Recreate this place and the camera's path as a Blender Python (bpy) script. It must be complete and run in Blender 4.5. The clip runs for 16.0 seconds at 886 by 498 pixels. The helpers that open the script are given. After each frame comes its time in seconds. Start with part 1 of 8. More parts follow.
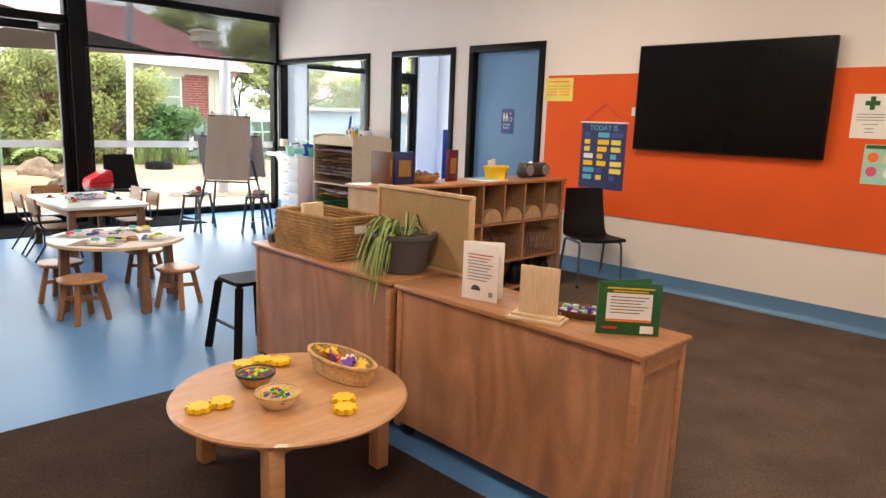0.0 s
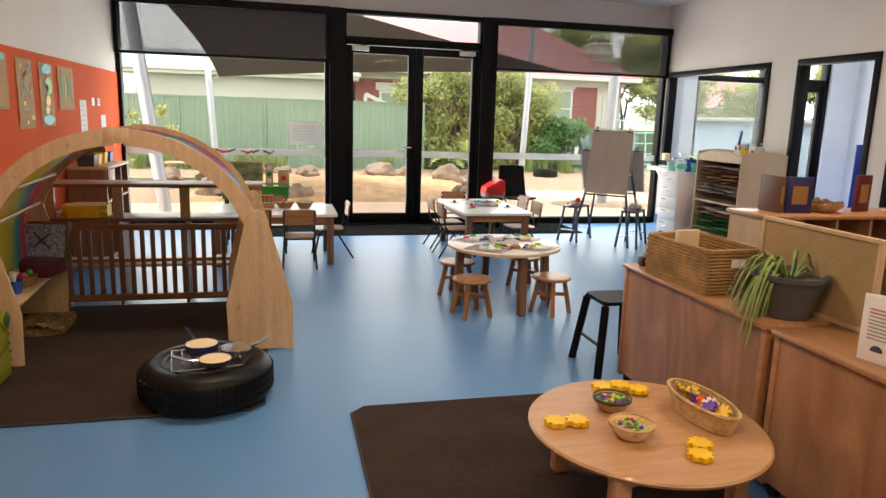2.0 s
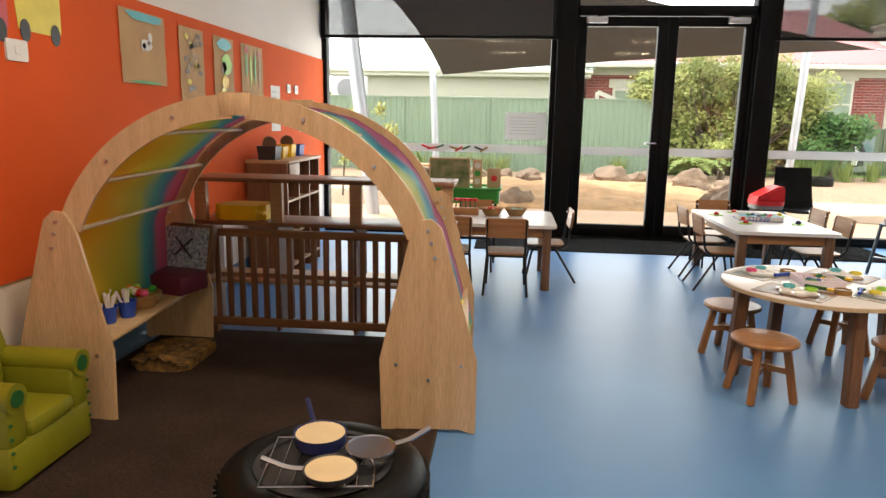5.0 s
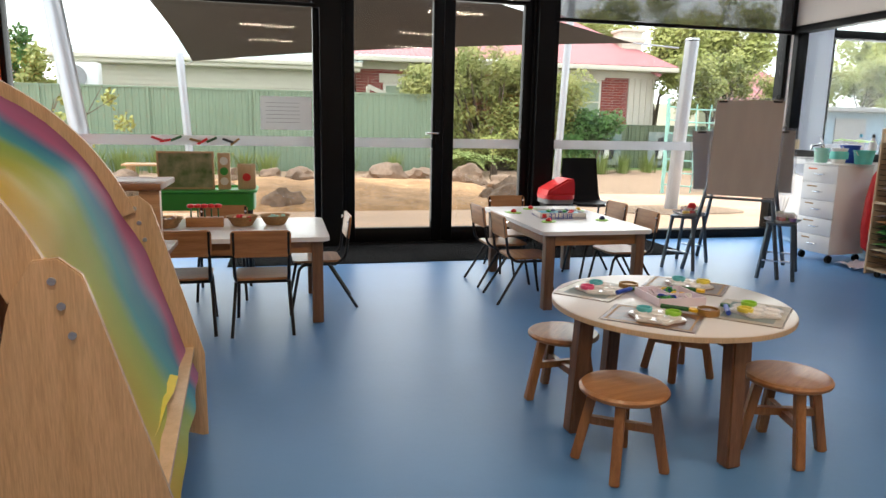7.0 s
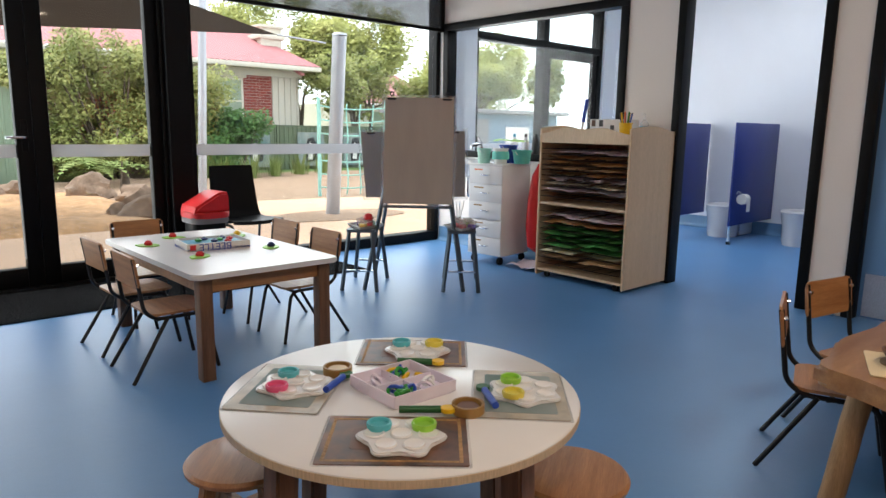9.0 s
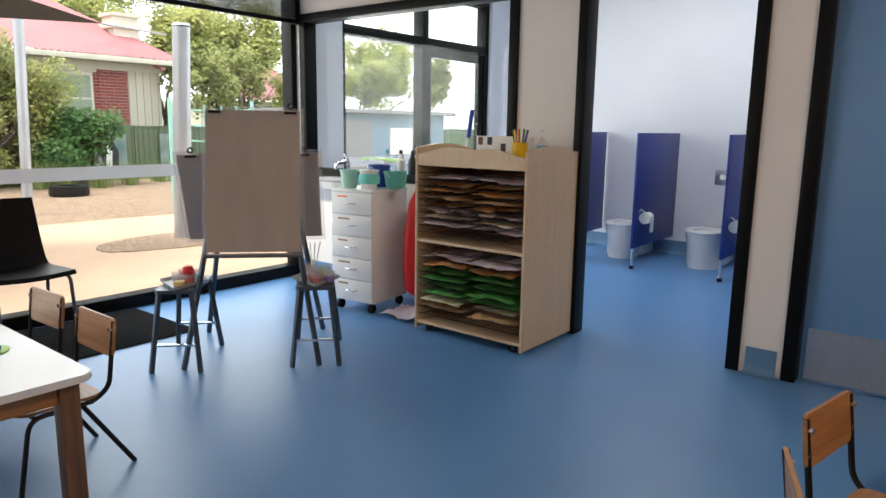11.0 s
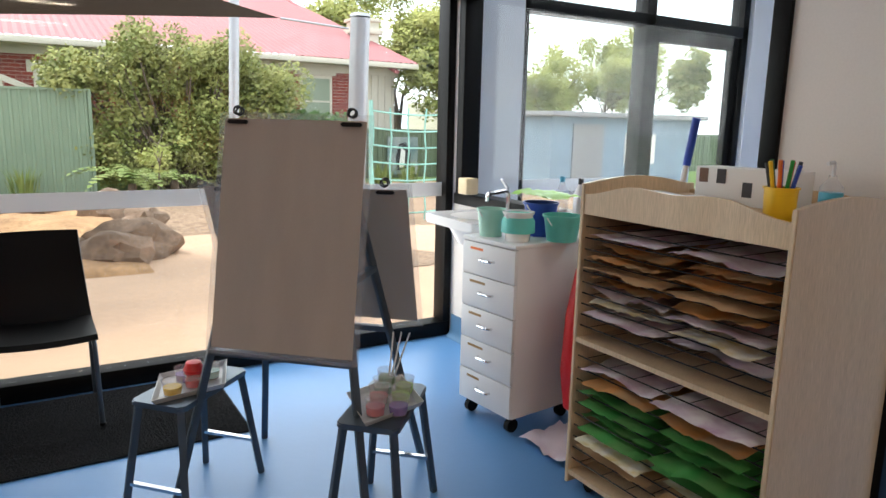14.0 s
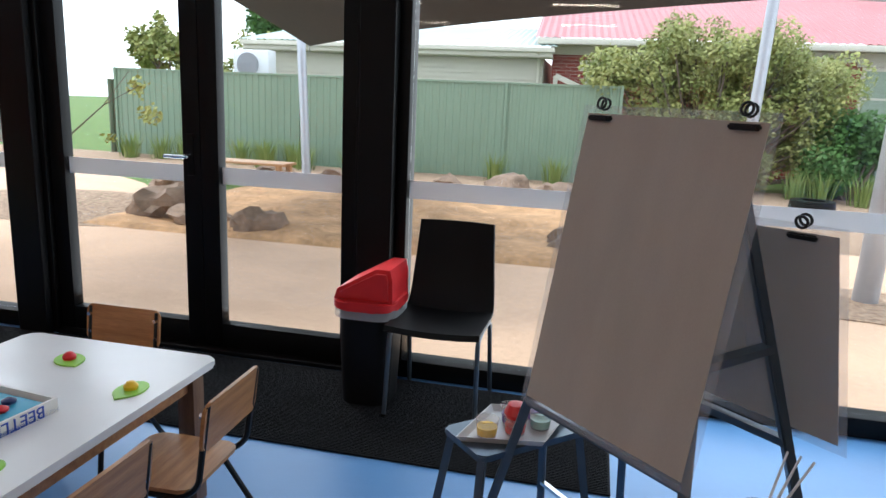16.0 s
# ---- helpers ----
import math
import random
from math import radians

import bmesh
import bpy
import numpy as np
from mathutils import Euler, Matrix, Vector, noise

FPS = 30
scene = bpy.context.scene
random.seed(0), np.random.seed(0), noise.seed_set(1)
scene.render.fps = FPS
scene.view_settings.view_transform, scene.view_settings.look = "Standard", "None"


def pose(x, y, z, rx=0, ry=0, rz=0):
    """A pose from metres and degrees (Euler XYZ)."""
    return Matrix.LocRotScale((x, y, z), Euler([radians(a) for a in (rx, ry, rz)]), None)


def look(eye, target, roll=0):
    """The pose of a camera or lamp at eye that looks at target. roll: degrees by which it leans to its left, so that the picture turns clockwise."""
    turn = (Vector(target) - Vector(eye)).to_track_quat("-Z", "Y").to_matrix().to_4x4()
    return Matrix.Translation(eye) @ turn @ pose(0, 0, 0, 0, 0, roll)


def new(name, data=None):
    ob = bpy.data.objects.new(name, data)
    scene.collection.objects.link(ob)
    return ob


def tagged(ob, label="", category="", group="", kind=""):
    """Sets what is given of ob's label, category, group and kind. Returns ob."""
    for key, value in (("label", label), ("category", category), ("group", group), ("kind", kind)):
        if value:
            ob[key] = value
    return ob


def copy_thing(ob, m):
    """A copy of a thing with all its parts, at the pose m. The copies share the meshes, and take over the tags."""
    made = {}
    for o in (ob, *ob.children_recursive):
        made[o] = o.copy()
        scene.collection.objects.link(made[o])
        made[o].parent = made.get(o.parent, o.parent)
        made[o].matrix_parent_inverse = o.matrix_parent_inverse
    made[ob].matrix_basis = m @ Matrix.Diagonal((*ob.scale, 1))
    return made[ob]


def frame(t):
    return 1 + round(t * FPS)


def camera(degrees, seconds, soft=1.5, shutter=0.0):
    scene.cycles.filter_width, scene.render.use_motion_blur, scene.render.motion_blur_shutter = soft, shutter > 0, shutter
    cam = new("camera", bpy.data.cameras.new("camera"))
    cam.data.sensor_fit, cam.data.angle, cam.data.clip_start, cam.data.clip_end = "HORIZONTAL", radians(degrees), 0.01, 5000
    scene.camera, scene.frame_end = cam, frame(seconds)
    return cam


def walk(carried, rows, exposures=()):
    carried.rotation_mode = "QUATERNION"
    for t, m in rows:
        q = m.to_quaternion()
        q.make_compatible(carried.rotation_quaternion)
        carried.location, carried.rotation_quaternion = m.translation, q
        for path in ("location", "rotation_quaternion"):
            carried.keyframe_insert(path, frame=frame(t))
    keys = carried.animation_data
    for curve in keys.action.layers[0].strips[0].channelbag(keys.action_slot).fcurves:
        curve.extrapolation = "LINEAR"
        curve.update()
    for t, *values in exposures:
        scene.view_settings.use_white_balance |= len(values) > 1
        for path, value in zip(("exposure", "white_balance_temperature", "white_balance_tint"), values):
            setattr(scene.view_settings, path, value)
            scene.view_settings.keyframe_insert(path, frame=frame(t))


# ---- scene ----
cam = camera(66.4, 16.0)
PATH = [
    (0, (0.171, 0.181, 1.413), (1.558, 1.574, 1.046), 2.1),
    (0.5, (0.182, 0.162, 1.439), (1.323, 1.762, 1.066), 1.9),
    (1, (0.164, 0.164, 1.467), (1.063, 1.909, 1.084), 1.9),
    (1.5, (0.158, 0.145, 1.488), (0.833, 1.989, 1.108), 1.8),
    (2, (0.166, 0.157, 1.502), (0.627, 2.065, 1.121), 1.7),
    (2.5, (0.212, 0.267, 1.477), (0.449, 2.216, 1.099), 1.4),
    (3, (0.232, 0.531, 1.478), (0.284, 2.492, 1.093), 1.9),
    (3.5, (0.322, 0.851, 1.465), (0.225, 2.812, 1.081), 1.3),
    (6, (0.329, 2.423, 1.194), (0.139, 4.379, 0.818), 1.0),
    (6.5, (0.374, 2.751, 1.174), (0.545, 4.709, 0.8), 1.2),
    (7, (0.451, 3.03, 1.176), (0.908, 4.943, 0.811), 1.1),
    (7.5, (0.522, 3.319, 1.181), (1.234, 5.153, 0.822), 1.3),
    (8, (0.641, 3.583, 1.178), (1.611, 5.297, 0.824), 1.0),
    (8.5, (0.753, 3.835, 1.168), (1.926, 5.417, 0.82), 1.0),
    (9, (0.867, 4.043, 1.177), (2.196, 5.497, 0.83), 0.9),
    (9.5, (1.047, 4.26, 1.196), (2.52, 5.567, 0.851), 0.8),
    (10, (1.279, 4.425, 1.251), (2.822, 5.647, 0.896), 0.8),
    (12.5, (2.763, 5.192, 1.387), (4.276, 6.449, 1.025), 0.9),
    (13, (3.024, 5.35, 1.402), (4.402, 6.753, 1.037), 1.0),
    (13.5, (3.209, 5.545, 1.404), (4.407, 7.106, 1.046), 1.2),
    (14, (3.417, 5.707, 1.402), (4.432, 7.392, 1.04), 1.3),
    (14.5, (3.629, 5.85, 1.415), (4.358, 7.675, 1.043), 1.6),
    (15, (3.78, 5.987, 1.414), (4.154, 7.915, 1.036), 1.8),
    (15.5, (3.887, 6.122, 1.423), (3.895, 8.083, 1.03), 2.0),
    (16, (4.017, 6.247, 1.414), (3.599, 8.157, 0.995), 2.6),
]
EXPOSURES = [(0.0, 0.88, 6700, 10), (0.5, 0.7, 7200, 10), (1.5, 0.5, 7100, 10), (3.5, 0.47, 7150, 10), (6.0, 0.62, 7150, 10), (7.0, 0.18, 6750, 10), (9.5, 0.06, 6500, 10), (12.5, 0.12, 7100, 10), (14.0, 0.0, 6600, 10), (15.5, -0.12, 6000, 10)]
walk(cam, [(t, look(eye, target, roll)) for t, eye, target, roll in PATH], EXPOSURES)

# ---- world, sun, lights ----
world = bpy.data.worlds.new("sky")
scene.world = world
world.use_nodes = True
wn = world.node_tree
sky = wn.nodes.new("ShaderNodeTexSky")
sky.sky_type, sky.sun_disc = 'NISHITA', False
sky.sun_elevation, sky.sun_rotation = radians(52), radians(-60)
sky.air_density, sky.dust_density, sky.ozone_density = 1.0, 4.0, 1.0
soft_sky = wn.nodes.new("ShaderNodeMixRGB")
soft_sky.inputs["Fac"].default_value = 0.75
soft_sky.inputs["Color2"].default_value = (9.5, 10.0, 10.6, 1)
wn.links.new(sky.outputs["Color"], soft_sky.inputs["Color1"])
bg = wn.nodes["Background"]
bg.inputs["Strength"].default_value = 0.30
wn.links.new(soft_sky.outputs["Color"], bg.inputs["Color"])
sun_data = bpy.data.lights.new("sun", 'SUN')
sun_data.energy, sun_data.angle, sun_data.color = 2.0, radians(14), (1, 0.96, 0.9)
sun = new("sun", sun_data)
sun.matrix_world = look((-8, 22, 20), (2, 15, 0))


def area(name, m, sx, sy, power, colour):
    data = bpy.data.lights.new(name, 'AREA')
    data.shape, data.size, data.size_y, data.energy, data.color = 'RECTANGLE', sx, sy, power, colour
    ob = new(name, data)
    ob.matrix_world = m
    return ob


area("window_daylight_left", pose(-0.5, 9.75, 1.35, -100, 0, 0), 2.5, 2.3, 42, (0.92, 0.97, 1))
area("window_daylight_door", pose(1.9, 9.75, 1.4, -100, 0, 0), 1.7, 2.4, 32, (0.92, 0.97, 1))
area("window_daylight_right", pose(4.35, 9.75, 1.35, -100, 0, 0), 2.5, 2.3, 42, (0.92, 0.97, 1))
area("window_daylight_washroom", pose(7.5, 9.75, 1.5, -100, 0, 0), 2.2, 2.2, 60, (0.9, 0.95, 1))
LAMP_POWER = 34
LAMPS = [(0.2, 0.6), (3.6, 0.6), (0.2, -2.2), (3.6, -2.2), (0.2, 3.6), (3.6, 3.6)]
for lx, ly in LAMPS:
    area("ceiling_panel_light", pose(lx, ly, 3.14, 0, 0, 0), 1.1, 0.28, LAMP_POWER if ly > 2 else 0.85 * LAMP_POWER, (1, 0.82, 0.62))
area("washroom_light", pose(7.5, 6.9, 3.14), 1.1, 0.28, 28, (0.9, 0.95, 1))
scene.view_settings.exposure = 0.0


# ---- materials ----
def material(name, colour, rough=0.6, metal=0.0, vary=0.12, scale=6.0, grain=0.0, grain_scale=120.0, bump=0.0, bump_scale=80.0,
             stretch=(1, 1, 1), coat=0.0, per_object=0.0, second=None, alpha=1.0, transmit=0.0, spec=0.5):
    """A surface with broad variation, fine grain and relief, in object space metres."""
    m = bpy.data.materials.new(name)
    m.use_nodes = True
    t = m.node_tree
    b = t.nodes["Principled BSDF"]
    b.inputs["Roughness"].default_value, b.inputs["Metallic"].default_value = rough, metal
    b.inputs["Coat Weight"].default_value = coat
    b.inputs["Specular IOR Level"].default_value = spec
    b.inputs["Alpha"].default_value = alpha
    b.inputs["Transmission Weight"].default_value = transmit
    co = t.nodes.new("ShaderNodeTexCoord")
    mp = t.nodes.new("ShaderNodeMapping")
    mp.inputs["Scale"].default_value = stretch
    t.links.new(co.outputs["Object"], mp.inputs["Vector"])
    n1 = t.nodes.new("ShaderNodeTexNoise")
    n1.inputs["Scale"].default_value, n1.inputs["Detail"].default_value = scale, 5
    t.links.new(mp.outputs["Vector"], n1.inputs["Vector"])
    mix = t.nodes.new("ShaderNodeMixRGB")
    c = Vector(colour)
    lo, hi = c * (1 - vary), c * (1 + vary)
    if second:
        lo, hi = c, Vector(second)
    ramp = t.nodes.new("ShaderNodeValToRGB")
    ramp.color_ramp.elements[0].position, ramp.color_ramp.elements[1].position = 0.32, 0.68
    t.links.new(n1.outputs["Fac"], ramp.inputs["Fac"])
    t.links.new(ramp.outputs["Color"], mix.inputs["Fac"])
    mix.inputs["Color1"].default_value, mix.inputs["Color2"].default_value = (*lo, 1), (*hi, 1)
    out = mix.outputs["Color"]
    if grain:
        n2 = t.nodes.new("ShaderNodeTexNoise")
        n2.inputs["Scale"].default_value, n2.inputs["Detail"].default_value = grain_scale, 3
        t.links.new(mp.outputs["Vector"], n2.inputs["Vector"])
        hs = t.nodes.new("ShaderNodeMapRange")
        hs.inputs["From Min"].default_value, hs.inputs["From Max"].default_value = 0.3, 0.7
        hs.inputs["To Min"].default_value, hs.inputs["To Max"].default_value = 1 - grain, 1 + grain
        t.links.new(n2.outputs["Fac"], hs.inputs["Value"])
        mul = t.nodes.new("ShaderNodeVectorMath")
        mul.operation = 'SCALE'
        t.links.new(out, mul.inputs[0])
        t.links.new(hs.outputs["Result"], mul.inputs["Scale"])
        out = mul.outputs["Vector"]
    if per_object:
        oi = t.nodes.new("ShaderNodeObjectInfo")
        mr = t.nodes.new("ShaderNodeMapRange")
        mr.inputs["To Min"].default_value, mr.inputs["To Max"].default_value = 1 - per_object, 1 + per_object
        t.links.new(oi.outputs["Random"], mr.inputs["Value"])
        mul = t.nodes.new("ShaderNodeVectorMath")
        mul.operation = 'SCALE'
        t.links.new(out, mul.inputs[0])
        t.links.new(mr.outputs["Result"], mul.inputs["Scale"])
        out = mul.outputs["Vector"]
    t.links.new(out, b.inputs["Base Color"])
    if bump:
        n3 = t.nodes.new("ShaderNodeTexNoise")
        n3.inputs["Scale"].default_value, n3.inputs["Detail"].default_value = bump_scale, 4
        t.links.new(mp.outputs["Vector"], n3.inputs["Vector"])
        bp = t.nodes.new("ShaderNodeBump")
        bp.inputs["Strength"].default_value, bp.inputs["Distance"].default_value = bump, 0.01
        t.links.new(n3.outputs["Fac"], bp.inputs["Height"])
        t.links.new(bp.outputs["Normal"], b.inputs["Normal"])
    return m


def wood(name, light, dark, rough=0.45, along=2, scale=3.0, coat=0.15, per_object=0.08):
    """Wood with grain drawn out along one axis."""
    st = [14, 14, 14]
    st[along] = 1.0
    return material(name, dark, rough, scale=scale, second=light, grain=0.14, grain_scale=22, bump=0.12, bump_scale=30,
                    stretch=st, coat=coat, per_object=per_object)


M = {}
M["wall"] = material("painted_plaster", (0.74, 0.70, 0.66), 0.75, vary=0.03, scale=1.2, grain=0.02, bump=0.06, bump_scale=220)
M["cool_wall"] = material("cool_white_plaster", (0.76, 0.78, 0.82), 0.65, vary=0.03, scale=1.2, bump=0.05, bump_scale=200)
M["orange"] = material("orange_pinboard_felt", (0.70, 0.095, 0.012), 0.9, vary=0.07, scale=1.5, grain=0.07, grain_scale=260, bump=0.2, bump_scale=320)
M["ceiling"] = material("ceiling_plaster", (0.74, 0.75, 0.77), 0.8, vary=0.03, scale=1.0)
M["vinyl"] = material("blue_vinyl", (0.088, 0.228, 0.46), 0.38, vary=0.06, scale=1.1, grain=0.05, grain_scale=300, bump=0.05, bump_scale=26)
M["cove"] = material("blue_vinyl_skirting", (0.085, 0.195, 0.34), 0.4, vary=0.06, scale=2)
M["carpet"] = material("brown_carpet", (0.11, 0.08, 0.065), 0.97, spec=0.1, vary=0.18, scale=3, grain=0.35, grain_scale=160, bump=0.9, bump_scale=260)
M["mat"] = material("brown_rug", (0.05, 0.034, 0.029), 0.97, spec=0.1, vary=0.15, scale=4, grain=0.35, grain_scale=140, bump=0.9, bump_scale=240)
M["edge"] = material("rug_binding", (0.035, 0.026, 0.022), 0.9)
M["entry_mat"] = material("charcoal_entrance_matting", (0.014, 0.015, 0.017), 0.95, spec=0.15, grain=0.4, grain_scale=90, bump=1.0, bump_scale=120)
M["frame"] = material("black_aluminium", (0.004, 0.004, 0.0045), 0.45, vary=0.2, scale=3, spec=0.15)
M["door_blue"] = material("blue_door_laminate", (0.125, 0.265, 0.48), 0.5, vary=0.05, scale=1.5)
M["kick"] = material("brushed_steel_plate", (0.55, 0.57, 0.6), 0.35, metal=0.9, grain=0.1, grain_scale=60, stretch=(1, 20, 20))
M["ply"] = wood("birch_plywood", (0.60, 0.42, 0.25), (0.50, 0.34, 0.19), 0.5, 2, 1.6, per_object=0.03)
M["ply_pale"] = wood("pale_plywood", (0.62, 0.465, 0.295), (0.575, 0.425, 0.265), 0.5, 2, 1.6, per_object=0.03)
M["oak"] = wood("oak", (0.43, 0.205, 0.075), (0.29, 0.122, 0.04), 0.42, 0)
M["oak_v"] = wood("oak_upright", (0.35, 0.165, 0.06), (0.235, 0.10, 0.034), 0.45, 2)
M["dark_oak_v"] = wood("dark_table_wood", (0.20, 0.10, 0.05), (0.12, 0.056, 0.026), 0.55, 2)
M["beech"] = wood("beech_top", (0.52, 0.29, 0.145), (0.43, 0.225, 0.10), 0.35, 0, 2.2, coat=0.3)
M["cab_top"] = wood("cabinet_top_timber", (0.44, 0.22, 0.105), (0.34, 0.155, 0.068), 0.35, 1, 2.2, coat=0.3)
M["slat"] = wood("red_brown_timber", (0.20, 0.082, 0.036), (0.125, 0.048, 0.02), 0.5, 2)
M["slat_h"] = wood("red_brown_timber_rail", (0.26, 0.115, 0.052), (0.17, 0.07, 0.03), 0.5, 0)
M["shelf_pale"] = wood("shelf_timber", (0.48, 0.29, 0.16), (0.38, 0.21, 0.11), 0.5, 0)
M["white_lam"] = material("white_laminate", (0.78, 0.765, 0.75), 0.3, vary=0.03, scale=3, coat=0.1)
M["white_paint"] = material("white_enamel", (0.72, 0.72, 0.72), 0.4, vary=0.03, scale=4)
M["ceramic"] = material("white_ceramic", (0.78, 0.78, 0.78), 0.12, vary=0.02)
M["steel_tube"] = material("black_steel_tube", (0.008, 0.008, 0.0085), 0.4, metal=0.0, spec=0.3)
M["grey_tube"] = material("grey_metal_tube", (0.10, 0.13, 0.16), 0.4, metal=0.7)
M["chrome"] = material("chrome", (0.7, 0.7, 0.72), 0.15, metal=1.0, vary=0.03)
M["black_plastic"] = material("black_plastic", (0.005, 0.005, 0.0055), 0.5, vary=0.1, spec=0.15, bump=0.05, bump_scale=300)
M["rubber"] = material("tyre_rubber", (0.004, 0.004, 0.004), 0.42, spec=0.22, vary=0.25, scale=9, bump=0.1, bump_scale=90)
M["screen"] = material("dark_screen_glass", (0.003, 0.003, 0.004), 0.2, spec=0.12, vary=0.02)
M["lime"] = material("lime_vinyl_leather", (0.20, 0.205, 0.012), 0.42, vary=0.1, scale=5, bump=0.15, bump_scale=60)
M["cork"] = material("cork_board", (0.36, 0.255, 0.125), 0.9, vary=0.1, scale=5, grain=0.15, grain_scale=200, bump=0.3, bump_scale=240)
M["kraft"] = material("kraft_paper", (0.50, 0.315, 0.16), 0.85, vary=0.07, scale=4, bump=0.2, bump_scale=12)
M["easel_paper"] = material("easel_sheet", (0.42, 0.355, 0.295), 0.8, vary=0.05, scale=1.6, grain=0.03, stretch=(5, 5, 1), bump=0.06, bump_scale=10)
M["paper"] = material("white_paper", (0.78, 0.77, 0.74), 0.8, vary=0.03, bump=0.1, bump_scale=15)
M["ink"] = material("printed_ink", (0.06, 0.06, 0.065), 0.8)
M["wicker"] = material("woven_seagrass", (0.36, 0.21, 0.085), 0.8, scale=9, vary=0.28, grain=0.25, grain_scale=90, bump=0.6, bump_scale=120)
M["wicker_pale"] = material("pale_wicker", (0.50, 0.32, 0.14), 0.75, scale=12, vary=0.25, grain=0.25, grain_scale=90, bump=0.5, bump_scale=140)
M["basket_dark"] = material("dark_lacquered_bowl", (0.03, 0.04, 0.035), 0.4)
M["pot_grey"] = material("grey_plant_pot", (0.075, 0.08, 0.085), 0.5, vary=0.1)
M["soil"] = material("potting_soil", (0.03, 0.02, 0.014), 1.0, grain=0.4, grain_scale=60, bump=1, bump_scale=60)
M["leaf"] = material("spider_plant_leaf", (0.11, 0.21, 0.03), 0.5, vary=0.3, scale=14, second=(0.32, 0.42, 0.13))
M["slab"] = wood("live_edge_slab", (0.42, 0.215, 0.08), (0.25, 0.11, 0.036), 0.35, 0, 1.4, coat=0.4)
M["log"] = wood("peeled_branch", (0.46, 0.28, 0.13), (0.33, 0.18, 0.075), 0.6, 2)
M["blue_part"] = material("blue_partition_laminate", (0.01, 0.028, 0.20), 0.35, vary=0.05)
M["sign_blue"] = material("sign_blue", (0.03, 0.06, 0.26), 0.5, vary=0.03)
for nm, c in dict(red=(0.62, 0.016, 0.02), yellow=(0.80, 0.50, 0.01), blue=(0.02, 0.07, 0.42), green=(0.02, 0.27, 0.03), lime_green=(0.30, 0.62, 0.06),
                  teal=(0.12, 0.55, 0.48), orange_toy=(0.8, 0.16, 0.02), purple=(0.13, 0.04, 0.33), pink=(0.72, 0.10, 0.24), aqua=(0.10, 0.46, 0.52),
                  brown=(0.13, 0.06, 0.03), dark_blue=(0.012, 0.02, 0.10), maroon=(0.10, 0.012, 0.03), clear_lilac=(0.74, 0.67, 0.76),
                  sky_blue=(0.07, 0.38, 0.55), rose=(0.50, 0.07, 0.09), lemon=(0.72, 0.62, 0.09), dark_green=(0.012, 0.10, 0.025), cream=(0.72, 0.58, 0.36),
                  gold=(0.30, 0.17, 0.05), silver_tray=(0.5, 0.5, 0.5), charcoal=(0.03, 0.03, 0.035), grey=(0.25, 0.25, 0.26), mint=(0.35, 0.62, 0.52)).items():
    M[nm] = material(nm, c, 0.45, vary=0.08, scale=8)


def glass_material(name, tint, gloss=0.0):
    """Thin clear pane: see-through, with a faint reflection by angle."""
    m = bpy.data.materials.new(name)
    m.use_nodes = True
    t = m.node_tree
    t.nodes.remove(t.nodes["Principled BSDF"])
    tr = t.nodes.new("ShaderNodeBsdfTransparent")
    tr.inputs["Color"].default_value = (*tint, 1)
    gl = t.nodes.new("ShaderNodeBsdfGlossy")
    gl.inputs["Roughness"].default_value = 0.02
    lw = t.nodes.new("ShaderNodeLayerWeight")
    lw.inputs["Blend"].default_value = 0.5
    pw = t.nodes.new("ShaderNodeMath")
    pw.operation = 'POWER'
    pw.inputs[1].default_value = 4.0
    t.links.new(lw.outputs["Facing"], pw.inputs[0])
    fr = t.nodes.new("ShaderNodeMath")
    fr.operation = 'MULTIPLY_ADD'
    fr.inputs[1].default_value, fr.inputs[2].default_value = 0.5, 0.02
    t.links.new(pw.outputs["Value"], fr.inputs[0])
    mx = t.nodes.new("ShaderNodeMixShader")
    t.links.new(fr.outputs["Value"], mx.inputs["Fac"])
    t.links.new(tr.outputs["BSDF"], mx.inputs[1])
    t.links.new(gl.outputs["BSDF"], mx.inputs[2])
    t.links.new(mx.outputs["Shader"], t.nodes["Material Output"].inputs["Surface"])
    return m


def veil_material(name, colour, cover, scale=0):
    """Open-weave cloth or frosted film: part of the light goes straight through."""
    m = bpy.data.materials.new(name)
    m.use_nodes = True
    t = m.node_tree
    b = t.nodes["Principled BSDF"]
    b.inputs["Base Color"].default_value, b.inputs["Roughness"].default_value = (*colour, 1), 0.8
    tr = t.nodes.new("ShaderNodeBsdfTransparent")
    mx = t.nodes.new("ShaderNodeMixShader")
    mx.inputs["Fac"].default_value = cover
    t.links.new(tr.outputs["BSDF"], mx.inputs[1])
    t.links.new(b.outputs["BSDF"], mx.inputs[2])
    t.links.new(mx.outputs["Shader"], t.nodes["Material Output"].inputs["Surface"])
    return m


M["glass"] = glass_material("window_glass", (0.97, 0.985, 0.98))
M["blind"] = veil_material("screen_blind_mesh", (0.05, 0.05, 0.055), 0.62)
M["film"] = veil_material("frosted_safety_band", (0.85, 0.86, 0.87), 0.72)
M["clear"] = veil_material("clear_plastic_sheet", (0.7, 0.7, 0.72), 0.16)
M["bag"] = veil_material("thin_plastic_bag", (0.8, 0.82, 0.85), 0.3)
M["cup"] = veil_material("translucent_paint_cup", (0.75, 0.72, 0.72), 0.22)

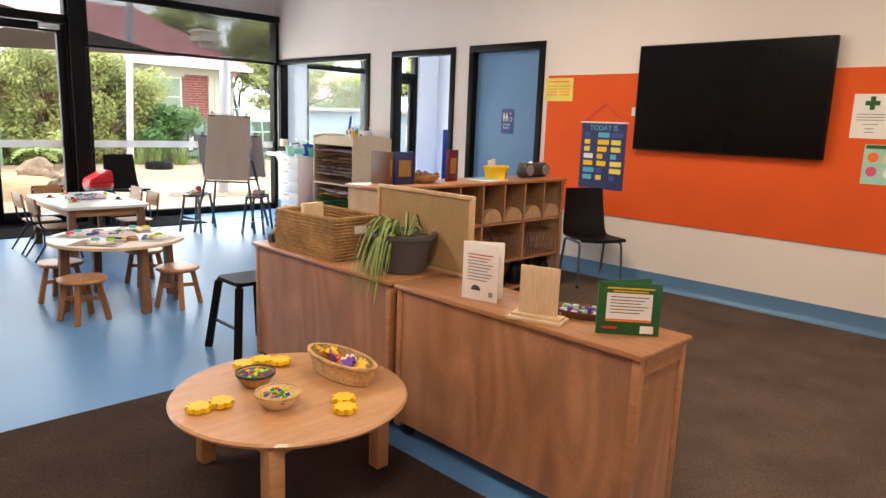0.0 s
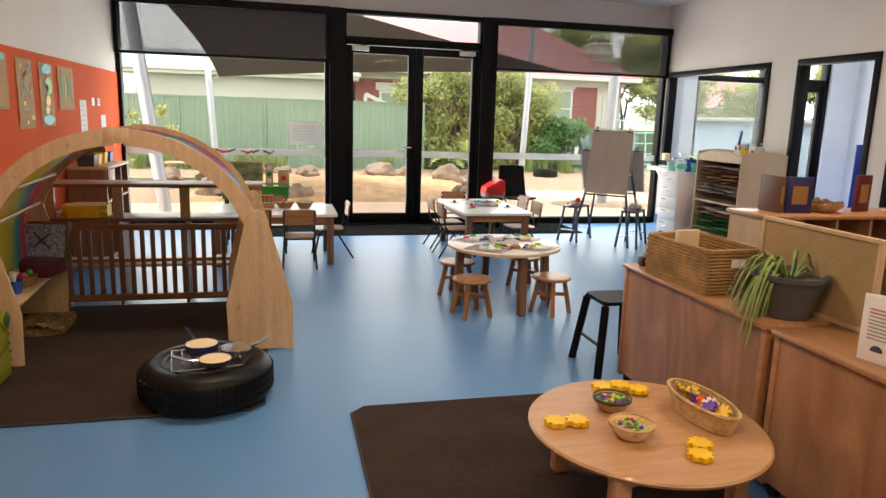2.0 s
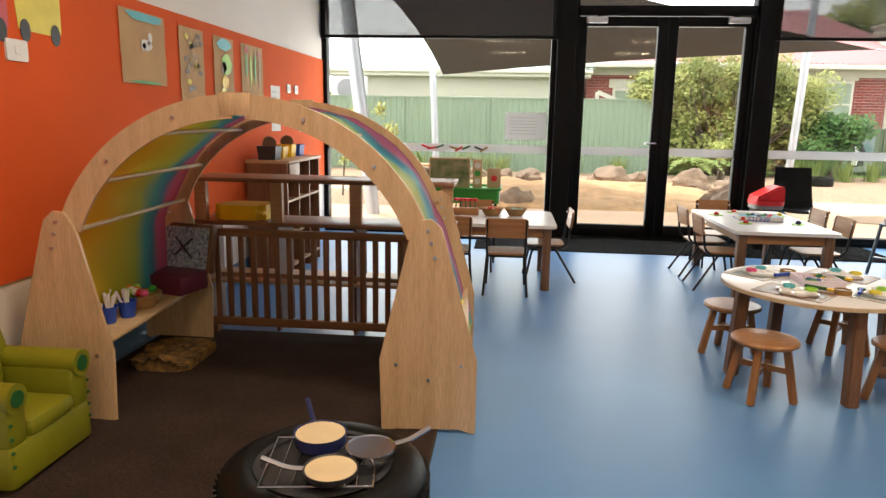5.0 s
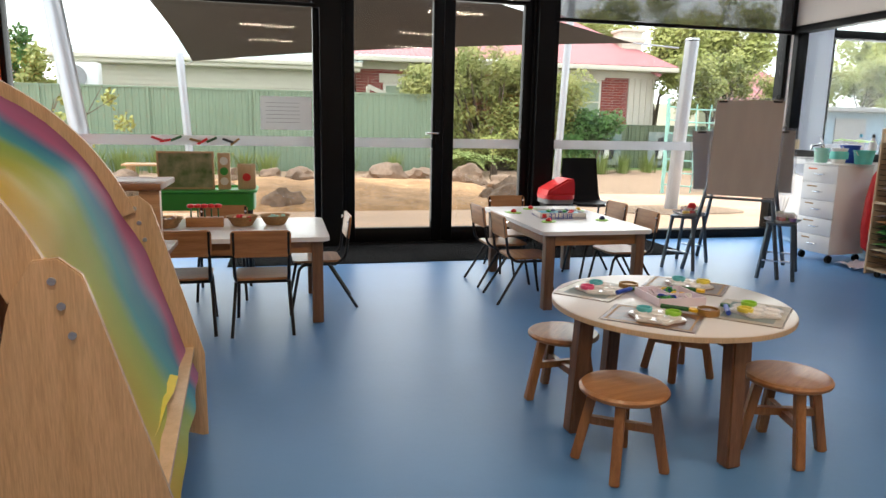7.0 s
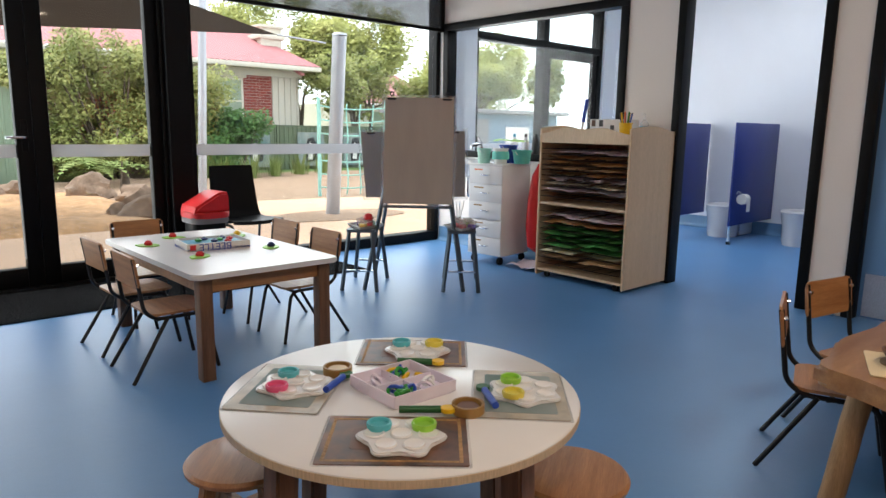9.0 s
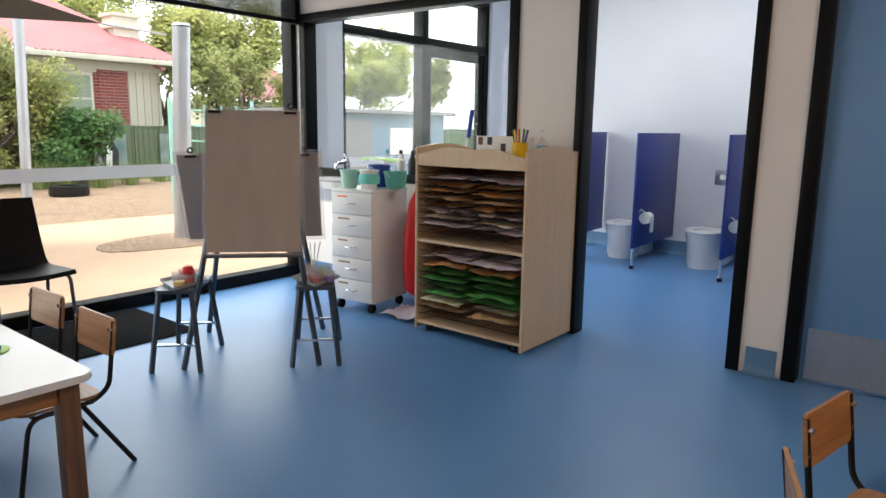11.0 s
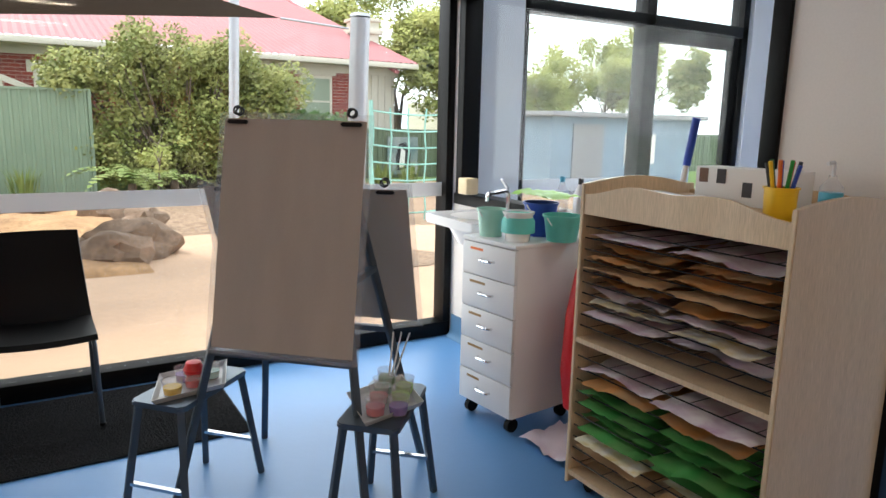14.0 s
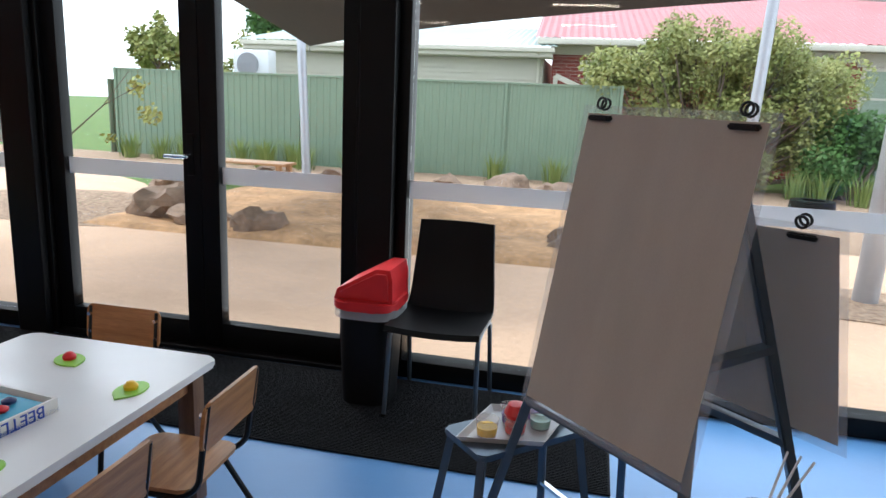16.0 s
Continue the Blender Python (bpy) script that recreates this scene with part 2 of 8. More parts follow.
# outdoor materials
M["concrete"] = material("tan_concrete", (0.60, 0.405, 0.27), 0.85, vary=0.1, scale=0.9, grain=0.08, grain_scale=25, bump=0.2, bump_scale=40)
M["sand"] = material("sandpit_sand", (0.46, 0.27, 0.135), 0.95, vary=0.22, scale=2.5, grain=0.2, grain_scale=14, bump=1.0, bump_scale=5)
M["bark"] = material("bark_mulch", (0.22, 0.135, 0.085), 0.95, second=(0.42, 0.30, 0.20), scale=16, grain=0.45, grain_scale=30, bump=1.0, bump_scale=24)
M["grass"] = material("lawn", (0.10, 0.17, 0.035), 0.95, vary=0.3, scale=3, grain=0.4, grain_scale=30, bump=1, bump_scale=30)
M["fence"] = material("green_steel_fence", (0.20, 0.275, 0.19), 0.6, vary=0.05, scale=0.8)
M["fence_dark"] = material("olive_steel_fence", (0.12, 0.155, 0.095), 0.6, vary=0.08, scale=0.8)
M["galv"] = material("galvanised_pole", (0.46, 0.48, 0.52), 0.4, metal=0.55, vary=0.06, scale=3)
M["sail"] = material("shade_sail_cloth", (0.045, 0.048, 0.055), 0.9, vary=0.06, scale=1)
M["boards"] = material("cream_weatherboard", (0.60, 0.56, 0.46), 0.7, vary=0.04, scale=1)
M["trim_cream"] = material("cream_trim", (0.62, 0.58, 0.48), 0.6, vary=0.04)
M["roof_teal"] = material("pale_iron_roof", (0.42, 0.52, 0.50), 0.5, vary=0.07, scale=0.6)
M["roof_red"] = material("red_iron_roof", (0.43, 0.165, 0.17), 0.5, vary=0.09, scale=0.6)
M["blind_green"] = material("window_blind_green", (0.27, 0.33, 0.24), 0.5, vary=0.05)
M["rock"] = material("basalt_boulder", (0.235, 0.16, 0.11), 0.9, vary=0.3, scale=4, grain=0.2, grain_scale=20, bump=0.9, bump_scale=9)
M["trunk"] = material("grey_bark", (0.14, 0.11, 0.085), 0.95, vary=0.25, scale=8, bump=0.8, bump_scale=20)
M["foliage"] = material("shrub_foliage", (0.12, 0.16, 0.03), 0.7, vary=0.35, scale=2.2, second=(0.36, 0.36, 0.11))
M["foliage_dark"] = material("ivy_foliage", (0.035, 0.10, 0.02), 0.7, second=(0.10, 0.21, 0.045), scale=2)
M["foliage_light"] = material("spring_foliage", (0.26, 0.30, 0.07), 0.8, second=(0.48, 0.48, 0.16), scale=1.2)
M["reed"] = material("grassy_tuft", (0.12, 0.19, 0.04), 0.8, vary=0.3, second=(0.25, 0.30, 0.09), scale=3)
M["net"] = material("mint_rope", (0.30, 0.58, 0.52), 0.8)
M["mural"] = material("mural_panel", (0.11, 0.19, 0.19), 0.8, second=(0.34, 0.36, 0.34), scale=2)


def brick_material():
    m = bpy.data.materials.new("red_brickwork")
    m.use_nodes = True
    t = m.node_tree
    b = t.nodes["Principled BSDF"]
    co, sx, cx = t.nodes.new("ShaderNodeTexCoord"), t.nodes.new("ShaderNodeSeparateXYZ"), t.nodes.new("ShaderNodeCombineXYZ")
    add = t.nodes.new("ShaderNodeMath")
    t.links.new(co.outputs["Object"], sx.inputs["Vector"])
    t.links.new(sx.outputs["X"], add.inputs[0])
    t.links.new(sx.outputs["Y"], add.inputs[1])
    t.links.new(add.outputs["Value"], cx.inputs["X"])
    t.links.new(sx.outputs["Z"], cx.inputs["Y"])
    br = t.nodes.new("ShaderNodeTexBrick")
    br.inputs["Scale"].default_value = 1.0
    br.inputs["Brick Width"].default_value, br.inputs["Row Height"].default_value, br.inputs["Mortar Size"].default_value = 0.24, 0.086, 0.007
    br.inputs["Color1"].default_value, br.inputs["Color2"].default_value = (0.30, 0.055, 0.038, 1), (0.20, 0.036, 0.03, 1)
    br.inputs["Mortar"].default_value = (0.42, 0.30, 0.26, 1)
    t.links.new(cx.outputs["Vector"], br.inputs["Vector"])
    t.links.new(br.outputs["Color"], b.inputs["Base Color"])
    b.inputs["Roughness"].default_value = 0.85
    return m


M["brick"] = brick_material()


def rainbow_material():
    """Dyed silk: soft bands of colour across the width (object y)."""
    m = bpy.data.materials.new("rainbow_silk")
    m.use_nodes = True
    t = m.node_tree
    b = t.nodes["Principled BSDF"]
    b.inputs["Roughness"].default_value = 0.45
    co, sx = t.nodes.new("ShaderNodeTexCoord"), t.nodes.new("ShaderNodeSeparateXYZ")
    t.links.new(co.outputs["Object"], sx.inputs["Vector"])
    nz = t.nodes.new("ShaderNodeTexNoise")
    nz.inputs["Scale"].default_value = 3
    t.links.new(co.outputs["Object"], nz.inputs["Vector"])
    mr = t.nodes.new("ShaderNodeMapRange")
    mr.inputs["From Min"].default_value, mr.inputs["From Max"].default_value = 0.02, 1.18
    t.links.new(sx.outputs["Y"], mr.inputs["Value"])
    ad = t.nodes.new("ShaderNodeMath")
    ad.operation = 'MULTIPLY_ADD'
    ad.inputs[1].default_value, ad.inputs[2].default_value = 0.14, -0.07
    t.links.new(nz.outputs["Fac"], ad.inputs[0])
    a2 = t.nodes.new("ShaderNodeMath")
    t.links.new(mr.outputs["Result"], a2.inputs[0])
    t.links.new(ad.outputs["Value"], a2.inputs[1])
    rp = t.nodes.new("ShaderNodeValToRGB")
    stops = [(0.0, (0.62, 0.36, 0.02)), (0.16, (0.66, 0.46, 0.03)), (0.36, (0.50, 0.55, 0.05)), (0.52, (0.34, 0.52, 0.09)), (0.62, (0.05, 0.40, 0.45)), (0.72, (0.04, 0.26, 0.42)), (0.80, (0.55, 0.14, 0.30)), (1.0, (0.30, 0.09, 0.24))]
    for i, (p, c) in enumerate(stops):
        e = rp.color_ramp.elements[i] if i < 2 else rp.color_ramp.elements.new(p)
        e.position, e.color = p, (*c, 1)
    t.links.new(a2.outputs["Value"], rp.inputs["Fac"])
    t.links.new(rp.outputs["Color"], b.inputs["Base Color"])
    tl = t.nodes.new("ShaderNodeBsdfTranslucent")
    t.links.new(rp.outputs["Color"], tl.inputs["Color"])
    mx = t.nodes.new("ShaderNodeMixShader")
    mx.inputs["Fac"].default_value = 0.4
    t.links.new(b.outputs["BSDF"], mx.inputs[1])
    t.links.new(tl.outputs["BSDF"], mx.inputs[2])
    t.links.new(mx.outputs["Shader"], t.nodes["Material Output"].inputs["Surface"])
    return m


M["rainbow"] = rainbow_material()


# ---- mesh helpers ----
def box(x0, x1, y0, y1, z0, z1, bevel=0.0, bm=None):
    bm = bm or bmesh.new()
    r = bmesh.ops.create_cube(bm, size=1, matrix=Matrix.Translation(((x0 + x1) / 2, (y0 + y1) / 2, (z0 + z1) / 2)) @ Matrix.Diagonal((abs(x1 - x0), abs(y1 - y0), abs(z1 - z0), 1)))
    if bevel:
        es = {e for v in r["verts"] for e in v.link_edges}
        bmesh.ops.bevel(bm, geom=list(es), offset=bevel, segments=2, affect='EDGES', profile=0.5)
    return bm


def rod(p0, p1, r0, r1=None, seg=12, bm=None):
    bm = bm or bmesh.new()
    p0, p1 = Vector(p0), Vector(p1)
    d = p1 - p0
    m = Matrix.Translation((p0 + p1) / 2) @ d.to_track_quat('Z', 'Y').to_matrix().to_4x4()
    bmesh.ops.create_cone(bm, cap_ends=True, segments=seg, radius1=r0, radius2=r0 if r1 is None else r1, depth=d.length, matrix=m)
    return bm


def beam(p0, p1, w, d, bm=None, bevel=0.0, w1=None):
    """A square bar from p0 to p1, w wide by d deep."""
    bm = bm or bmesh.new()
    p0, p1 = Vector(p0), Vector(p1)
    v = p1 - p0
    q = v.to_track_quat('Z', 'Y').to_matrix().to_4x4()
    m = Matrix.Translation((p0 + p1) / 2) @ q @ Matrix.Diagonal((w, d, v.length, 1))
    r = bmesh.ops.create_cube(bm, size=1, matrix=m)
    if bevel:
        es = {e for x in r["verts"] for e in x.link_edges}
        bmesh.ops.bevel(bm, geom=list(es), offset=bevel, segments=2, affect='EDGES')
    return bm


def tube(points, r, seg=8, bm=None, closed=False):
    """A round pipe along a line of points."""
    bm = bm or bmesh.new()
    pts = [Vector(p) for p in points]
    rings = []
    n = len(pts)
    up = None
    for i, p in enumerate(pts):
        a = pts[(i - 1) % n] if closed or i else p
        b = pts[(i + 1) % n] if closed or i < n - 1 else p
        d = (b - a).normalized()
        if up is None:
            up = d.orthogonal().normalized()
        up = (up - d * up.dot(d)).normalized()
        side = d.cross(up)
        rings.append([bm.verts.new(p + (up * math.cos(k * math.tau / seg) + side * math.sin(k * math.tau / seg)) * r) for k in range(seg)])
    for i in range(n if closed else n - 1):
        a, b = rings[i], rings[(i + 1) % n]
        for k in range(seg):
            bm.faces.new((a[k], a[(k + 1) % seg], b[(k + 1) % seg], b[k]))
    if not closed:
        bm.faces.new(rings[0][::-1])
        bm.faces.new(rings[-1])
    return bm


def round_path(pts, r=0.03, steps=5):
    """The same line with its corners rounded."""
    pts = [Vector(p) for p in pts]
    out = [pts[0]]
    for a, p, b in zip(pts, pts[1:], pts[2:]):
        ra = min(r, (p - a).length * 0.45, (b - p).length * 0.45)
        s, e = p + (a - p).normalized() * ra, p + (b - p).normalized() * ra
        for i in range(steps + 1):
            t = i / steps
            out.append(s * (1 - t) ** 2 + p * 2 * t * (1 - t) + e * t * t)
    return out + [pts[-1]]


def lathe(profile, seg=28, bm=None, sx=1.0, sy=1.0, at=(0, 0, 0)):
    """A turned shape from (radius, height) pairs."""
    bm = bm or bmesh.new()
    rings = []
    for r, z in profile:
        rings.append([bm.verts.new((at[0] + sx * r * math.cos(k * math.tau / seg), at[1] + sy * r * math.sin(k * math.tau / seg), at[2] + z)) for k in range(seg)])
    for a, b in zip(rings, rings[1:]):
        for k in range(seg):
            bm.faces.new((a[k], a[(k + 1) % seg], b[(k + 1) % seg], b[k]))
    if profile[0][0] > 1e-6:
        bm.faces.new(rings[0][::-1])
    if profile[-1][0] > 1e-6:
        bm.faces.new(rings[-1])
    bmesh.ops.remove_doubles(bm, verts=bm.verts, dist=1e-5)
    return bm


def plate(outline, thick, m=None, bevel=0.0, bm=None):
    """A flat shape cut from a sheet: outline in x, y, extruded up by thick."""
    bm = bm or bmesh.new()
    m = m or Matrix()
    lo = [bm.verts.new(m @ Vector((x, y, 0))) for x, y in outline]
    hi = [bm.verts.new(m @ Vector((x, y, thick))) for x, y in outline]
    fs = [bm.faces.new(lo[::-1]), bm.faces.new(hi)]
    n = len(outline)
    for i in range(n):
        fs.append(bm.faces.new((lo[i], lo[(i + 1) % n], hi[(i + 1) % n], hi[i])))
    if bevel:
        es = [e for e in fs[0].edges] + [e for e in fs[1].edges]
        bmesh.ops.bevel(bm, geom=es, offset=bevel, segments=2, affect='EDGES')
    return bm


def circle(r, n=40, x=0, y=0):
    return [(x + r * math.cos(i * math.tau / n), y + r * math.sin(i * math.tau / n)) for i in range(n)]


def rounded(x0, x1, y0, y1, r, n=5):
    out = []
    for cx, cy, a in ((x1 - r, y0 + r, -90), (x1 - r, y1 - r, 0), (x0 + r, y1 - r, 90), (x0 + r, y0 + r, 180)):
        out += [(cx + r * math.cos(radians(a + 90 * i / n)), cy + r * math.sin(radians(a + 90 * i / n))) for i in range(n + 1)]
    return out


UPRIGHT_Y = Matrix(((1, 0, 0, 0), (0, 0, -1, 0), (0, 1, 0, 0), (0, 0, 0, 1)))  # sheet x,y -> world x,z; thickness towards -y
UPRIGHT_X = Matrix(((0, 0, 1, 0), (1, 0, 0, 0), (0, 1, 0, 0), (0, 0, 0, 1)))   # sheet x,y -> world y,z; thickness towards +x


def smooth(mesh, angle=40):
    for p in mesh.polygons:
        p.use_smooth = True
    mesh.set_sharp_from_angle(angle=radians(angle))


def make(name, bm, mat, soft=True):
    me = bpy.data.meshes.new(name)
    bmesh.ops.recalc_face_normals(bm, faces=bm.faces)
    bm.to_mesh(me)
    bm.free()
    me.materials.append(M[mat] if isinstance(mat, str) else mat)
    if soft:
        smooth(me)
    return new(name, me)


def part(name, bm, mat, parent, label="", soft=True):
    ob = make(name, bm, mat, soft)
    ob.parent = parent
    return tagged(ob, label) if label else ob


def thing(name, m, label, category, group="", kind=""):
    ob = new(name)
    ob.empty_display_size = 0.1
    ob.matrix_basis = m
    return tagged(ob, label, category, group, kind)


def solid(name, bm, mat, label="", category="", kind="structure", soft=False):
    return tagged(make(name, bm, mat, soft), label or name.replace("_", " "), category or name.split("_")[0], kind=kind)


# ---- the room ----
XL, XR, YN, YS, H = -1.80, 5.75, 9.53, -4.0, 3.2
solid("floor", box(XL - 0.2, 9.3, YS - 0.2, YN + 0.06, -0.12, 0.0), "vinyl", "pale blue sheet vinyl classroom floor", "floor")
solid("ceiling", box(XL - 0.2, 9.3, YS - 0.2, YN + 0.2, H, H + 0.15), "ceiling", "white plaster ceiling", "ceiling")
solid("wall_west", box(XL - 0.2, XL, YS, YN, 0, H), "wall", "cream painted plaster wall", "wall")
# unseen wall, added behind the camera to close the room
solid("wall_south", box(XL - 0.2, XR + 0.2, YS - 0.2, YS, 0, H), "wall", "cream painted plaster wall", "wall")
TOP = 2.215
WT = 0.09
bm = box(XR, XR + WT, YS, 4.45, 0, H)
box(XR, XR + WT, 4.45, 5.46, TOP, H, bm=bm)
box(XR, XR + WT, 5.46, 5.70, 0, H, bm=bm)
box(XR, XR + WT, 5.70, 6.775, TOP, H, bm=bm)
box(XR, XR + WT, 6.775, 7.26, 0, H, bm=bm)
box(XR, XR + WT, 7.26, 9.40, 0, 0.93, bm=bm)
box(XR, XR + WT, 7.26, 9.40, TOP, H, bm=bm)
box(XR, XR + WT, 9.40, YN + 0.1, 0, H, bm=bm)
solid("wall_east", bm, "wall", "cream painted plaster wall with openings", "wall")
solid("wall_north", box(XL - 0.2, XR + 0.3, YN, YN + 0.15, 2.86, H), "wall", "plaster wall above the glazing", "wall")
# orange pinboard bands
solid("pinboard_west", box(XL, XL + 0.012, -3.9, YN - 0.06, 0.58, 1.93), "orange", "orange felt pinboard band along the wall", "pinboard")
solid("pinboard_east", box(XR - 0.012, XR, -3.9, 4.38, 0.61, 1.905), "orange", "orange felt pinboard band along the wall", "pinboard")


def coving(name, pts):
    """Coved vinyl skirting: runs up the wall and rolls on to the floor."""
    bm = bmesh.new()
    prof = [(0.0, 0.15), (0.006, 0.15), (0.008, 0.05), (0.018, 0.022), (0.04, 0.006), (0.055, 0.002), (0.0, 0.001)]
    (ax, ay), (bx, by), (nx, ny) = pts
    for (x, y) in ((ax, ay), (bx, by)):
        for o, z in prof:
            bm.verts.new((x + nx * o, y + ny * o, z))
    bm.verts.ensure_lookup_table()
    k = len(prof)
    for i in range(k):
        j = (i + 1) % k
        bm.faces.new((bm.verts[i], bm.verts[j], bm.verts[k + j], bm.verts[k + i]))
    solid(name, bm, "cove", "blue coved vinyl skirting", "skirting", soft=True)


coving("baseboard_1", ((XL, -3.9), (XL, 9.4), (1, 0)))
coving("baseboard_2", ((XR, -3.9), (XR, 4.40), (-1, 0)))
coving("baseboard_3", ((XR, 5.50), (XR, 5.66), (-1, 0)))
coving("baseboard_4", ((XR, 6.83), (XR, 9.45), (-1, 0)))
# carpet and mats
solid("carpet", box(2.42, XR - 0.05, -3.95, 4.1, 0.0, 0.008), "carpet", "brown loop-pile carpet", "carpet")


def rug(name, outline, label):
    ob = thing(name, pose(0, 0, 0.0), label, "rug")
    part("carpet_top", plate(outline, 0.012, bevel=0.004), "mat", ob)
    part("binding", tube([(x, y, 0.007) for x, y in outline], 0.0075, 6, closed=True), "edge", ob, "dark stitched binding")
    return ob


def chamfered(x0, x1, y0, y1, c=0.07):
    return [(x0 + c, y0), (x1 - c, y0), (x1, y0 + c), (x1, y1 - c), (x1 - c, y1), (x0 + c, y1), (x0, y1 - c), (x0, y0 + c)]


rug("rug", chamfered(0.495, 1.98, -0.6, 3.465), "brown bound carpet rug under the coffee table")
rug("rug", chamfered(-1.70, 0.06, 3.53, 5.62), "dark brown bound carpet rug under the play arch")
solid("entrance_mat", box(0.0, 4.18, 8.63, 9.42, 0.0, 0.01, 0.003), "entry_mat", "charcoal ribbed entrance mat along the glazing", "mat")
bm = bmesh.new()
for i in range(66):
    y = 8.64 + i * 0.0118
    box(0.01, 4.17, y, y + 0.005, 0.009, 0.0135, bm=bm)
tagged(make("mat_rib", bm, "entry_mat", False), "fine raised ribs of the entrance mat", "mat", kind="stuff")

# ---- glazed north wall ----
YF0, YF1 = YN - 0.06, YN + 0.07


def frame_bar(name, x0, x1, z0, z1, parent, y0=YF0, y1=YF1):
    part(name, box(x0, x1, y0, y1, z0, z1, 0.004), "frame", parent)


def pane(x0, x1, z0, z1, parent, y=YN):
    ob = part("pane", box(x0, x1, y - 0.004, y + 0.004, z0, z1), "glass", parent, "clear glass", False)
    ob.visible_shadow = False
    return ob


def window_bay(name, x0, x1):
    w = thing(name, pose(0, 0, 0), "black aluminium framed full-height window", "window", kind="structure")
    frame_bar("window_frame", x0, x1, 0.0, 0.095, w)
    frame_bar("window_frame", x0, x1, 2.80, 2.86, w)
    frame_bar("window_frame", x0, x0 + 0.055, 0.095, 2.80, w)
    frame_bar("window_frame", x1 - 0.055, x1, 0.095, 2.80, w)
    pane(x0 + 0.055, x1 - 0.055, 0.095, 2.80, w)
    ob = part("safety_band", box(x0 + 0.055, x1 - 0.055, YN - 0.0075, YN - 0.0045, 0.94, 1.03), "film", w, "frosted white safety band", False)
    return w


window_bay("window_1", XL, 0.80)
window_bay("window_2", 3.06, XR)


def roller_blind(x0, x1):
    b = thing("roller_blind", pose(0, 0, 0), "charcoal mesh roller blind half drawn over the glass", "blind", "roller blinds")
    part("cassette", box(x0, x1, YN - 0.17, YN - 0.065, 2.765, 2.86, 0.012), "frame", b)
    part("cloth", box(x0 + 0.05, x1 - 0.05, YN - 0.112, YN - 0.11, 2.20, 2.77), "blind", b, "see-through dark mesh cloth", False)
    part("bottom_bar", box(x0 + 0.03, x1 - 0.03, YN - 0.125, YN - 0.098, 2.165, 2.20, 0.006), "frame", b)
    part("side_channel", box(x0, x0 + 0.05, YN - 0.13, YN - 0.065, 2.165, 2.765), "frame", b)
    part("side_channel", box(x1 - 0.05, x1, YN - 0.13, YN - 0.065, 2.165, 2.765), "frame", b)


roller_blind(XL + 0.01, 0.82)
roller_blind(3.04, XR - 0.01)
# columns between the bays
for i, (x0, x1) in enumerate(((0.803, 1.00), (2.88, 3.057))):
    solid("trim_%d" % (i + 1), box(x0, x1, YN - 0.13, YF1, 0, 2.86, 0.006), "frame", "black clad column between the windows", "column")
# double doors
d = thing("door_1", pose(0, 0, 0), "closed black aluminium glazed double door", "door", kind="structure")
frame_bar("door_frame", 1.0, 2.88, 2.42, 2.52, d, YN - 0.08)
frame_bar("door_frame", 1.0, 2.88, 2.80, 2.86, d, YN - 0.08)
frame_bar("door_frame", 1.0, 1.03, 0.0, 2.80, d, YN - 0.08)
frame_bar("door_frame", 2.85, 2.88, 0.0, 2.80, d, YN - 0.08)
frame_bar("threshold", 1.03, 2.85, 0.0, 0.025, d, YN - 0.09)
pane(1.03, 2.85, 2.52, 2.80, d)
for x0, x1 in ((1.03, 1.968), (1.972, 2.85)):
    gl, gr = (1.12, 1.865) if x0 < 1.5 else (2.075, 2.765)
    frame_bar("leaf_stile", x0, gl, 0.03, 2.41, d, YN - 0.045, YN + 0.03)
    frame_bar("leaf_stile", gr, x1, 0.03, 2.41, d, YN - 0.045, YN + 0.03)
    frame_bar("leaf_rail", gl, gr, 0.03, 0.165, d, YN - 0.045, YN + 0.03)
    frame_bar("leaf_rail", gl, gr, 2.31, 2.41, d, YN - 0.045, YN + 0.03)
    pane(gl, gr, 0.165, 2.31, d)
    part("safety_band", box(gl, gr, YN - 0.0075, YN - 0.0045, 0.94, 1.03), "film", d, "frosted white safety band", False)
    cx = x0 + 0.18 if x0 < 1.5 else x1 - 0.18
    arm = 1 if x0 < 1.5 else -1
    part("door_closer", box(cx - 0.11, cx + 0.11, YN - 0.13, YN - 0.085, 2.335, 2.395, 0.006), "kick", d, "silver door closer")
    part("closer_arm", beam((cx, YN - 0.11, 2.405), (cx + arm * 0.32, YN - 0.10, 2.44), 0.02, 0.012), "frame", d)
h = part("handle", box(1.895, 1.935, YN - 0.055, YN - 0.044, 0.98, 1.2, 0.004), "frame", d)
part("lever", tube(round_path([(1.915, YN - 0.05, 1.08), (1.915, YN - 0.1, 1.08), (1.79, YN - 0.1, 1.08)], 0.02), 0.01), "chrome", h, "chrome lever")

# ---- openings of the east wall ----
fx0, fx1 = XR - 0.02, XR + WT + 0.02


def lining(name, y0, y1, z0, z1, parent, x0=fx0, x1=fx1):
    part(name, box(x0, x1, y0, y1, z0, z1, 0.004), "frame", parent)


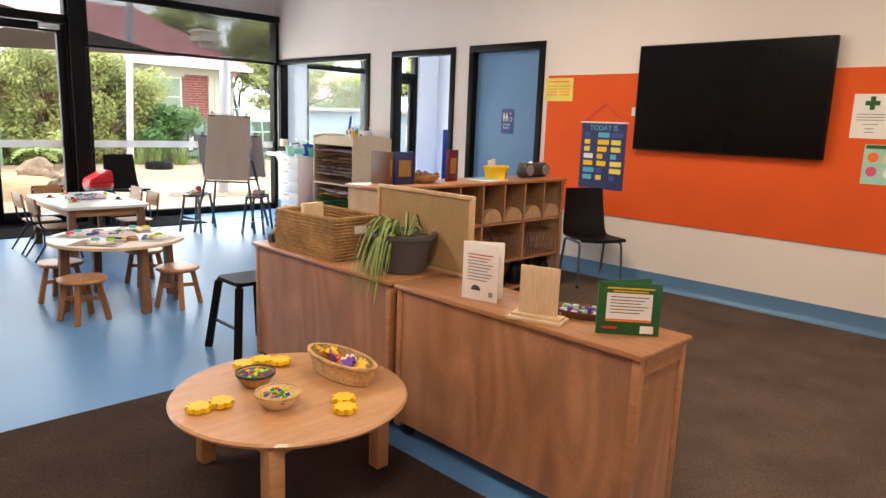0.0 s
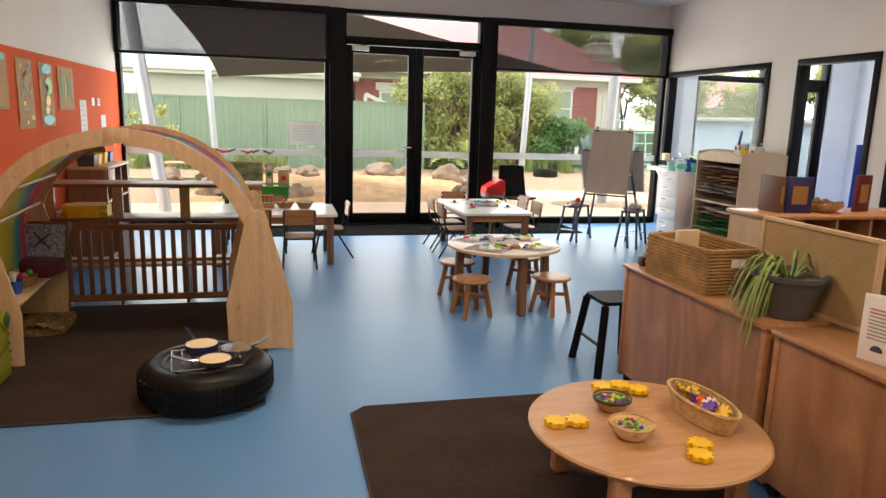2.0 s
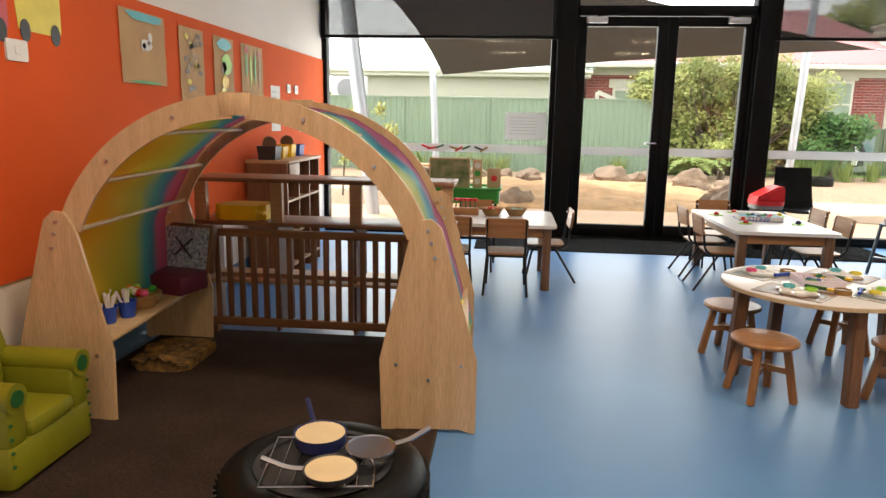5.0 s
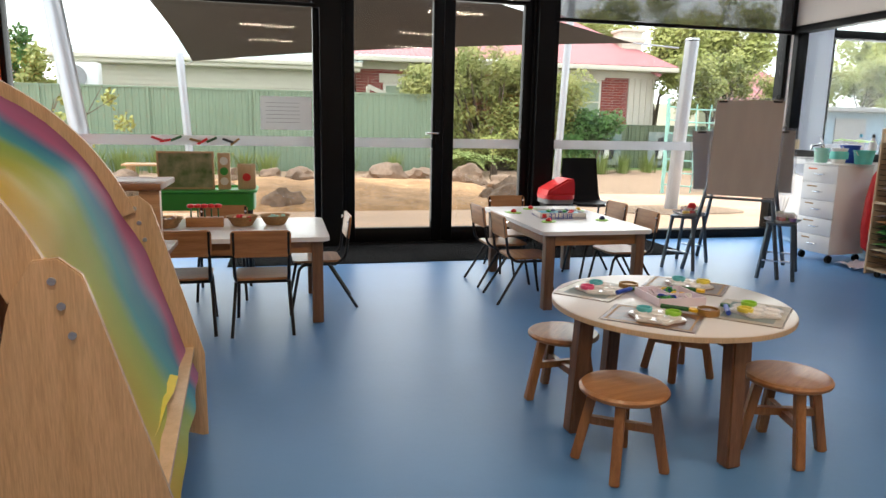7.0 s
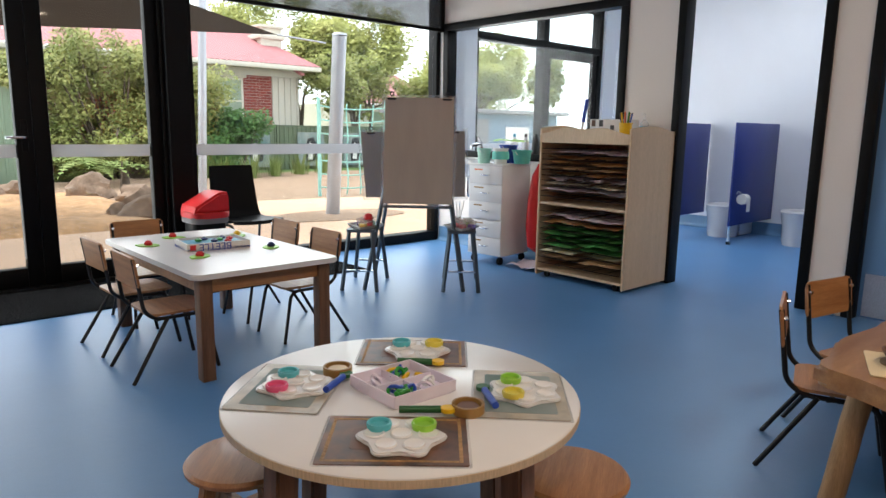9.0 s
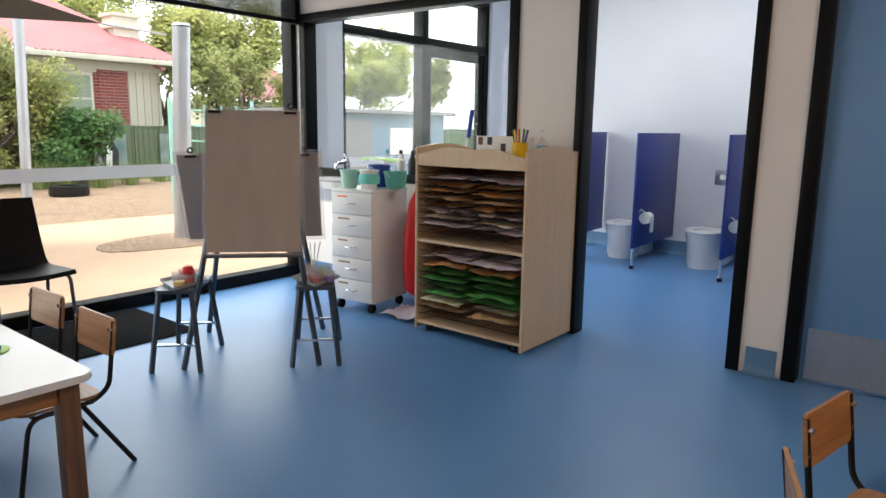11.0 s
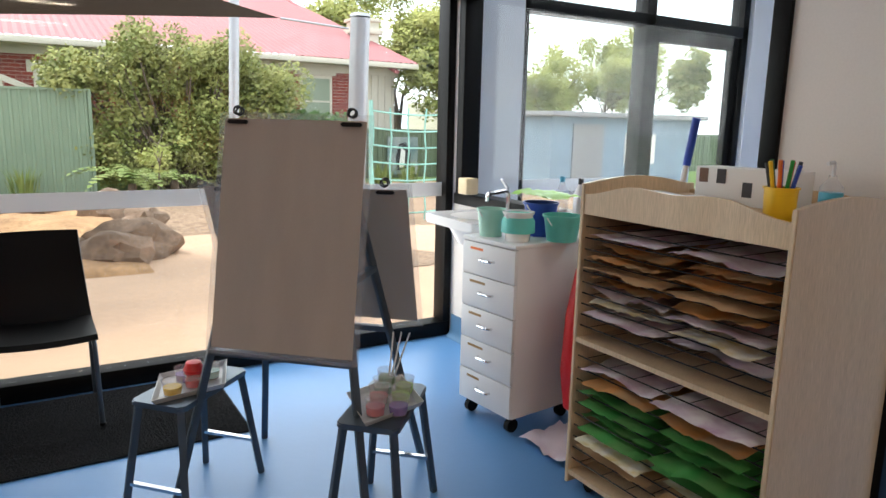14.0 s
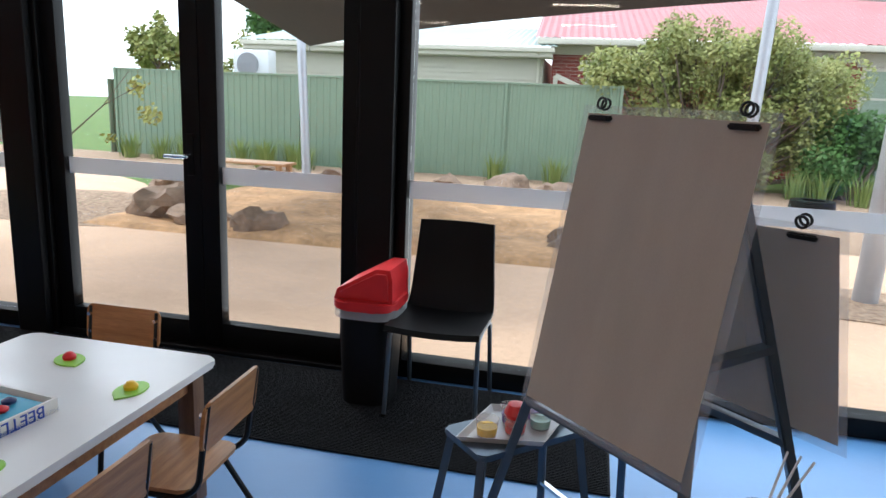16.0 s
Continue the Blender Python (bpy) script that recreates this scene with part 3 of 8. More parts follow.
w = thing("window_3", pose(0, 0, 0), "black framed internal viewing window", "window", kind="structure")
lining("window_frame", 7.22, 7.29, 0.97, TOP - 0.04, w)
lining("window_frame", 9.34, 9.41, 0.97, TOP - 0.04, w)
lining("window_frame", 7.22, 9.41, TOP - 0.04, TOP + 0.03, w)
lining("window_sill", 7.20, 9.43, 0.90, 0.97, w)
ob = part("pane", box(XR + 0.1, XR + 0.108, 7.29, 9.34, 0.97, TOP - 0.04), "glass", w, "clear glass", False)
ob.visible_shadow = False
d = thing("door_2", pose(0, 0, 0), "black lined open doorway to the washroom", "doorway", kind="structure")
lining("jamb", 5.69, 5.76, 0.0, TOP - 0.04, d)
lining("jamb", 6.72, 6.785, 0.0, TOP - 0.04, d)
lining("head", 5.69, 6.785, TOP - 0.04, TOP + 0.03, d)
d = thing("door_3", pose(0, 0, 0), "closed pale blue door in a black frame", "door", kind="structure")
lining("jamb", 4.44, 4.51, 0.0, TOP - 0.04, d)
lining("jamb", 5.40, 5.47, 0.0, TOP - 0.04, d)
lining("head", 4.44, 5.47, TOP - 0.04, TOP + 0.03, d)
leaf = part("leaf", box(XR + 0.05, XR + 0.09, 4.515, 5.395, 0.008, TOP - 0.045, 0.003), "door_blue", d, "pale blue laminate door leaf")
part("kick_plate", box(XR + 0.046, XR + 0.051, 4.54, 5.37, 0.02, 0.3), "kick", leaf, "brushed steel kick plate")
hd = part("handle", rod((XR + 0.052, 4.58, 1.02), (XR + 0.035, 4.58, 1.02), 0.026), "chrome", leaf)
part("lever", tube(round_path([(XR + 0.04, 4.58, 1.02), (XR - 0.005, 4.58, 1.02), (XR - 0.005, 4.70, 1.02)], 0.02), 0.009), "chrome", hd)


def text_mesh(body, size, mat, m, parent, name="lettering", align='CENTER', width=0):
    cu = bpy.data.curves.new(name, 'FONT')
    cu.body, cu.size, cu.align_x, cu.align_y, cu.extrude = body, size, align, 'CENTER', 0.0006
    tmp = bpy.data.objects.new(name, cu)
    me = bpy.data.meshes.new_from_object(tmp)
    bpy.data.objects.remove(tmp)
    me.materials.append(M[mat])
    if width:
        w0 = max((v.co.x for v in me.vertices), default=1) - min((v.co.x for v in me.vertices), default=0)
        for v in me.vertices:
            v.co *= width / w0
    ob = new(name, me)
    ob.parent = parent
    ob.matrix_basis = m
    return ob


EAST = Matrix(((0, 0, -1, 0), (-1, 0, 0, 0), (0, 1, 0, 0), (0, 0, 0, 1)))  # lies on the east wall, read from the room
WEST = Matrix(((0, 0, 1, 0), (1, 0, 0, 0), (0, 1, 0, 0), (0, 0, 0, 1)))    # lies on the west wall


def on_east(y, z, x=XR):
    return Matrix.Translation((x, y, z)) @ EAST


def on_west(y, z, x=XL):
    return Matrix.Translation((x, y, z)) @ WEST


s = thing("door_sign", on_east(4.93, 1.45, XR + 0.05), "dark blue toilet door sign with white figures", "sign")
part("plaque", plate(rounded(-0.085, 0.085, -0.13, 0.13, 0.01), 0.004), "sign_blue", s)
for k, x in enumerate((-0.05, -0.012)):
    part("figure_head", plate(circle(0.0085, 14, x, 0.083), 0.001, Matrix.Translation((0, 0, 0.0042))), "paper", s)
    flare = 0.013 if k == 0 else 0.018
    bm = plate([(x - 0.013, 0.07), (x - flare, 0.03), (x - 0.008, 0.03), (x - 0.006, 0.0), (x + 0.006, 0.0), (x + 0.008, 0.03), (x + flare, 0.03), (x + 0.013, 0.07)], 0.001, Matrix.Translation((0, 0, 0.0042)))
    part("pictogram", bm, "paper", s)
part("figure_head", plate(circle(0.0085, 14, 0.04, 0.083), 0.001, Matrix.Translation((0, 0, 0.0042))), "paper", s)
bm = tube([(0.04 + 0.022 * math.cos(a / 10 * math.tau), 0.02 + 0.022 * math.sin(a / 10 * math.tau), 0.0045) for a in range(10)], 0.003, 5, closed=True)
part("pictogram", bm, "paper", s)
text_mesh("Unisex\nToilet", 0.036, "paper", pose(-0.065, -0.05, 0.0042), s, align='LEFT')

# ---- washroom ----
WX = 9.1
solid("wall_washroom_east", box(WX, WX + 0.2, 5.0, YN, 0, H), "cool_wall", "cool white washroom wall", "wall")
solid("wall_washroom_south", box(XR + WT, WX, 4.9, 5.05, 0, H), "cool_wall", "cool white washroom wall", "wall")
bm = box(XR + WT, 6.25, YN - 0.1, YN + 0.1, 0, H)
box(8.62, WX, YN - 0.1, YN + 0.1, 0, H, bm=bm)
box(6.25, 8.62, YN - 0.1, YN + 0.1, 2.75, H, bm=bm)
solid("wall_washroom_north", bm, "cool_wall", "cool white washroom wall round the glazing", "wall")
coving("baseboard_5", ((WX, 5.1), (WX, 9.4), (-1, 0)))
w = thing("window_4", pose(0, 0, 0), "black framed glazing with transom and door light", "window", kind="structure")
frame_bar("window_frame", 6.25, 8.62, 0.0, 0.12, w)
frame_bar("window_frame", 6.25, 8.62, 2.69, 2.75, w)
frame_bar("window_frame", 6.25, 8.62, 2.16, 2.25, w)
frame_bar("window_frame", 6.25, 6.32, 0.12, 2.69, w)
frame_bar("window_frame", 8.55, 8.62, 0.12, 2.69, w)
frame_bar("window_mullion", 7.42, 7.52, 0.12, 2.69, w)
frame_bar("door_stile", 7.52, 7.60, 0.12, 2.16, w, YN - 0.03, YN + 0.03)
frame_bar("door_stile", 8.47, 8.55, 0.12, 2.16, w, YN - 0.03, YN + 0.03)
frame_bar("door_rail", 7.60, 8.47, 2.06, 2.16, w, YN - 0.03, YN + 0.03)
pane(6.32, 7.42, 0.12, 2.16, w)
pane(7.60, 8.47, 0.12, 2.06, w)
pane(6.32, 7.42, 2.25, 2.69, w)
pane(7.52, 8.55, 2.25, 2.69, w)
part("safety_band", box(6.32, 7.42, YN - 0.0075, YN - 0.0045, 0.94, 1.03), "film", w, "frosted white safety band", False)


def partition(y):
    p = thing("toilet_partition", pose(8.0, y, 0), "dark blue laminate toilet partition on a steel leg", "partition", "toilet partitions")
    part("panel", box(0.0, WX - 8.0 - 0.02, -0.011, 0.011, 0.2, 1.30, 0.004), "blue_part", p)
    part("leg", rod((0.03, 0, 0), (0.03, 0, 0.2), 0.014), "chrome", p, "chrome leg")
    part("foot", rod((0.03, 0, 0), (0.03, 0, 0.03), 0.022), "steel_tube", p)
    hld = part("roll_holder", tube(round_path([(0.1, -0.012, 0.55), (0.1, -0.03, 0.58), (0.1, -0.07, 0.55), (0.2, -0.07, 0.54)], 0.02), 0.006), "chrome", p, "chrome roll holder")
    part("toilet_roll", lathe([(0.02, 0), (0.055, 0), (0.055, 0.1), (0.02, 0.1), (0.02, 0)], 20), "paper", hld).matrix_basis = pose(0.11, -0.07, 0.49, 0, 90, 0)
    part("loose_end", box(0.12, 0.2, -0.128, -0.125, 0.36, 0.49), "paper", hld)
    return p


for y in (7.31, 6.48, 8.14):
    partition(y)


def toilet(y):
    t = thing("toilet", pose(8.62, y, 0), "small white ceramic toilet against the wall", "toilet", "toilets")
    part("pan", lathe([(0.15, 0), (0.16, 0.05), (0.165, 0.2), (0.185, 0.32), (0.185, 0.345), (0.12, 0.345), (0.09, 0.25), (0.0, 0.2)], 28, sx=1.25), "ceramic", t)
    part("seat", lathe([(0.115, 0.345), (0.19, 0.345), (0.195, 0.36), (0.185, 0.372), (0.12, 0.368), (0.115, 0.345)], 28, sx=1.22), "white_paint", t)
    part("back_shroud", box(0.12, 0.46, -0.16, 0.16, 0.0, 0.35, 0.03), "ceramic", t)
    fp = thing("flush_plate", pose(WX - 0.012, y - 0.02, 0.86), "steel dual flush plate with two buttons", "flush plate", "flush plates")
    part("plate", box(0, 0.012, -0.12, 0.12, -0.075, 0.075, 0.004), "kick", fp)
    for dy in (-0.04, 0.04):
        part("button", rod((0, dy, 0), (-0.01, dy, 0), 0.03), "chrome", fp)


for y in (6.81, 7.66):
    toilet(y)

# ---- outdoors ----
G = -0.12
solid("ground", box(-90, 110, YN + 0.16, 190, G - 0.3, G), "grass", "lawn and ground running to the distance", "ground")


def blob(points, z, mat, name, label, category, wob=0.15, n=6, seed=1):
    """A ground patch with a softly curved rim."""
    rnd = random.Random(seed)
    out = []
    k = len(points)
    for i in range(k):
        p0, p1, p2, p3 = (Vector((*points[(i + j - 1) % k], 0)) for j in range(4))
        for s in range(n):
            t = s / n
            v = 0.5 * ((2 * p1) + (p2 - p0) * t + (2 * p0 - 5 * p1 + 4 * p2 - p3) * t * t + (3 * p1 - p0 - 3 * p2 + p3) * t ** 3)
            out.append((v.x + rnd.uniform(-wob, wob) * 0.3, v.y + rnd.uniform(-wob, wob) * 0.3))
    return solid(name, plate(out, z - G), mat, label, category) , out


def lay(points, lift, mat, name, label, category, wob=0.15, seed=1):
    ob, _ = blob(points, G + lift, mat, name, label, category, wob, seed=seed)
    ob.location.z = G


solid("pavement", box(-14, 16, YN + 0.16, 12.6, G, G + 0.05), "concrete", "tan concrete terrace outside the glazing", "pavement")
lay([(4.2, 12.5), (9.5, 12.4), (12, 13.2), (9, 14.2), (6.6, 14.7), (4.6, 14.6), (3.9, 13.4)], 0.045, "concrete", "path_1", "curving tan concrete path", "path", 0.02)
lay([(-6, 12.5), (-1.6, 12.5), (-2.2, 14.2), (-3.2, 16.0), (-6, 17), (-9, 15)], 0.043, "concrete", "path_2", "curving tan concrete path", "path", 0.02)
lay([(4.8, 14.7), (7.5, 14.5), (11, 13.6), (17, 14), (18, 19), (14, 21), (8.5, 21.5), (4.9, 20.4), (4.4, 17.5)], 0.03, "bark", "bark_bed_1", "brown bark chip play surface", "mulch", 0.1)
lay([(5.3, 12.05), (6.3, 11.75), (7.3, 11.95), (7.2, 12.6), (6.2, 12.85), (5.4, 12.6)], 0.06, "bark", "bark_bed_2", "bark chips round the pole", "mulch", 0.06)
lay([(-9, 17.6), (-3, 17.2), (0, 17.7), (4.5, 18.2), (5, 20.6), (-2, 20.6), (-12, 20.5)], 0.035, "bark", "bark_bed_3", "bark mulch along the fence", "mulch", 0.1)
lay([(-3.6, 12.6), (-1.3, 12.55), (-0.9, 13.4), (-1.6, 14.6), (-3.4, 14.8), (-4.6, 13.6)], 0.055, "bark", "bark_bed_4", "dark bark mulch bed", "mulch", 0.06)


def sandpit():
    bm = bmesh.new()
    nx, ny = 60, 46
    grid = [[None] * (ny + 1) for _ in range(nx + 1)]
    for i in range(nx + 1):
        for j in range(ny + 1):
            x, y = -1.6 + 6.0 * i / nx, 12.55 + 5.2 * j / ny
            u, v = abs(2 * i / nx - 1), abs(2 * j / ny - 1)
            rim = max(0, 1 - u ** 6) * max(0, 1 - v ** 6)
            h = 0.07 + rim * (0.08 + 0.10 * noise.noise((x * 0.9, y * 0.9, 0)) + 0.05 * noise.noise((x * 3.1, y * 3.1, 2)) + 0.02 * noise.noise((x * 9, y * 9, 4)))
            grid[i][j] = bm.verts.new((x, y, G + (h if rim > 0 else 0.0)))
    for i in range(nx):
        for j in range(ny):
            bm.faces.new((grid[i][j], grid[i + 1][j], grid[i + 1][j + 1], grid[i][j + 1]))
    solid("sandpit", bm, "sand", "lumpy golden sand in the sandpit", "sandpit", soft=True)


sandpit()


def boulder(x, y, r, seed, flat=0.7):
    bm = bmesh.new()
    bmesh.ops.create_icosphere(bm, subdivisions=3, radius=1)
    rnd = random.Random(seed)
    o = Vector((rnd.uniform(-9, 9), rnd.uniform(-9, 9), seed))
    sx, sy = rnd.uniform(0.8, 1.25), rnd.uniform(0.75, 1.1)
    for v in bm.verts:
        n = v.co.normalized()
        k = 1 + 0.45 * noise.noise(n * 1.5 + o) + 0.22 * noise.noise(n * 3.5 + o) + 0.08 * noise.noise(n * 9 + o)
        v.co = Vector((n.x * k * sx, n.y * k * sy, n.z * k * flat)) * r
    ob = tagged(make("boulder", bm, "rock"), "rough brown basalt boulder beside the sand", "rock", "boulders")
    ob.matrix_basis = pose(x, y, G + 0.02 + r * flat * 0.45, 0, 0, rnd.uniform(0, 360))


for i, (x, y, r) in enumerate(((-1.0, 13.5, 0.42), (0.45, 12.95, 0.30), (-0.35, 13.2, 0.3), (4.0, 13.3, 0.36), (4.25, 13.6, 0.42), (3.75, 13.6, 0.22), (0.8, 17.1, 0.36), (1.6, 17.5, 0.3), (2.6, 17.5, 0.38), (-0.4, 17.3, 0.3),
                               (3.4, 17.6, 0.3), (-1.4, 17.0, 0.34), (4.3, 16.9, 0.36), (4.6, 15.6, 0.3), (-2.1, 15.2, 0.38), (0.2, 17.8, 0.26), (4.4, 14.6, 0.26))):
    boulder(x, y, r, i + 3)


def fence_run(name, x0, x1, y, z0, z1, mat, label, panel=2.35):
    """Ribbed steel fence: posts, capping and a ribbed sheet between each two posts."""
    f = thing(name, pose(x0, y, G), label, "fence")
    n = max(1, round((x1 - x0) / panel))
    step = (x1 - x0) / n
    me = None
    for i in range(n):
        if me is None:
            bm = bmesh.new()
            prof = []
            x = 0.0
            while x < step - 0.05:
                prof += [(x, 0), (x + 0.07, 0), (x + 0.085, -0.02), (x + 0.125, -0.02), (x + 0.14, 0)]
                x += 0.155
            prof.append((step, 0))
            lo = [bm.verts.new((a, b, z0)) for a, b in prof]
            hi = [bm.verts.new((a, b, z1)) for a, b in prof]
            for a in range(len(prof) - 1):
                bm.faces.new((lo[a], lo[a + 1], hi[a + 1], hi[a]))
            ob = part("panel", bm, mat, f, soft=False)
            me = ob.data
        else:
            ob = new("panel", me)
            ob.parent = f
        ob.location.x = i * step
        part("post", box(i * step - 0.03, i * step + 0.03, -0.045, 0.02, 0, z1 + 0.02), mat, f)
        part("capping", box(i * step + 0.03, (i + 1) * step - 0.03, -0.035, 0.02, z1 - 0.03, z1 + 0.012), mat, f)
    part("post", box(n * step - 0.03, n * step + 0.03, -0.045, 0.02, 0, z1 + 0.02), mat, f)
    return f


fence_run("steel_fence", -7.3, 4.4, 20.7, 0.03, 2.02, "fence", "pale green ribbed steel fence")
fence_run("steel_fence", 8.9, 30.0, 23.0, 0.0, 1.35, "fence_dark", "olive green ribbed steel fence")
f = fence_run("steel_fence", 0, 7.0, 20.7, 0.0, 1.75, "fence_dark", "weathered grey-green side fence")
f.matrix_basis = pose(-7.5, 20.7, G, 0, 0, 62)


def slope_box(bm, pts):
    vs = [bm.verts.new(p) for p in pts]
    bm.faces.new(vs)
    return bm


def ribbed_slope(a, b, c, d, ribs, mat, parent, name="roof"):
    """Corrugated roof sheet between eave a-b and ridge d-c, with raised ribs."""
    a, b, c, d = (Vector(p) for p in (a, b, c, d))
    nrm = (b - a).cross(d - a).normalized()
    if nrm.z < 0:
        nrm = -nrm
    bm = bmesh.new()
    lo, hi = [], []
    for i in range(ribs * 2 + 1):
        t = i / (ribs * 2)
        o = nrm * (0.03 if i % 2 else 0)
        lo.append(bm.verts.new(a.lerp(b, t) + o))
        hi.append(bm.verts.new(d.lerp(c, t) + o))
    for i in range(ribs * 2):
        bm.faces.new((lo[i], lo[i + 1], hi[i + 1], hi[i]))
    return part(name, bm, mat, parent, soft=False)


def cream_house():
    h = thing("house", pose(-6.0, 23.6, G), "cream weatherboard house with a pale iron roof behind the fence", "house")
    part("wall", box(0.8, 8.5, 0.35, 6, 0, 2.76), "boards", h)
    for i in range(14):
        z = 1.02 + i * 0.125
        part("weatherboard", beam((0.8, 0.33, z), (8.5, 0.33, z), 0.025, 0.11), "boards", h)
    part("fascia", box(0.5, 8.75, -0.12, -0.04, 2.76, 2.94), "trim_cream", h)
    part("soffit", box(0.5, 8.75, -0.05, 0.4, 2.74, 2.77), "trim_cream", h)
    part("gutter", box(0.45, 8.8, -0.22, -0.12, 2.86, 2.98, 0.02), "trim_cream", h)
    ribbed_slope((0.4, -0.2, 2.99), (8.85, -0.2, 2.99), (8.85, 2.6, 3.69), (1.6, 2.6, 3.69), 50, "roof_teal", h)
    part("downpipe", tube(round_path([(8.4, -0.17, 2.89), (8.4, 0.2, 2.64), (8.4, 0.27, 2.44), (8.4, 0.27, 0)], 0.1), 0.045), "trim_cream", h)
    ac = thing("air_conditioner", pose(-4.9, 21.9, G + 1.9), "white outdoor air conditioner unit on the fence line", "air conditioner")
    part("case", box(0, 0.95, 0, 0.4, 0, 0.72, 0.02), "white_paint", ac)
    part("fan_grille", lathe([(0.0, 0), (0.27, 0), (0.29, 0.02), (0.29, 0.03)], 24), "grey", ac).matrix_basis = pose(0.4, 0.0, 0.36, 90, 0, 0)
    part("bracket", box(0, 0.95, 0.05, 0.35, -1.9, 0), "grey", ac)


cream_house()


def sash_window(parent, x, z, w, hgt, y=0.0):
    wdw = part("window", box(x - 0.08, x + w + 0.08, y - 0.05, y + 0.02, z - 0.08, z + hgt + 0.08, 0.01), "trim_cream", parent, "cream sash window frame")
    part("pane", box(x, x + w, y - 0.062, y - 0.052, z, z + hgt), "blind_green", wdw, "drawn green blind behind glass")
    part("glazing_bar", box(x, x + w, y - 0.075, y - 0.062, z + hgt * 0.48, z + hgt * 0.52), "trim_cream", wdw)
    part("sill", box(x - 0.14, x + w + 0.14, y - 0.12, y + 0.02, z - 0.17, z - 0.08), "trim_cream", wdw)
    part("lintel", box(x - 0.2, x + w + 0.2, y - 0.03, y + 0.02, z + hgt + 0.09, z + hgt + 0.36), "trim_cream", wdw)


def brick_house():
    h = thing("house", pose(2.7, 24.2, G), "red brick house with a faded red iron roof", "house")
    part("wall", box(0, 9.05, 0, 9, 0, 3.05), "brick", h, "red brickwork")
    part("wing_wall", box(9.05, 10.05, 0.02, 9, 0, 3.02), "boards", h, "cream panelled side porch")
    for i in range(5):
        part("batten", box(9.07 + i * 0.22, 9.11 + i * 0.22, -0.02, 0.02, 0, 3.0), "trim_cream", h)
    part("frieze", box(-0.05, 10.15, -0.06, 0.0, 2.88, 3.09), "trim_cream", h)
    part("soffit", box(-0.3, 10.45, -0.55, 0.1, 3.09, 3.13), "trim_cream", h)
    part("gutter", box(-0.35, 10.5, -0.68, -0.53, 3.07, 3.22, 0.03), "trim_cream", h)
    ribbed_slope((-0.4, -0.65, 3.22), (10.55, -0.65, 3.22), (8.15, 4.4, 5.5), (-0.4, 4.4, 5.5), 60, "roof_red", h)
    ribbed_slope((10.55, -0.65, 3.22), (10.55, 9.5, 3.22), (8.15, 5.0, 5.5), (8.15, 4.4, 5.5), 44, "roof_red", h)
    part("ridge", beam((9.8, -0.65, 2.96), (8.15, 4.4, 5.52), 0.16, 0.08), "roof_red", h)
    ch = part("chimney", box(9.2, 9.95, 0.9, 1.6, 3.2, 4.55), "trim_cream", h, "rendered chimney with a moulded cap")
    part("chimney_cap", box(9.1, 10.05, 0.8, 1.7, 4.15, 4.3, 0.03), "trim_cream", ch)
    part("chimney_cap", box(9.12, 10.03, 0.82, 1.68, 4.5, 4.6, 0.03), "trim_cream", ch)
    sash_window(h, 7.2, 1.45, 0.78, 1.25)
    sash_window(h, 0.9, 1.3, 0.8, 1.1)
    lean = thing("carport_gable", pose(2.9, 22.9, G), "small white timber porch gable", "porch")
    part("rafter", beam((0, 0, 2.3), (1.3, 0, 1.75), 0.08, 0.12), "trim_cream", lean)
    part("rafter", beam((0, 0.05, 2.3), (0, 0.05, 0.0), 0.1, 0.1), "trim_cream", lean)
    part("tie_beam", beam((0, 0, 1.75), (1.5, 0, 1.72), 0.08, 0.1), "roof_teal", lean)
    part("rafter", beam((0.3, 0, 2.15), (0.9, 0, 1.75), 0.06, 0.08), "trim_cream", lean)


brick_house()

# far house and shed seen past the trees
fh = thing("house", pose(21, 34, G), "distant cream house with a tiled roof among trees", "house")
part("wall", box(0, 7, 0, 5, 0, 2.6), "boards", fh)
ribbed_slope((-0.4, -0.4, 2.6), (7.4, -0.4, 2.6), (5.5, 2.5, 4.4), (1.5, 2.5, 4.4), 20, "roof_red", fh)
sash_window(fh, 2.0, 1.0, 0.9, 1.2)
sh = thing("shed", pose(13.0, 17.2, G), "blue-grey painted garden shed with a flat roof", "shed")
part("wall", box(0, 4.5, 0, 2.5, 0, 1.75), material("shed_blue_paint", (0.22, 0.30, 0.38), 0.7, vary=0.15, scale=2), sh)
part("roof", box(-0.2, 4.7, -0.3, 2.7, 1.75, 1.86, 0.02), "grey", sh)
part("door", box(0.6, 1.5, -0.03, 0.0, 0.02, 1.6), "grey", sh)
part("notice", box(2.2, 3.2, -0.02, 0.0, 0.7, 1.4), "paper", sh)

# poles and shade sail
for i, (x0, y0, x1, y1, z1, r) in enumerate(((6.34, 12.45, 6.26, 12.1, 2.42, 0.10), (5.97, 16.2, 6.06, 16.0, 3.9, 0.075), (-1.44, 18.5, -1.58, 18.55, 2.5, 0.085), (-1.62, 11.5, -2.1, 11.3, 4.2, 0.10))):
    p = thing("shade_pole", pose(x0, y0, G), "galvanised steel shade sail pole", "pole", "shade poles")
    part("shaft", rod((0, 0, 0), (x1 - x0, y1 - y0, z1 - G), r, r * 0.97, 20), "galv", p)
    part("cap", rod((x1 - x0, y1 - y0, z1 - G), (x1 - x0, y1 - y0, z1 - G + 0.03), r * 1.06, r * 0.9, 20), "galv", p)


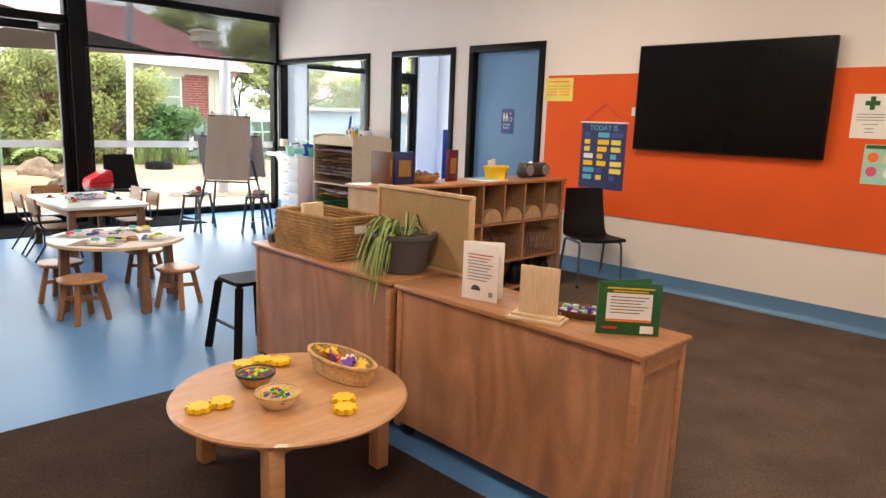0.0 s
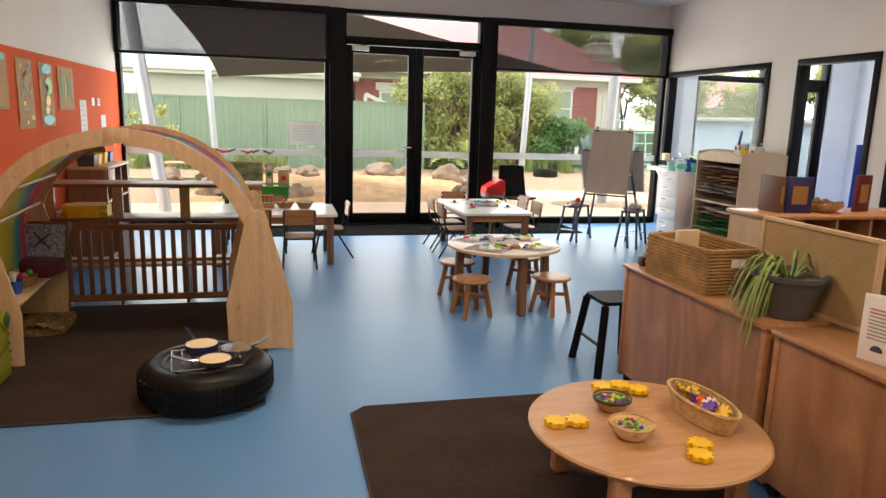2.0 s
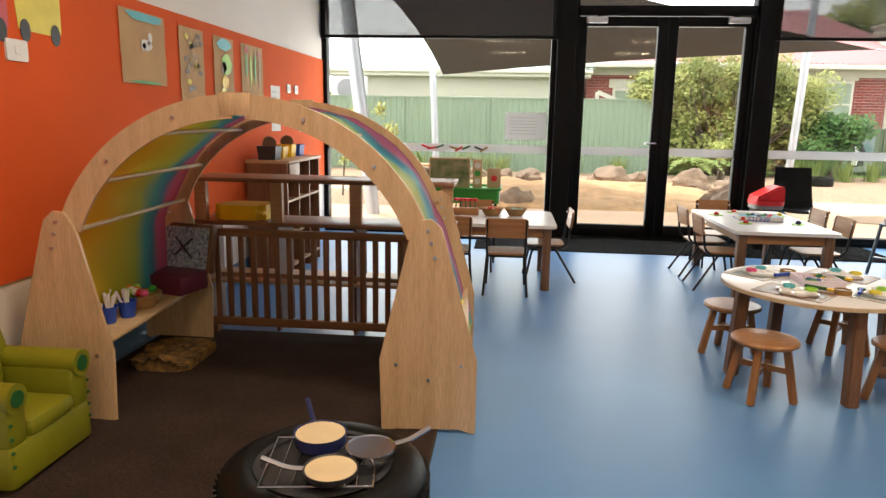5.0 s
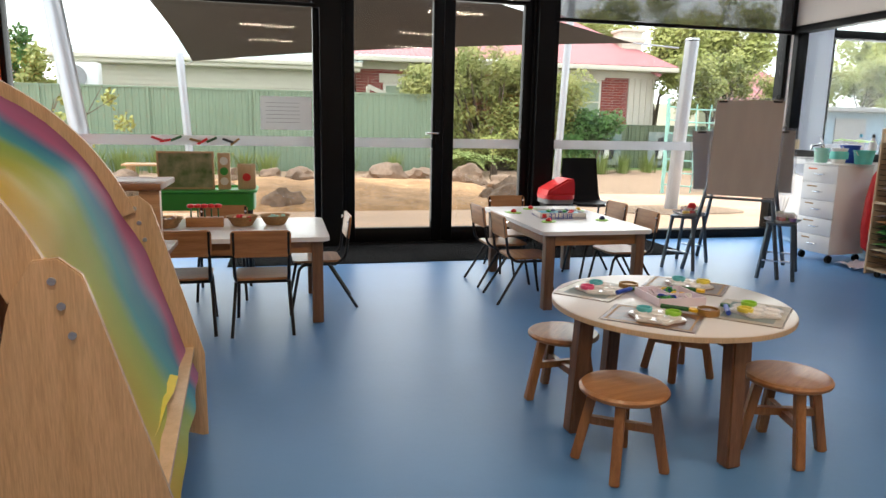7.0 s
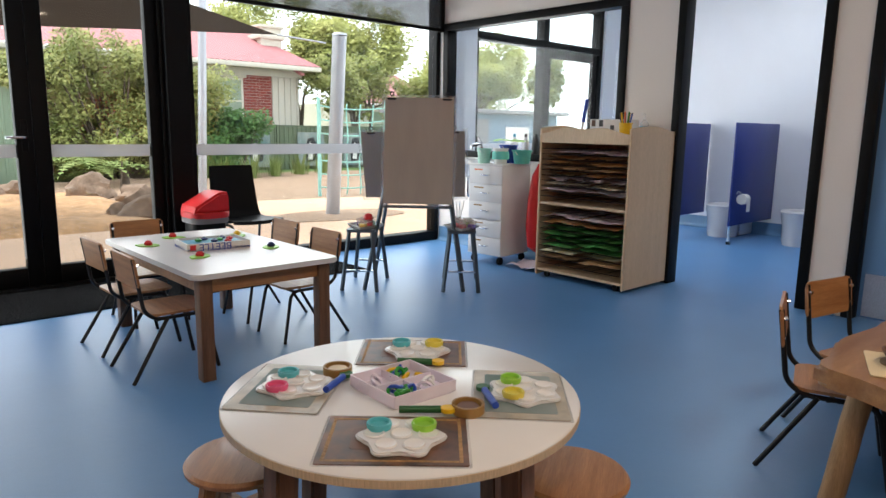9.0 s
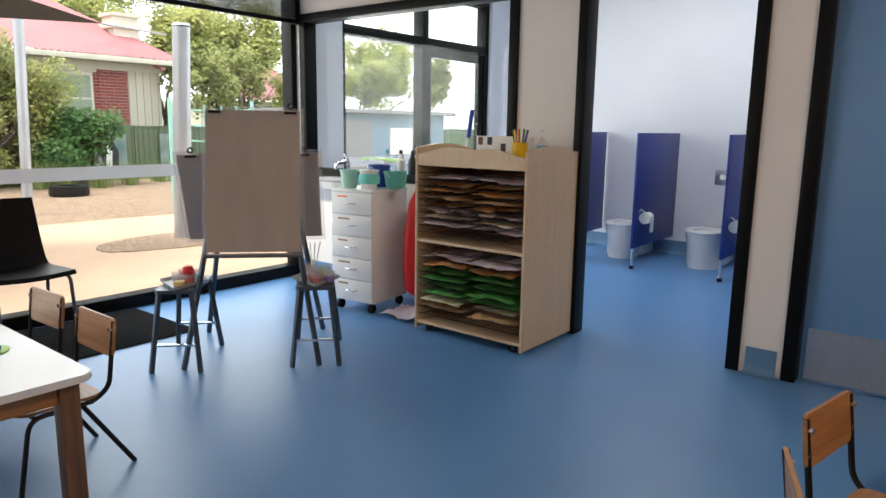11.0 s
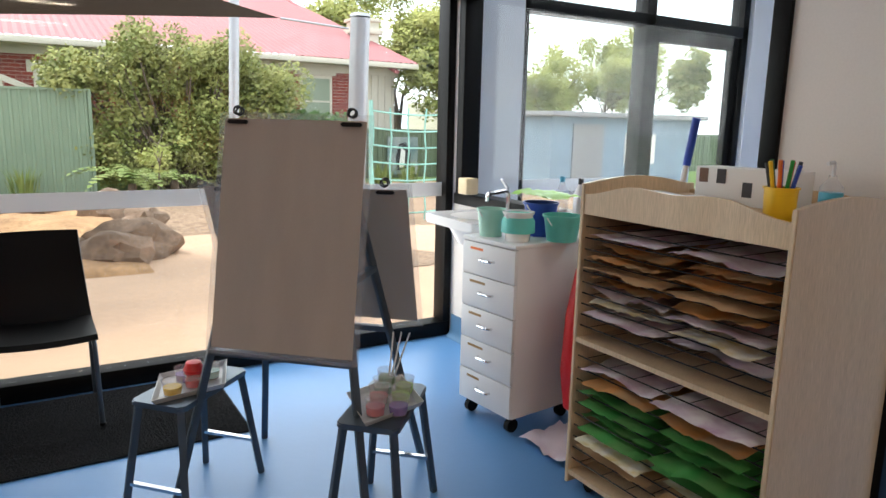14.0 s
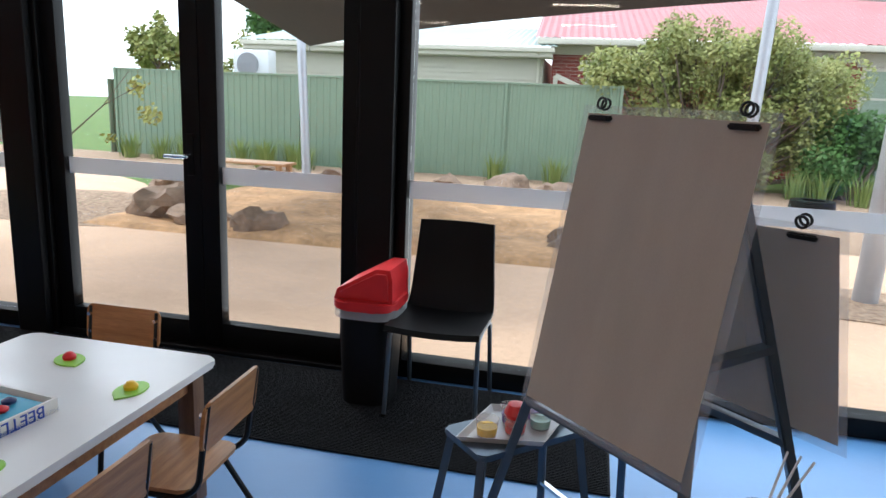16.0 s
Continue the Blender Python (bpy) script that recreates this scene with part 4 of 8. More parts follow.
def shade_sail(corners, name="shade_sail"):
    """A stretched cloth with edges that curve in between its corners."""
    a, b, c = (Vector(p) for p in corners)
    cen = (a + b + c) / 3
    n = 24
    bm = bmesh.new()
    vs = {}
    for i in range(n + 1):
        for j in range(n + 1 - i):
            u, v = i / n, j / n
            w = 1 - u - v
            p = a * w + b * u + c * v
            pull = 0.42 * (u * v * (1 - w) + v * w * (1 - u) + w * u * (1 - v))
            edge = 1 - min(u, v, w) * 3
            p = p.lerp(cen, pull * max(0, edge) * 0.9)
            vs[i, j] = bm.verts.new(p)
    for i in range(n):
        for j in range(n - i):
            bm.faces.new((vs[i, j], vs[i + 1, j], vs[i, j + 1]))
            if i + j < n - 1:
                bm.faces.new((vs[i + 1, j], vs[i + 1, j + 1], vs[i, j + 1]))
    s = thing(name, pose(0, 0, 0), "charcoal shade sail stretched over the yard", "shade sail")
    part("cloth", bm, "sail", s)
    for p in (a, b, c):
        q = p + (p - cen).normalized() * 0.7
        part("cable", rod(p, q, 0.012), "galv", s)
    return s


shade_sail(((-1.30, 18.3, 2.34), (5.65, 12.7, 2.42), (-2.2, 10.3, 3.75)))


# plants
def leaf_cloud(rnd, blobs, count, size, bm=None):
    """Small leaf pairs scattered through uneven clumps."""
    bm = bm or bmesh.new()
    tot = sum(r ** 2 for *_, r in blobs)
    for (x, y, z, r) in blobs:
        for _ in range(int(count * r * r / tot)):
            d = Vector((rnd.gauss(0, 1), rnd.gauss(0, 1), rnd.gauss(0, 1))).normalized()
            p = Vector((x, y, z)) + d * r * (rnd.random() ** 0.45)
            s = size * rnd.uniform(0.6, 1.4)
            ax = Vector((rnd.gauss(0, 1), rnd.gauss(0, 1), rnd.gauss(0, 0.6))).normalized()
            sd = ax.orthogonal().normalized() * s * 0.4
            a, b, c, e = p, p + ax * s * 0.5 + sd, p + ax * s, p + ax * s * 0.5 - sd
            bm.faces.new([bm.verts.new(q) for q in (a, b, c, e)])
    return bm


def limb(bm, p, d, length, r, depth, rnd, tips):
    q = p + d * length
    rod(p, q, r, r * 0.62, 7, bm)
    if depth <= 2:
        tips.append(q)
    if depth == 0:
        return
    for _ in range(rnd.choice((2, 3))):
        nd = (d + Vector((rnd.gauss(0, 0.45), rnd.gauss(0, 0.45), rnd.gauss(0.1, 0.3)))).normalized()
        limb(bm, q, nd, length * rnd.uniform(0.6, 0.85), r * 0.6, depth - 1, rnd, tips)


def tree(x, y, height, spread, leaves, size, mat, seed, label, trunk=0.12, depth=4, name="tree", first=0.24):
    rnd = random.Random(seed)
    t = thing(name, pose(x, y, G), label, "tree")
    bm, tips = bmesh.new(), []
    limb(bm, Vector((0, 0, 0)), Vector((rnd.uniform(-.1, .1), rnd.uniform(-.1, .1), 1)).normalized(), height * first, trunk, depth, rnd, tips)
    part("trunk", bm, "trunk", t, "grey bark trunk and limbs")
    top = max(p.z for p in tips)
    cl = [(p.x * spread, p.y * spread, p.z * height * 0.95 / top * rnd.uniform(0.62, 1.0), rnd.uniform(0.045, 0.10) * height) for p in tips]
    part("crown", leaf_cloud(rnd, cl, leaves, size * 0.85), mat, t, "loose leafy crown with gaps", False)
    return t


def shrub(x, y, clumps, leaves, size, mat, seed, label, name="shrub"):
    rnd = random.Random(seed)
    t = thing(name, pose(x, y, G), label, "shrub")
    bm = bmesh.new()
    for (cx, cy, cz, r) in clumps:
        rod((cx * 0.15, cy * 0.15, 0), (cx, cy, cz), 0.04, 0.015, 6, bm)
    part("stems", bm, "trunk", t)
    part("foliage", leaf_cloud(rnd, clumps, leaves, size), mat, t, "dense small leaves", False)
    return t


rr = random.Random(4)
big = [(rr.uniform(-2.3, 2.5), rr.uniform(-0.8, 0.8), rr.uniform(0.4, 3.2), rr.uniform(0.28, 0.58)) for _ in range(120)]
big = [(x, y, z * (1 - 0.05 * x * x), r) for x, y, z, r in big]
shrub(6.2, 21.6, big, 60000, 0.075, "foliage", 2, "large olive-green shrub in front of the brick house")
iv = [(rr.uniform(-0.6, 0.6), rr.uniform(-0.3, 0.3), rr.uniform(0.3, 1.5), rr.uniform(0.3, 0.45)) for _ in range(16)]
shrub(8.85, 20.9, iv, 9000, 0.09, "foliage_dark", 5, "dark green ivy mound against the fence", "ivy")
for i, (x, y, hh, sp, lv, sz, mt, lab) in enumerate((
        (13.5, 25.5, 6.2, 1.25, 15000, 0.13, "foliage_light", "tall airy tree in fresh spring leaf"), (17.5, 26.5, 6.5, 1.3, 15000, 0.14, "foliage_light", "tall airy tree in fresh spring leaf"),
        (21.5, 27.5, 5.2, 1.3, 9000, 0.14, "foliage_light", "thin spring tree showing its branches"), (27, 30, 6.0, 1.4, 8000, 0.2, "foliage", "leafy garden tree behind the fence"),
        (-10.5, 27, 4.2, 1.2, 6000, 0.17, "foliage", "round leafy tree beyond the side fence"), (-15, 45, 7.5, 1.3, 6000, 0.3, "foliage_dark", "dark tree far behind the houses"),
        (15.6, 30, 7.5, 1.5, 12000, 0.17, "foliage_light", "tall airy tree in fresh spring leaf"), (19.6, 31, 7.0, 1.5, 11000, 0.17, "foliage_light", "tall airy tree in fresh spring leaf"),
        (24.5, 28.5, 6.0, 1.5, 9000, 0.16, "foliage_light", "thin spring tree showing its branches"), (-8.2, 29, 4.0, 1.2, 5000, 0.16, "foliage", "leafy tree beyond the side fence"),
        (36, 38, 8, 1.4, 8000, 0.3, "foliage", "large tree in the distance"), (14.8, 23.9, 4.2, 1.2, 6000, 0.13, "foliage", "leafy tree by the fence"))):
    tree(x, y, hh, sp, lv, sz, mt, 20 + i, lab)
t = tree(-2.6, 13.6, 1.7, 1.1, 500, 0.07, "foliage_light", 77, "slim sapling with yellow-green leaves", 0.02, 2, "sapling", 0.5)
t = tree(5.2, 18.3, 1.5, 1.0, 400, 0.07, "foliage_light", 78, "slim sapling beside the fern", 0.018, 2, "sapling", 0.5)


def fern(x, y, size, seed, n=16):
    """Arching fronds with paired leaflets."""
    rnd = random.Random(seed)
    f = thing("tree_fern", pose(x, y, G), "bright green tree fern with arching fronds", "fern")
    part("trunk", rod((0, 0, 0), (0, 0, 0.35), 0.09, 0.07), "trunk", f)
    for k in range(n):
        a = k * math.tau / n + rnd.uniform(-0.2, 0.2)
        L = size * rnd.uniform(0.8, 1.1)
        rise = rnd.uniform(0.5, 1.0)
        bm = bmesh.new()
        prev = None
        for i in range(13):
            t = i / 12
            r = L * t
            p = Vector((math.cos(a) * r, math.sin(a) * r, 0.35 + L * (rise * t - (0.5 + rise * 0.4) * t * t)))
            if prev:
                side = Vector((-math.sin(a), math.cos(a), 0))
                wd = 0.17 * size * math.sin(math.pi * (0.12 + 0.86 * t))
                for s in (-1, 1):
                    q = prev + side * s * wd + Vector((math.cos(a), math.sin(a), -0.4)) * wd * 0.4
                    bm.faces.new([bm.verts.new(v) for v in (prev, prev.lerp(p, 0.75), q)])
            prev = p
        part("frond", bm, "reed", f, soft=False)


fern(4.9, 19.2, 1.25, 3)
fern(5.7, 19.6, 0.8, 4, 10)


def tufts(name, spots, h, n, label):
    rnd = random.Random(9)
    bm = bmesh.new()
    for (x, y) in spots:
        for _ in range(n):
            a = rnd.uniform(0, math.tau)
            r = rnd.uniform(0, 0.25)
            p = Vector((x + r * math.cos(a), y + r * math.sin(a), G))
            l = h * rnd.uniform(0.6, 1.1)
            lean = Vector((math.cos(a), math.sin(a), 0)) * l * rnd.uniform(0.1, 0.5)
            s = Vector((-math.sin(a), math.cos(a), 0)) * 0.012
            m = p + Vector((0, 0, l * 0.6)) + lean * 0.35
            t = p + Vector((0, 0, l)) + lean
            v = [bm.verts.new(q) for q in (p - s, p + s, m + s, m - s, t)]
            bm.faces.new(v[:4])
            bm.faces.new((v[3], v[2], v[4]))
    tagged(make(name, bm, "reed", False), label, "grass", kind="stuff")


tufts("grass_tufts", [(-5.6, 19.9), (-5.1, 20.1), (-3.6, 19.9), (-2.9, 19.6), (-2.4, 20.0), (-0.9, 19.6), (-0.4, 19.9), (0.1, 19.7), (2.0, 20.0), (3.2, 20.1), (-6.3, 19.8), (-3.2, 20.2), (8.2, 20.2), (8.8, 19.9), (9.6, 20.2), (7.8, 20.4), (10.6, 20.6), (11.4, 20.7), (-2.0, 19.7)], 0.62, 70, "strappy green grass tufts along the fence")

# yard furniture
b = thing("timber_bench", pose(-2.4, 16.4, G), "orange-brown slatted timber bench in the yard", "bench")
for i in range(5):
    part("slat", box(0, 1.5, i * 0.1, i * 0.1 + 0.085, 0.42, 0.46, 0.006), "beech", b)
for x in (0.08, 1.34):
    for y in (0.02, 0.4):
        part("leg", box(x, x + 0.08, y, y + 0.08, 0, 0.42), "beech", b)
net = thing("climbing_net", pose(7.75, 15.0, G), "mint rope climbing net on a frame", "climbing net")
for i in range(6):
    part("rope", tube([(i * 0.3, 0.03 * math.sin(k * 1.7 + i), 1.75 * k / 8) for k in range(9)], 0.014, 5), "net", net)
for k in range(7):
    part("rope", tube([(i * 0.15, 0.02 * math.sin(i + k), 0.2 + k * 0.25 - 0.05 * math.sin(math.pi * i / 10)) for i in range(11)], 0.014, 5), "net", net)
for x in (-0.03, 1.53):
    part("post", rod((x, 0, 0), (x, 0, 1.85), 0.03), "net", net)
ty = thing("garden_tyre", pose(7.6, 18.6, G + 0.03), "half-sunk black garden tyre", "tyre")
part("tread", lathe([(0.2, 0), (0.34, 0.0), (0.36, 0.06), (0.34, 0.2), (0.2, 0.2), (0.2, 0)], 24), "rubber", ty)
for i, (x, z) in enumerate(((10.0, 0.25), (11.9, 0.25), (13.6, 0.3))):
    mu = thing("mural_panel", pose(x, 22.9, G), "painted black and white bird mural panel on the fence", "mural", "mural panels")
    part("board", box(0, 0.95, 0, 0.03, 0.1, 1.15), "mural", mu)
    part("painted_body", plate([(0.3, 0.2), (0.7, 0.3), (0.72, 0.7), (0.55, 1.0), (0.35, 0.95), (0.25, 0.6)], 0.006, UPRIGHT_Y), "charcoal", mu)
    part("painted_breast", plate([(0.35, 0.3), (0.52, 0.3), (0.55, 0.75), (0.42, 0.85)], 0.011, UPRIGHT_Y), "paper", mu)

# ---- furniture ----
def round_stool(x, y, rz):
    s = thing("stool", pose(x, y, 0, 0, 0, rz), "small round oak stool with a worn seat", "stool", "stools round the table")
    part("seat", lathe([(0, 0.272), (0.14, 0.272), (0.152, 0.28), (0.154, 0.29), (0.146, 0.299), (0.12, 0.302), (0, 0.300)], 36), "oak", s)
    for k in range(4):
        a = radians(45 + 90 * k)
        part("leg", beam((0.10 * math.cos(a), 0.10 * math.sin(a), 0.272), (0.155 * math.cos(a), 0.155 * math.sin(a), 0), 0.034, 0.034, bevel=0.004), "oak_v", s)
    for a in (45, 135):
        c, sn = math.cos(radians(a)) * 0.122, math.sin(radians(a)) * 0.122
        part("stretcher", beam((c, sn, 0.14 + a / 9000), (-c, -sn, 0.14 + a / 9000), 0.024, 0.028), "oak_v", s)
    return s


for x, y, r in ((1.585, 5.040, 12), (2.235, 5.030, 30), (1.625, 5.660, 50), (2.30, 5.82, 5)):
    round_stool(x, y, r)

rt = thing("round_table", pose(1.935, 5.36, 0, 0, 0, 3), "round white-topped wooden activity table", "table")
part("tabletop", lathe([(0, 0.475), (0.447, 0.475), (0.459, 0.481), (0.459, 0.497), (0.452, 0.502), (0, 0.502)], 64), "white_lam", rt, "white laminate top with a timber edge")
part("edge_band", lathe([(0.455, 0.474), (0.4605, 0.476), (0.4605, 0.494), (0.455, 0.495), (0.455, 0.474)], 64), "ply_pale", rt)
for k in range(4):
    a = radians(-88 + 90 * k)
    part("leg", beam((0.375 * math.cos(a), 0.375 * math.sin(a), 0.475), (0.40 * math.cos(a), 0.40 * math.sin(a), 0), 0.06, 0.06, bevel=0.006), "dark_oak_v", rt)
for a in (2, 92):
    c, s_ = 0.36 * math.cos(radians(a)), 0.36 * math.sin(radians(a))
    part("apron", beam((c, s_, 0.44), (-c, -s_, 0.44), 0.06, 0.025), "dark_oak_v", rt)


def rect_table(x0, x1, y0, y1, h, label):
    t = thing("table", pose((x0 + x1) / 2, (y0 + y1) / 2, 0), label, "table", "rectangular tables")
    a, b = (x1 - x0) / 2, (y1 - y0) / 2
    part("tabletop", plate(rounded(-a, a, -b, b, 0.04), 0.026, Matrix.Translation((0, 0, h - 0.026)), 0.005), "white_lam", t, "white laminate top")
    for sx in (-1, 1):
        for sy in (-1, 1):
            part("leg", box(sx * (a - 0.07) - 0.032, sx * (a - 0.07) + 0.032, sy * (b - 0.07) - 0.032, sy * (b - 0.07) + 0.032, 0, h - 0.026, 0.005), "dark_oak_v", t)
    for sy in (-1, 1):
        part("apron", box(-a + 0.103, a - 0.103, sy * (b - 0.07) - 0.011, sy * (b - 0.07) + 0.011, h - 0.10, h - 0.027), "oak", t)
    for sx in (-1, 1):
        part("apron", box(sx * (a - 0.07) - 0.011, sx * (a - 0.07) + 0.011, -b + 0.103, b - 0.103, h - 0.10, h - 0.027), "oak", t)
    return t


rect_table(2.03, 2.80, 6.95, 8.25, 0.52, "rectangular white-topped wooden table set with a game")
rect_table(-0.52, 0.71, 6.92, 7.76, 0.52, "rectangular white-topped wooden table with baskets on it")


def school_chair(m):
    """A child's chair: bent black tube and plywood. It faces +y; origin under the middle of the seat."""
    c = thing("child_chair", m, "small plywood chair on a bent black steel tube frame", "chair", "children's chairs")
    part("seat", plate(rounded(-0.15, 0.15, -0.14, 0.16, 0.04), 0.012, Matrix.Translation((0, 0, 0.30)), 0.003), "oak", c, "plywood seat")
    bm = bmesh.new()
    bk = plate(rounded(-0.16, 0.16, -0.075, 0.075, 0.025, 6), 0.011, pose(0, -0.185, 0.515, 97, 0, 0), 0.003)
    for v in bk.verts:
        v.co.y -= 0.18 * (0.16 ** 2 - v.co.x ** 2) * 3
    part("backrest", bk, "oak", c, "curved plywood backrest")
    for s in (-1, 1):
        part("side_frame", tube(round_path([(s * 0.145, -0.20, 0.58), (s * 0.145, -0.165, 0.33), (s * 0.14, -0.11, 0.285), (s * 0.14, 0.12, 0.285), (s * 0.155, 0.175, 0.0)], 0.05), 0.0095), "steel_tube", c, "black steel tube")
        part("back_leg", tube([(s * 0.145, -0.06, 0.285), (s * 0.165, -0.235, 0.0)], 0.0095), "steel_tube", c)
        for z in (0.48, 0.55):
            part("bolt", rod((s * 0.145, -0.195 - (z - 0.5) * 0.1, z), (s * 0.145, -0.178, z), 0.008, seg=8), "chrome", c)
    part("cross_tube", tube([(-0.14, -0.1, 0.283), (0.14, -0.1, 0.283)], 0.009), "steel_tube", c)
    part("cross_tube", tube([(-0.14, 0.1, 0.283), (0.14, 0.1, 0.283)], 0.009), "steel_tube", c)
    bm.free()
    return c


chairs = [(2.05, 7.33, -90), (2.05, 7.83, -88), (2.82, 7.42, 90), (2.84, 7.92, 92), (2.28, 8.24, 180), (0.33, 6.97, 0), (-0.10, 7.01, 3), (0.66, 7.42, 92), (0.05, 7.72, 180), (3.48, 4.79, 199), (3.88, 4.80, 168)]
first = school_chair(pose(chairs[0][0], chairs[0][1], 0, 0, 0, chairs[0][2]))
for x, y, r in chairs[1:]:
    copy_thing(first, pose(x, y, 0.0, 0, 0, r))

# coffee table
ct = thing("coffee_table", pose(1.50, 2.31, 0.012), "low round beech coffee table on the rug", "table")
part("tabletop", lathe([(0, 0.345), (0.42, 0.345), (0.441, 0.352), (0.445, 0.362), (0.438, 0.370), (0, 0.372)], 64), "beech", ct)
for k, (lx, ly) in enumerate(((-0.18, 0.36), (0.33, -0.13), (-0.26, -0.30), (0.20, 0.34))):
    part("leg", box(lx - 0.03, lx + 0.03, ly - 0.03, ly + 0.03, 0, 0.345, 0.005), "beech", ct)
part("apron", beam((-0.18, 0.36, 0.32), (-0.26, -0.30, 0.32), 0.05, 0.022), "beech", ct)
part("apron", beam((0.33, -0.13, 0.32), (-0.26, -0.30, 0.32), 0.05, 0.022), "beech", ct)
part("apron", beam((0.33, -0.13, 0.32), (0.20, 0.34, 0.32), 0.05, 0.022), "beech", ct)


def cab_veneer():
    """Cathedral-grained reddish veneer: bands warped by slow noise."""
    m = material("reddish_veneer", (0.30, 0.14, 0.07), 0.4, scale=2.0, second=(0.42, 0.215, 0.115), stretch=(3, 3, 0.8), coat=0.25, grain=0.1, grain_scale=60)
    t = m.node_tree
    b = t.nodes["Principled BSDF"]
    src = b.inputs["Base Color"].links[0].from_socket
    co = t.nodes.new("ShaderNodeTexCoord")
    mp = t.nodes.new("ShaderNodeMapping")
    mp.inputs["Scale"].default_value = (1, 1, 0.28)
    nz = t.nodes.new("ShaderNodeTexNoise")
    nz.inputs["Scale"].default_value, nz.inputs["Detail"].default_value = 3.2, 1
    t.links.new(co.outputs["Object"], mp.inputs["Vector"])
    t.links.new(mp.outputs["Vector"], nz.inputs["Vector"])
    mul = t.nodes.new("ShaderNodeMath")
    mul.operation = 'MULTIPLY'
    mul.inputs[1].default_value = 46
    sn = t.nodes.new("ShaderNodeMath")
    sn.operation = 'SINE'
    t.links.new(nz.outputs["Fac"], mul.inputs[0])
    t.links.new(mul.outputs["Value"], sn.inputs[0])
    mr = t.nodes.new("ShaderNodeMapRange")
    mr.inputs["From Min"].default_value = -1
    mr.inputs["To Min"].default_value, mr.inputs["To Max"].default_value = 0.86, 1.08
    t.links.new(sn.outputs["Value"], mr.inputs["Value"])
    sc = t.nodes.new("ShaderNodeVectorMath")
    sc.operation = 'SCALE'
    t.links.new(src, sc.inputs[0])
    t.links.new(mr.outputs["Result"], sc.inputs["Scale"])
    t.links.new(sc.outputs["Vector"], b.inputs["Base Color"])
    return m


M["veneer"] = cab_veneer()


def low_cabinet(x0, x1, y0, y1, h, label, rz=0):
    c = thing("low_cabinet", pose(x0, y0, 0, 0, 0, rz), label, "cabinet", "low storage cabinets")
    w, l = x1 - x0, y1 - y0
    part("back_panel", box(0.02, 0.034, 0.03, l - 0.03, 0.07, h - 0.03), "veneer", c, "reddish grained veneer back")
    for y in (0.012, l - 0.042):
        part("end_frame", box(0.014, 0.05, y, y + 0.03, 0.05, h - 0.022, 0.003), "cab_top", c)
        part("end_frame", box(w - 0.05, w - 0.014, y, y + 0.03, 0.05, h - 0.022, 0.003), "cab_top", c)
        part("end_panel", box(0.05, w - 0.05, y + 0.009, y + 0.021, 0.07, h - 0.08), "veneer", c)
        part("end_rail", box(0.05, w - 0.05, y, y + 0.03, h - 0.08, h - 0.022), "cab_top", c)
    part("top", box(0, w, 0, l, h - 0.022, h, 0.006), "cab_top", c, "lipped timber top")
    part("shelf", box(0.036, w - 0.02, 0.044, l - 0.044, 0.07, 0.09), "shelf_pale", c)
    part("shelf", box(0.036, w - 0.02, 0.044, l - 0.044, 0.36, 0.38), "shelf_pale", c)
    for x in (0.06, w - 0.06):
        for y in (0.06, l - 0.06):
            part("caster", rod((x - 0.012, y, 0.032), (x + 0.012, y, 0.032), 0.03), "black_plastic", c, "small black caster")
            part("caster_stem", rod((x, y, 0.03), (x, y, 0.07), 0.01), "chrome", c)
    return c


low_cabinet(2.065, 2.415, 1.175, 2.385, 0.71, "low reddish timber storage cabinet on casters, seen from behind")
low_cabinet(2.065, 2.415, 2.41, 3.62, 0.712, "low reddish timber storage cabinet on casters behind the basket")
cb = thing("cork_board", pose(2.385, 2.23, 0.712, 0, 0, 0), "framed cork display board standing on the cabinet", "board")
part("cork", box(0.008, 0.018, 0.015, 0.655, 0.015, 0.365), "cork", cb)
for y0, y1, z0, z1 in ((0, 0.67, 0, 0.018), (0, 0.67, 0.362, 0.38), (0, 0.018, 0.018, 0.362), (0.652, 0.67, 0.018, 0.362)):
    part("frame_strip", box(0, 0.024, y0, y1, z0, z1, 0.002), "ply", cb)


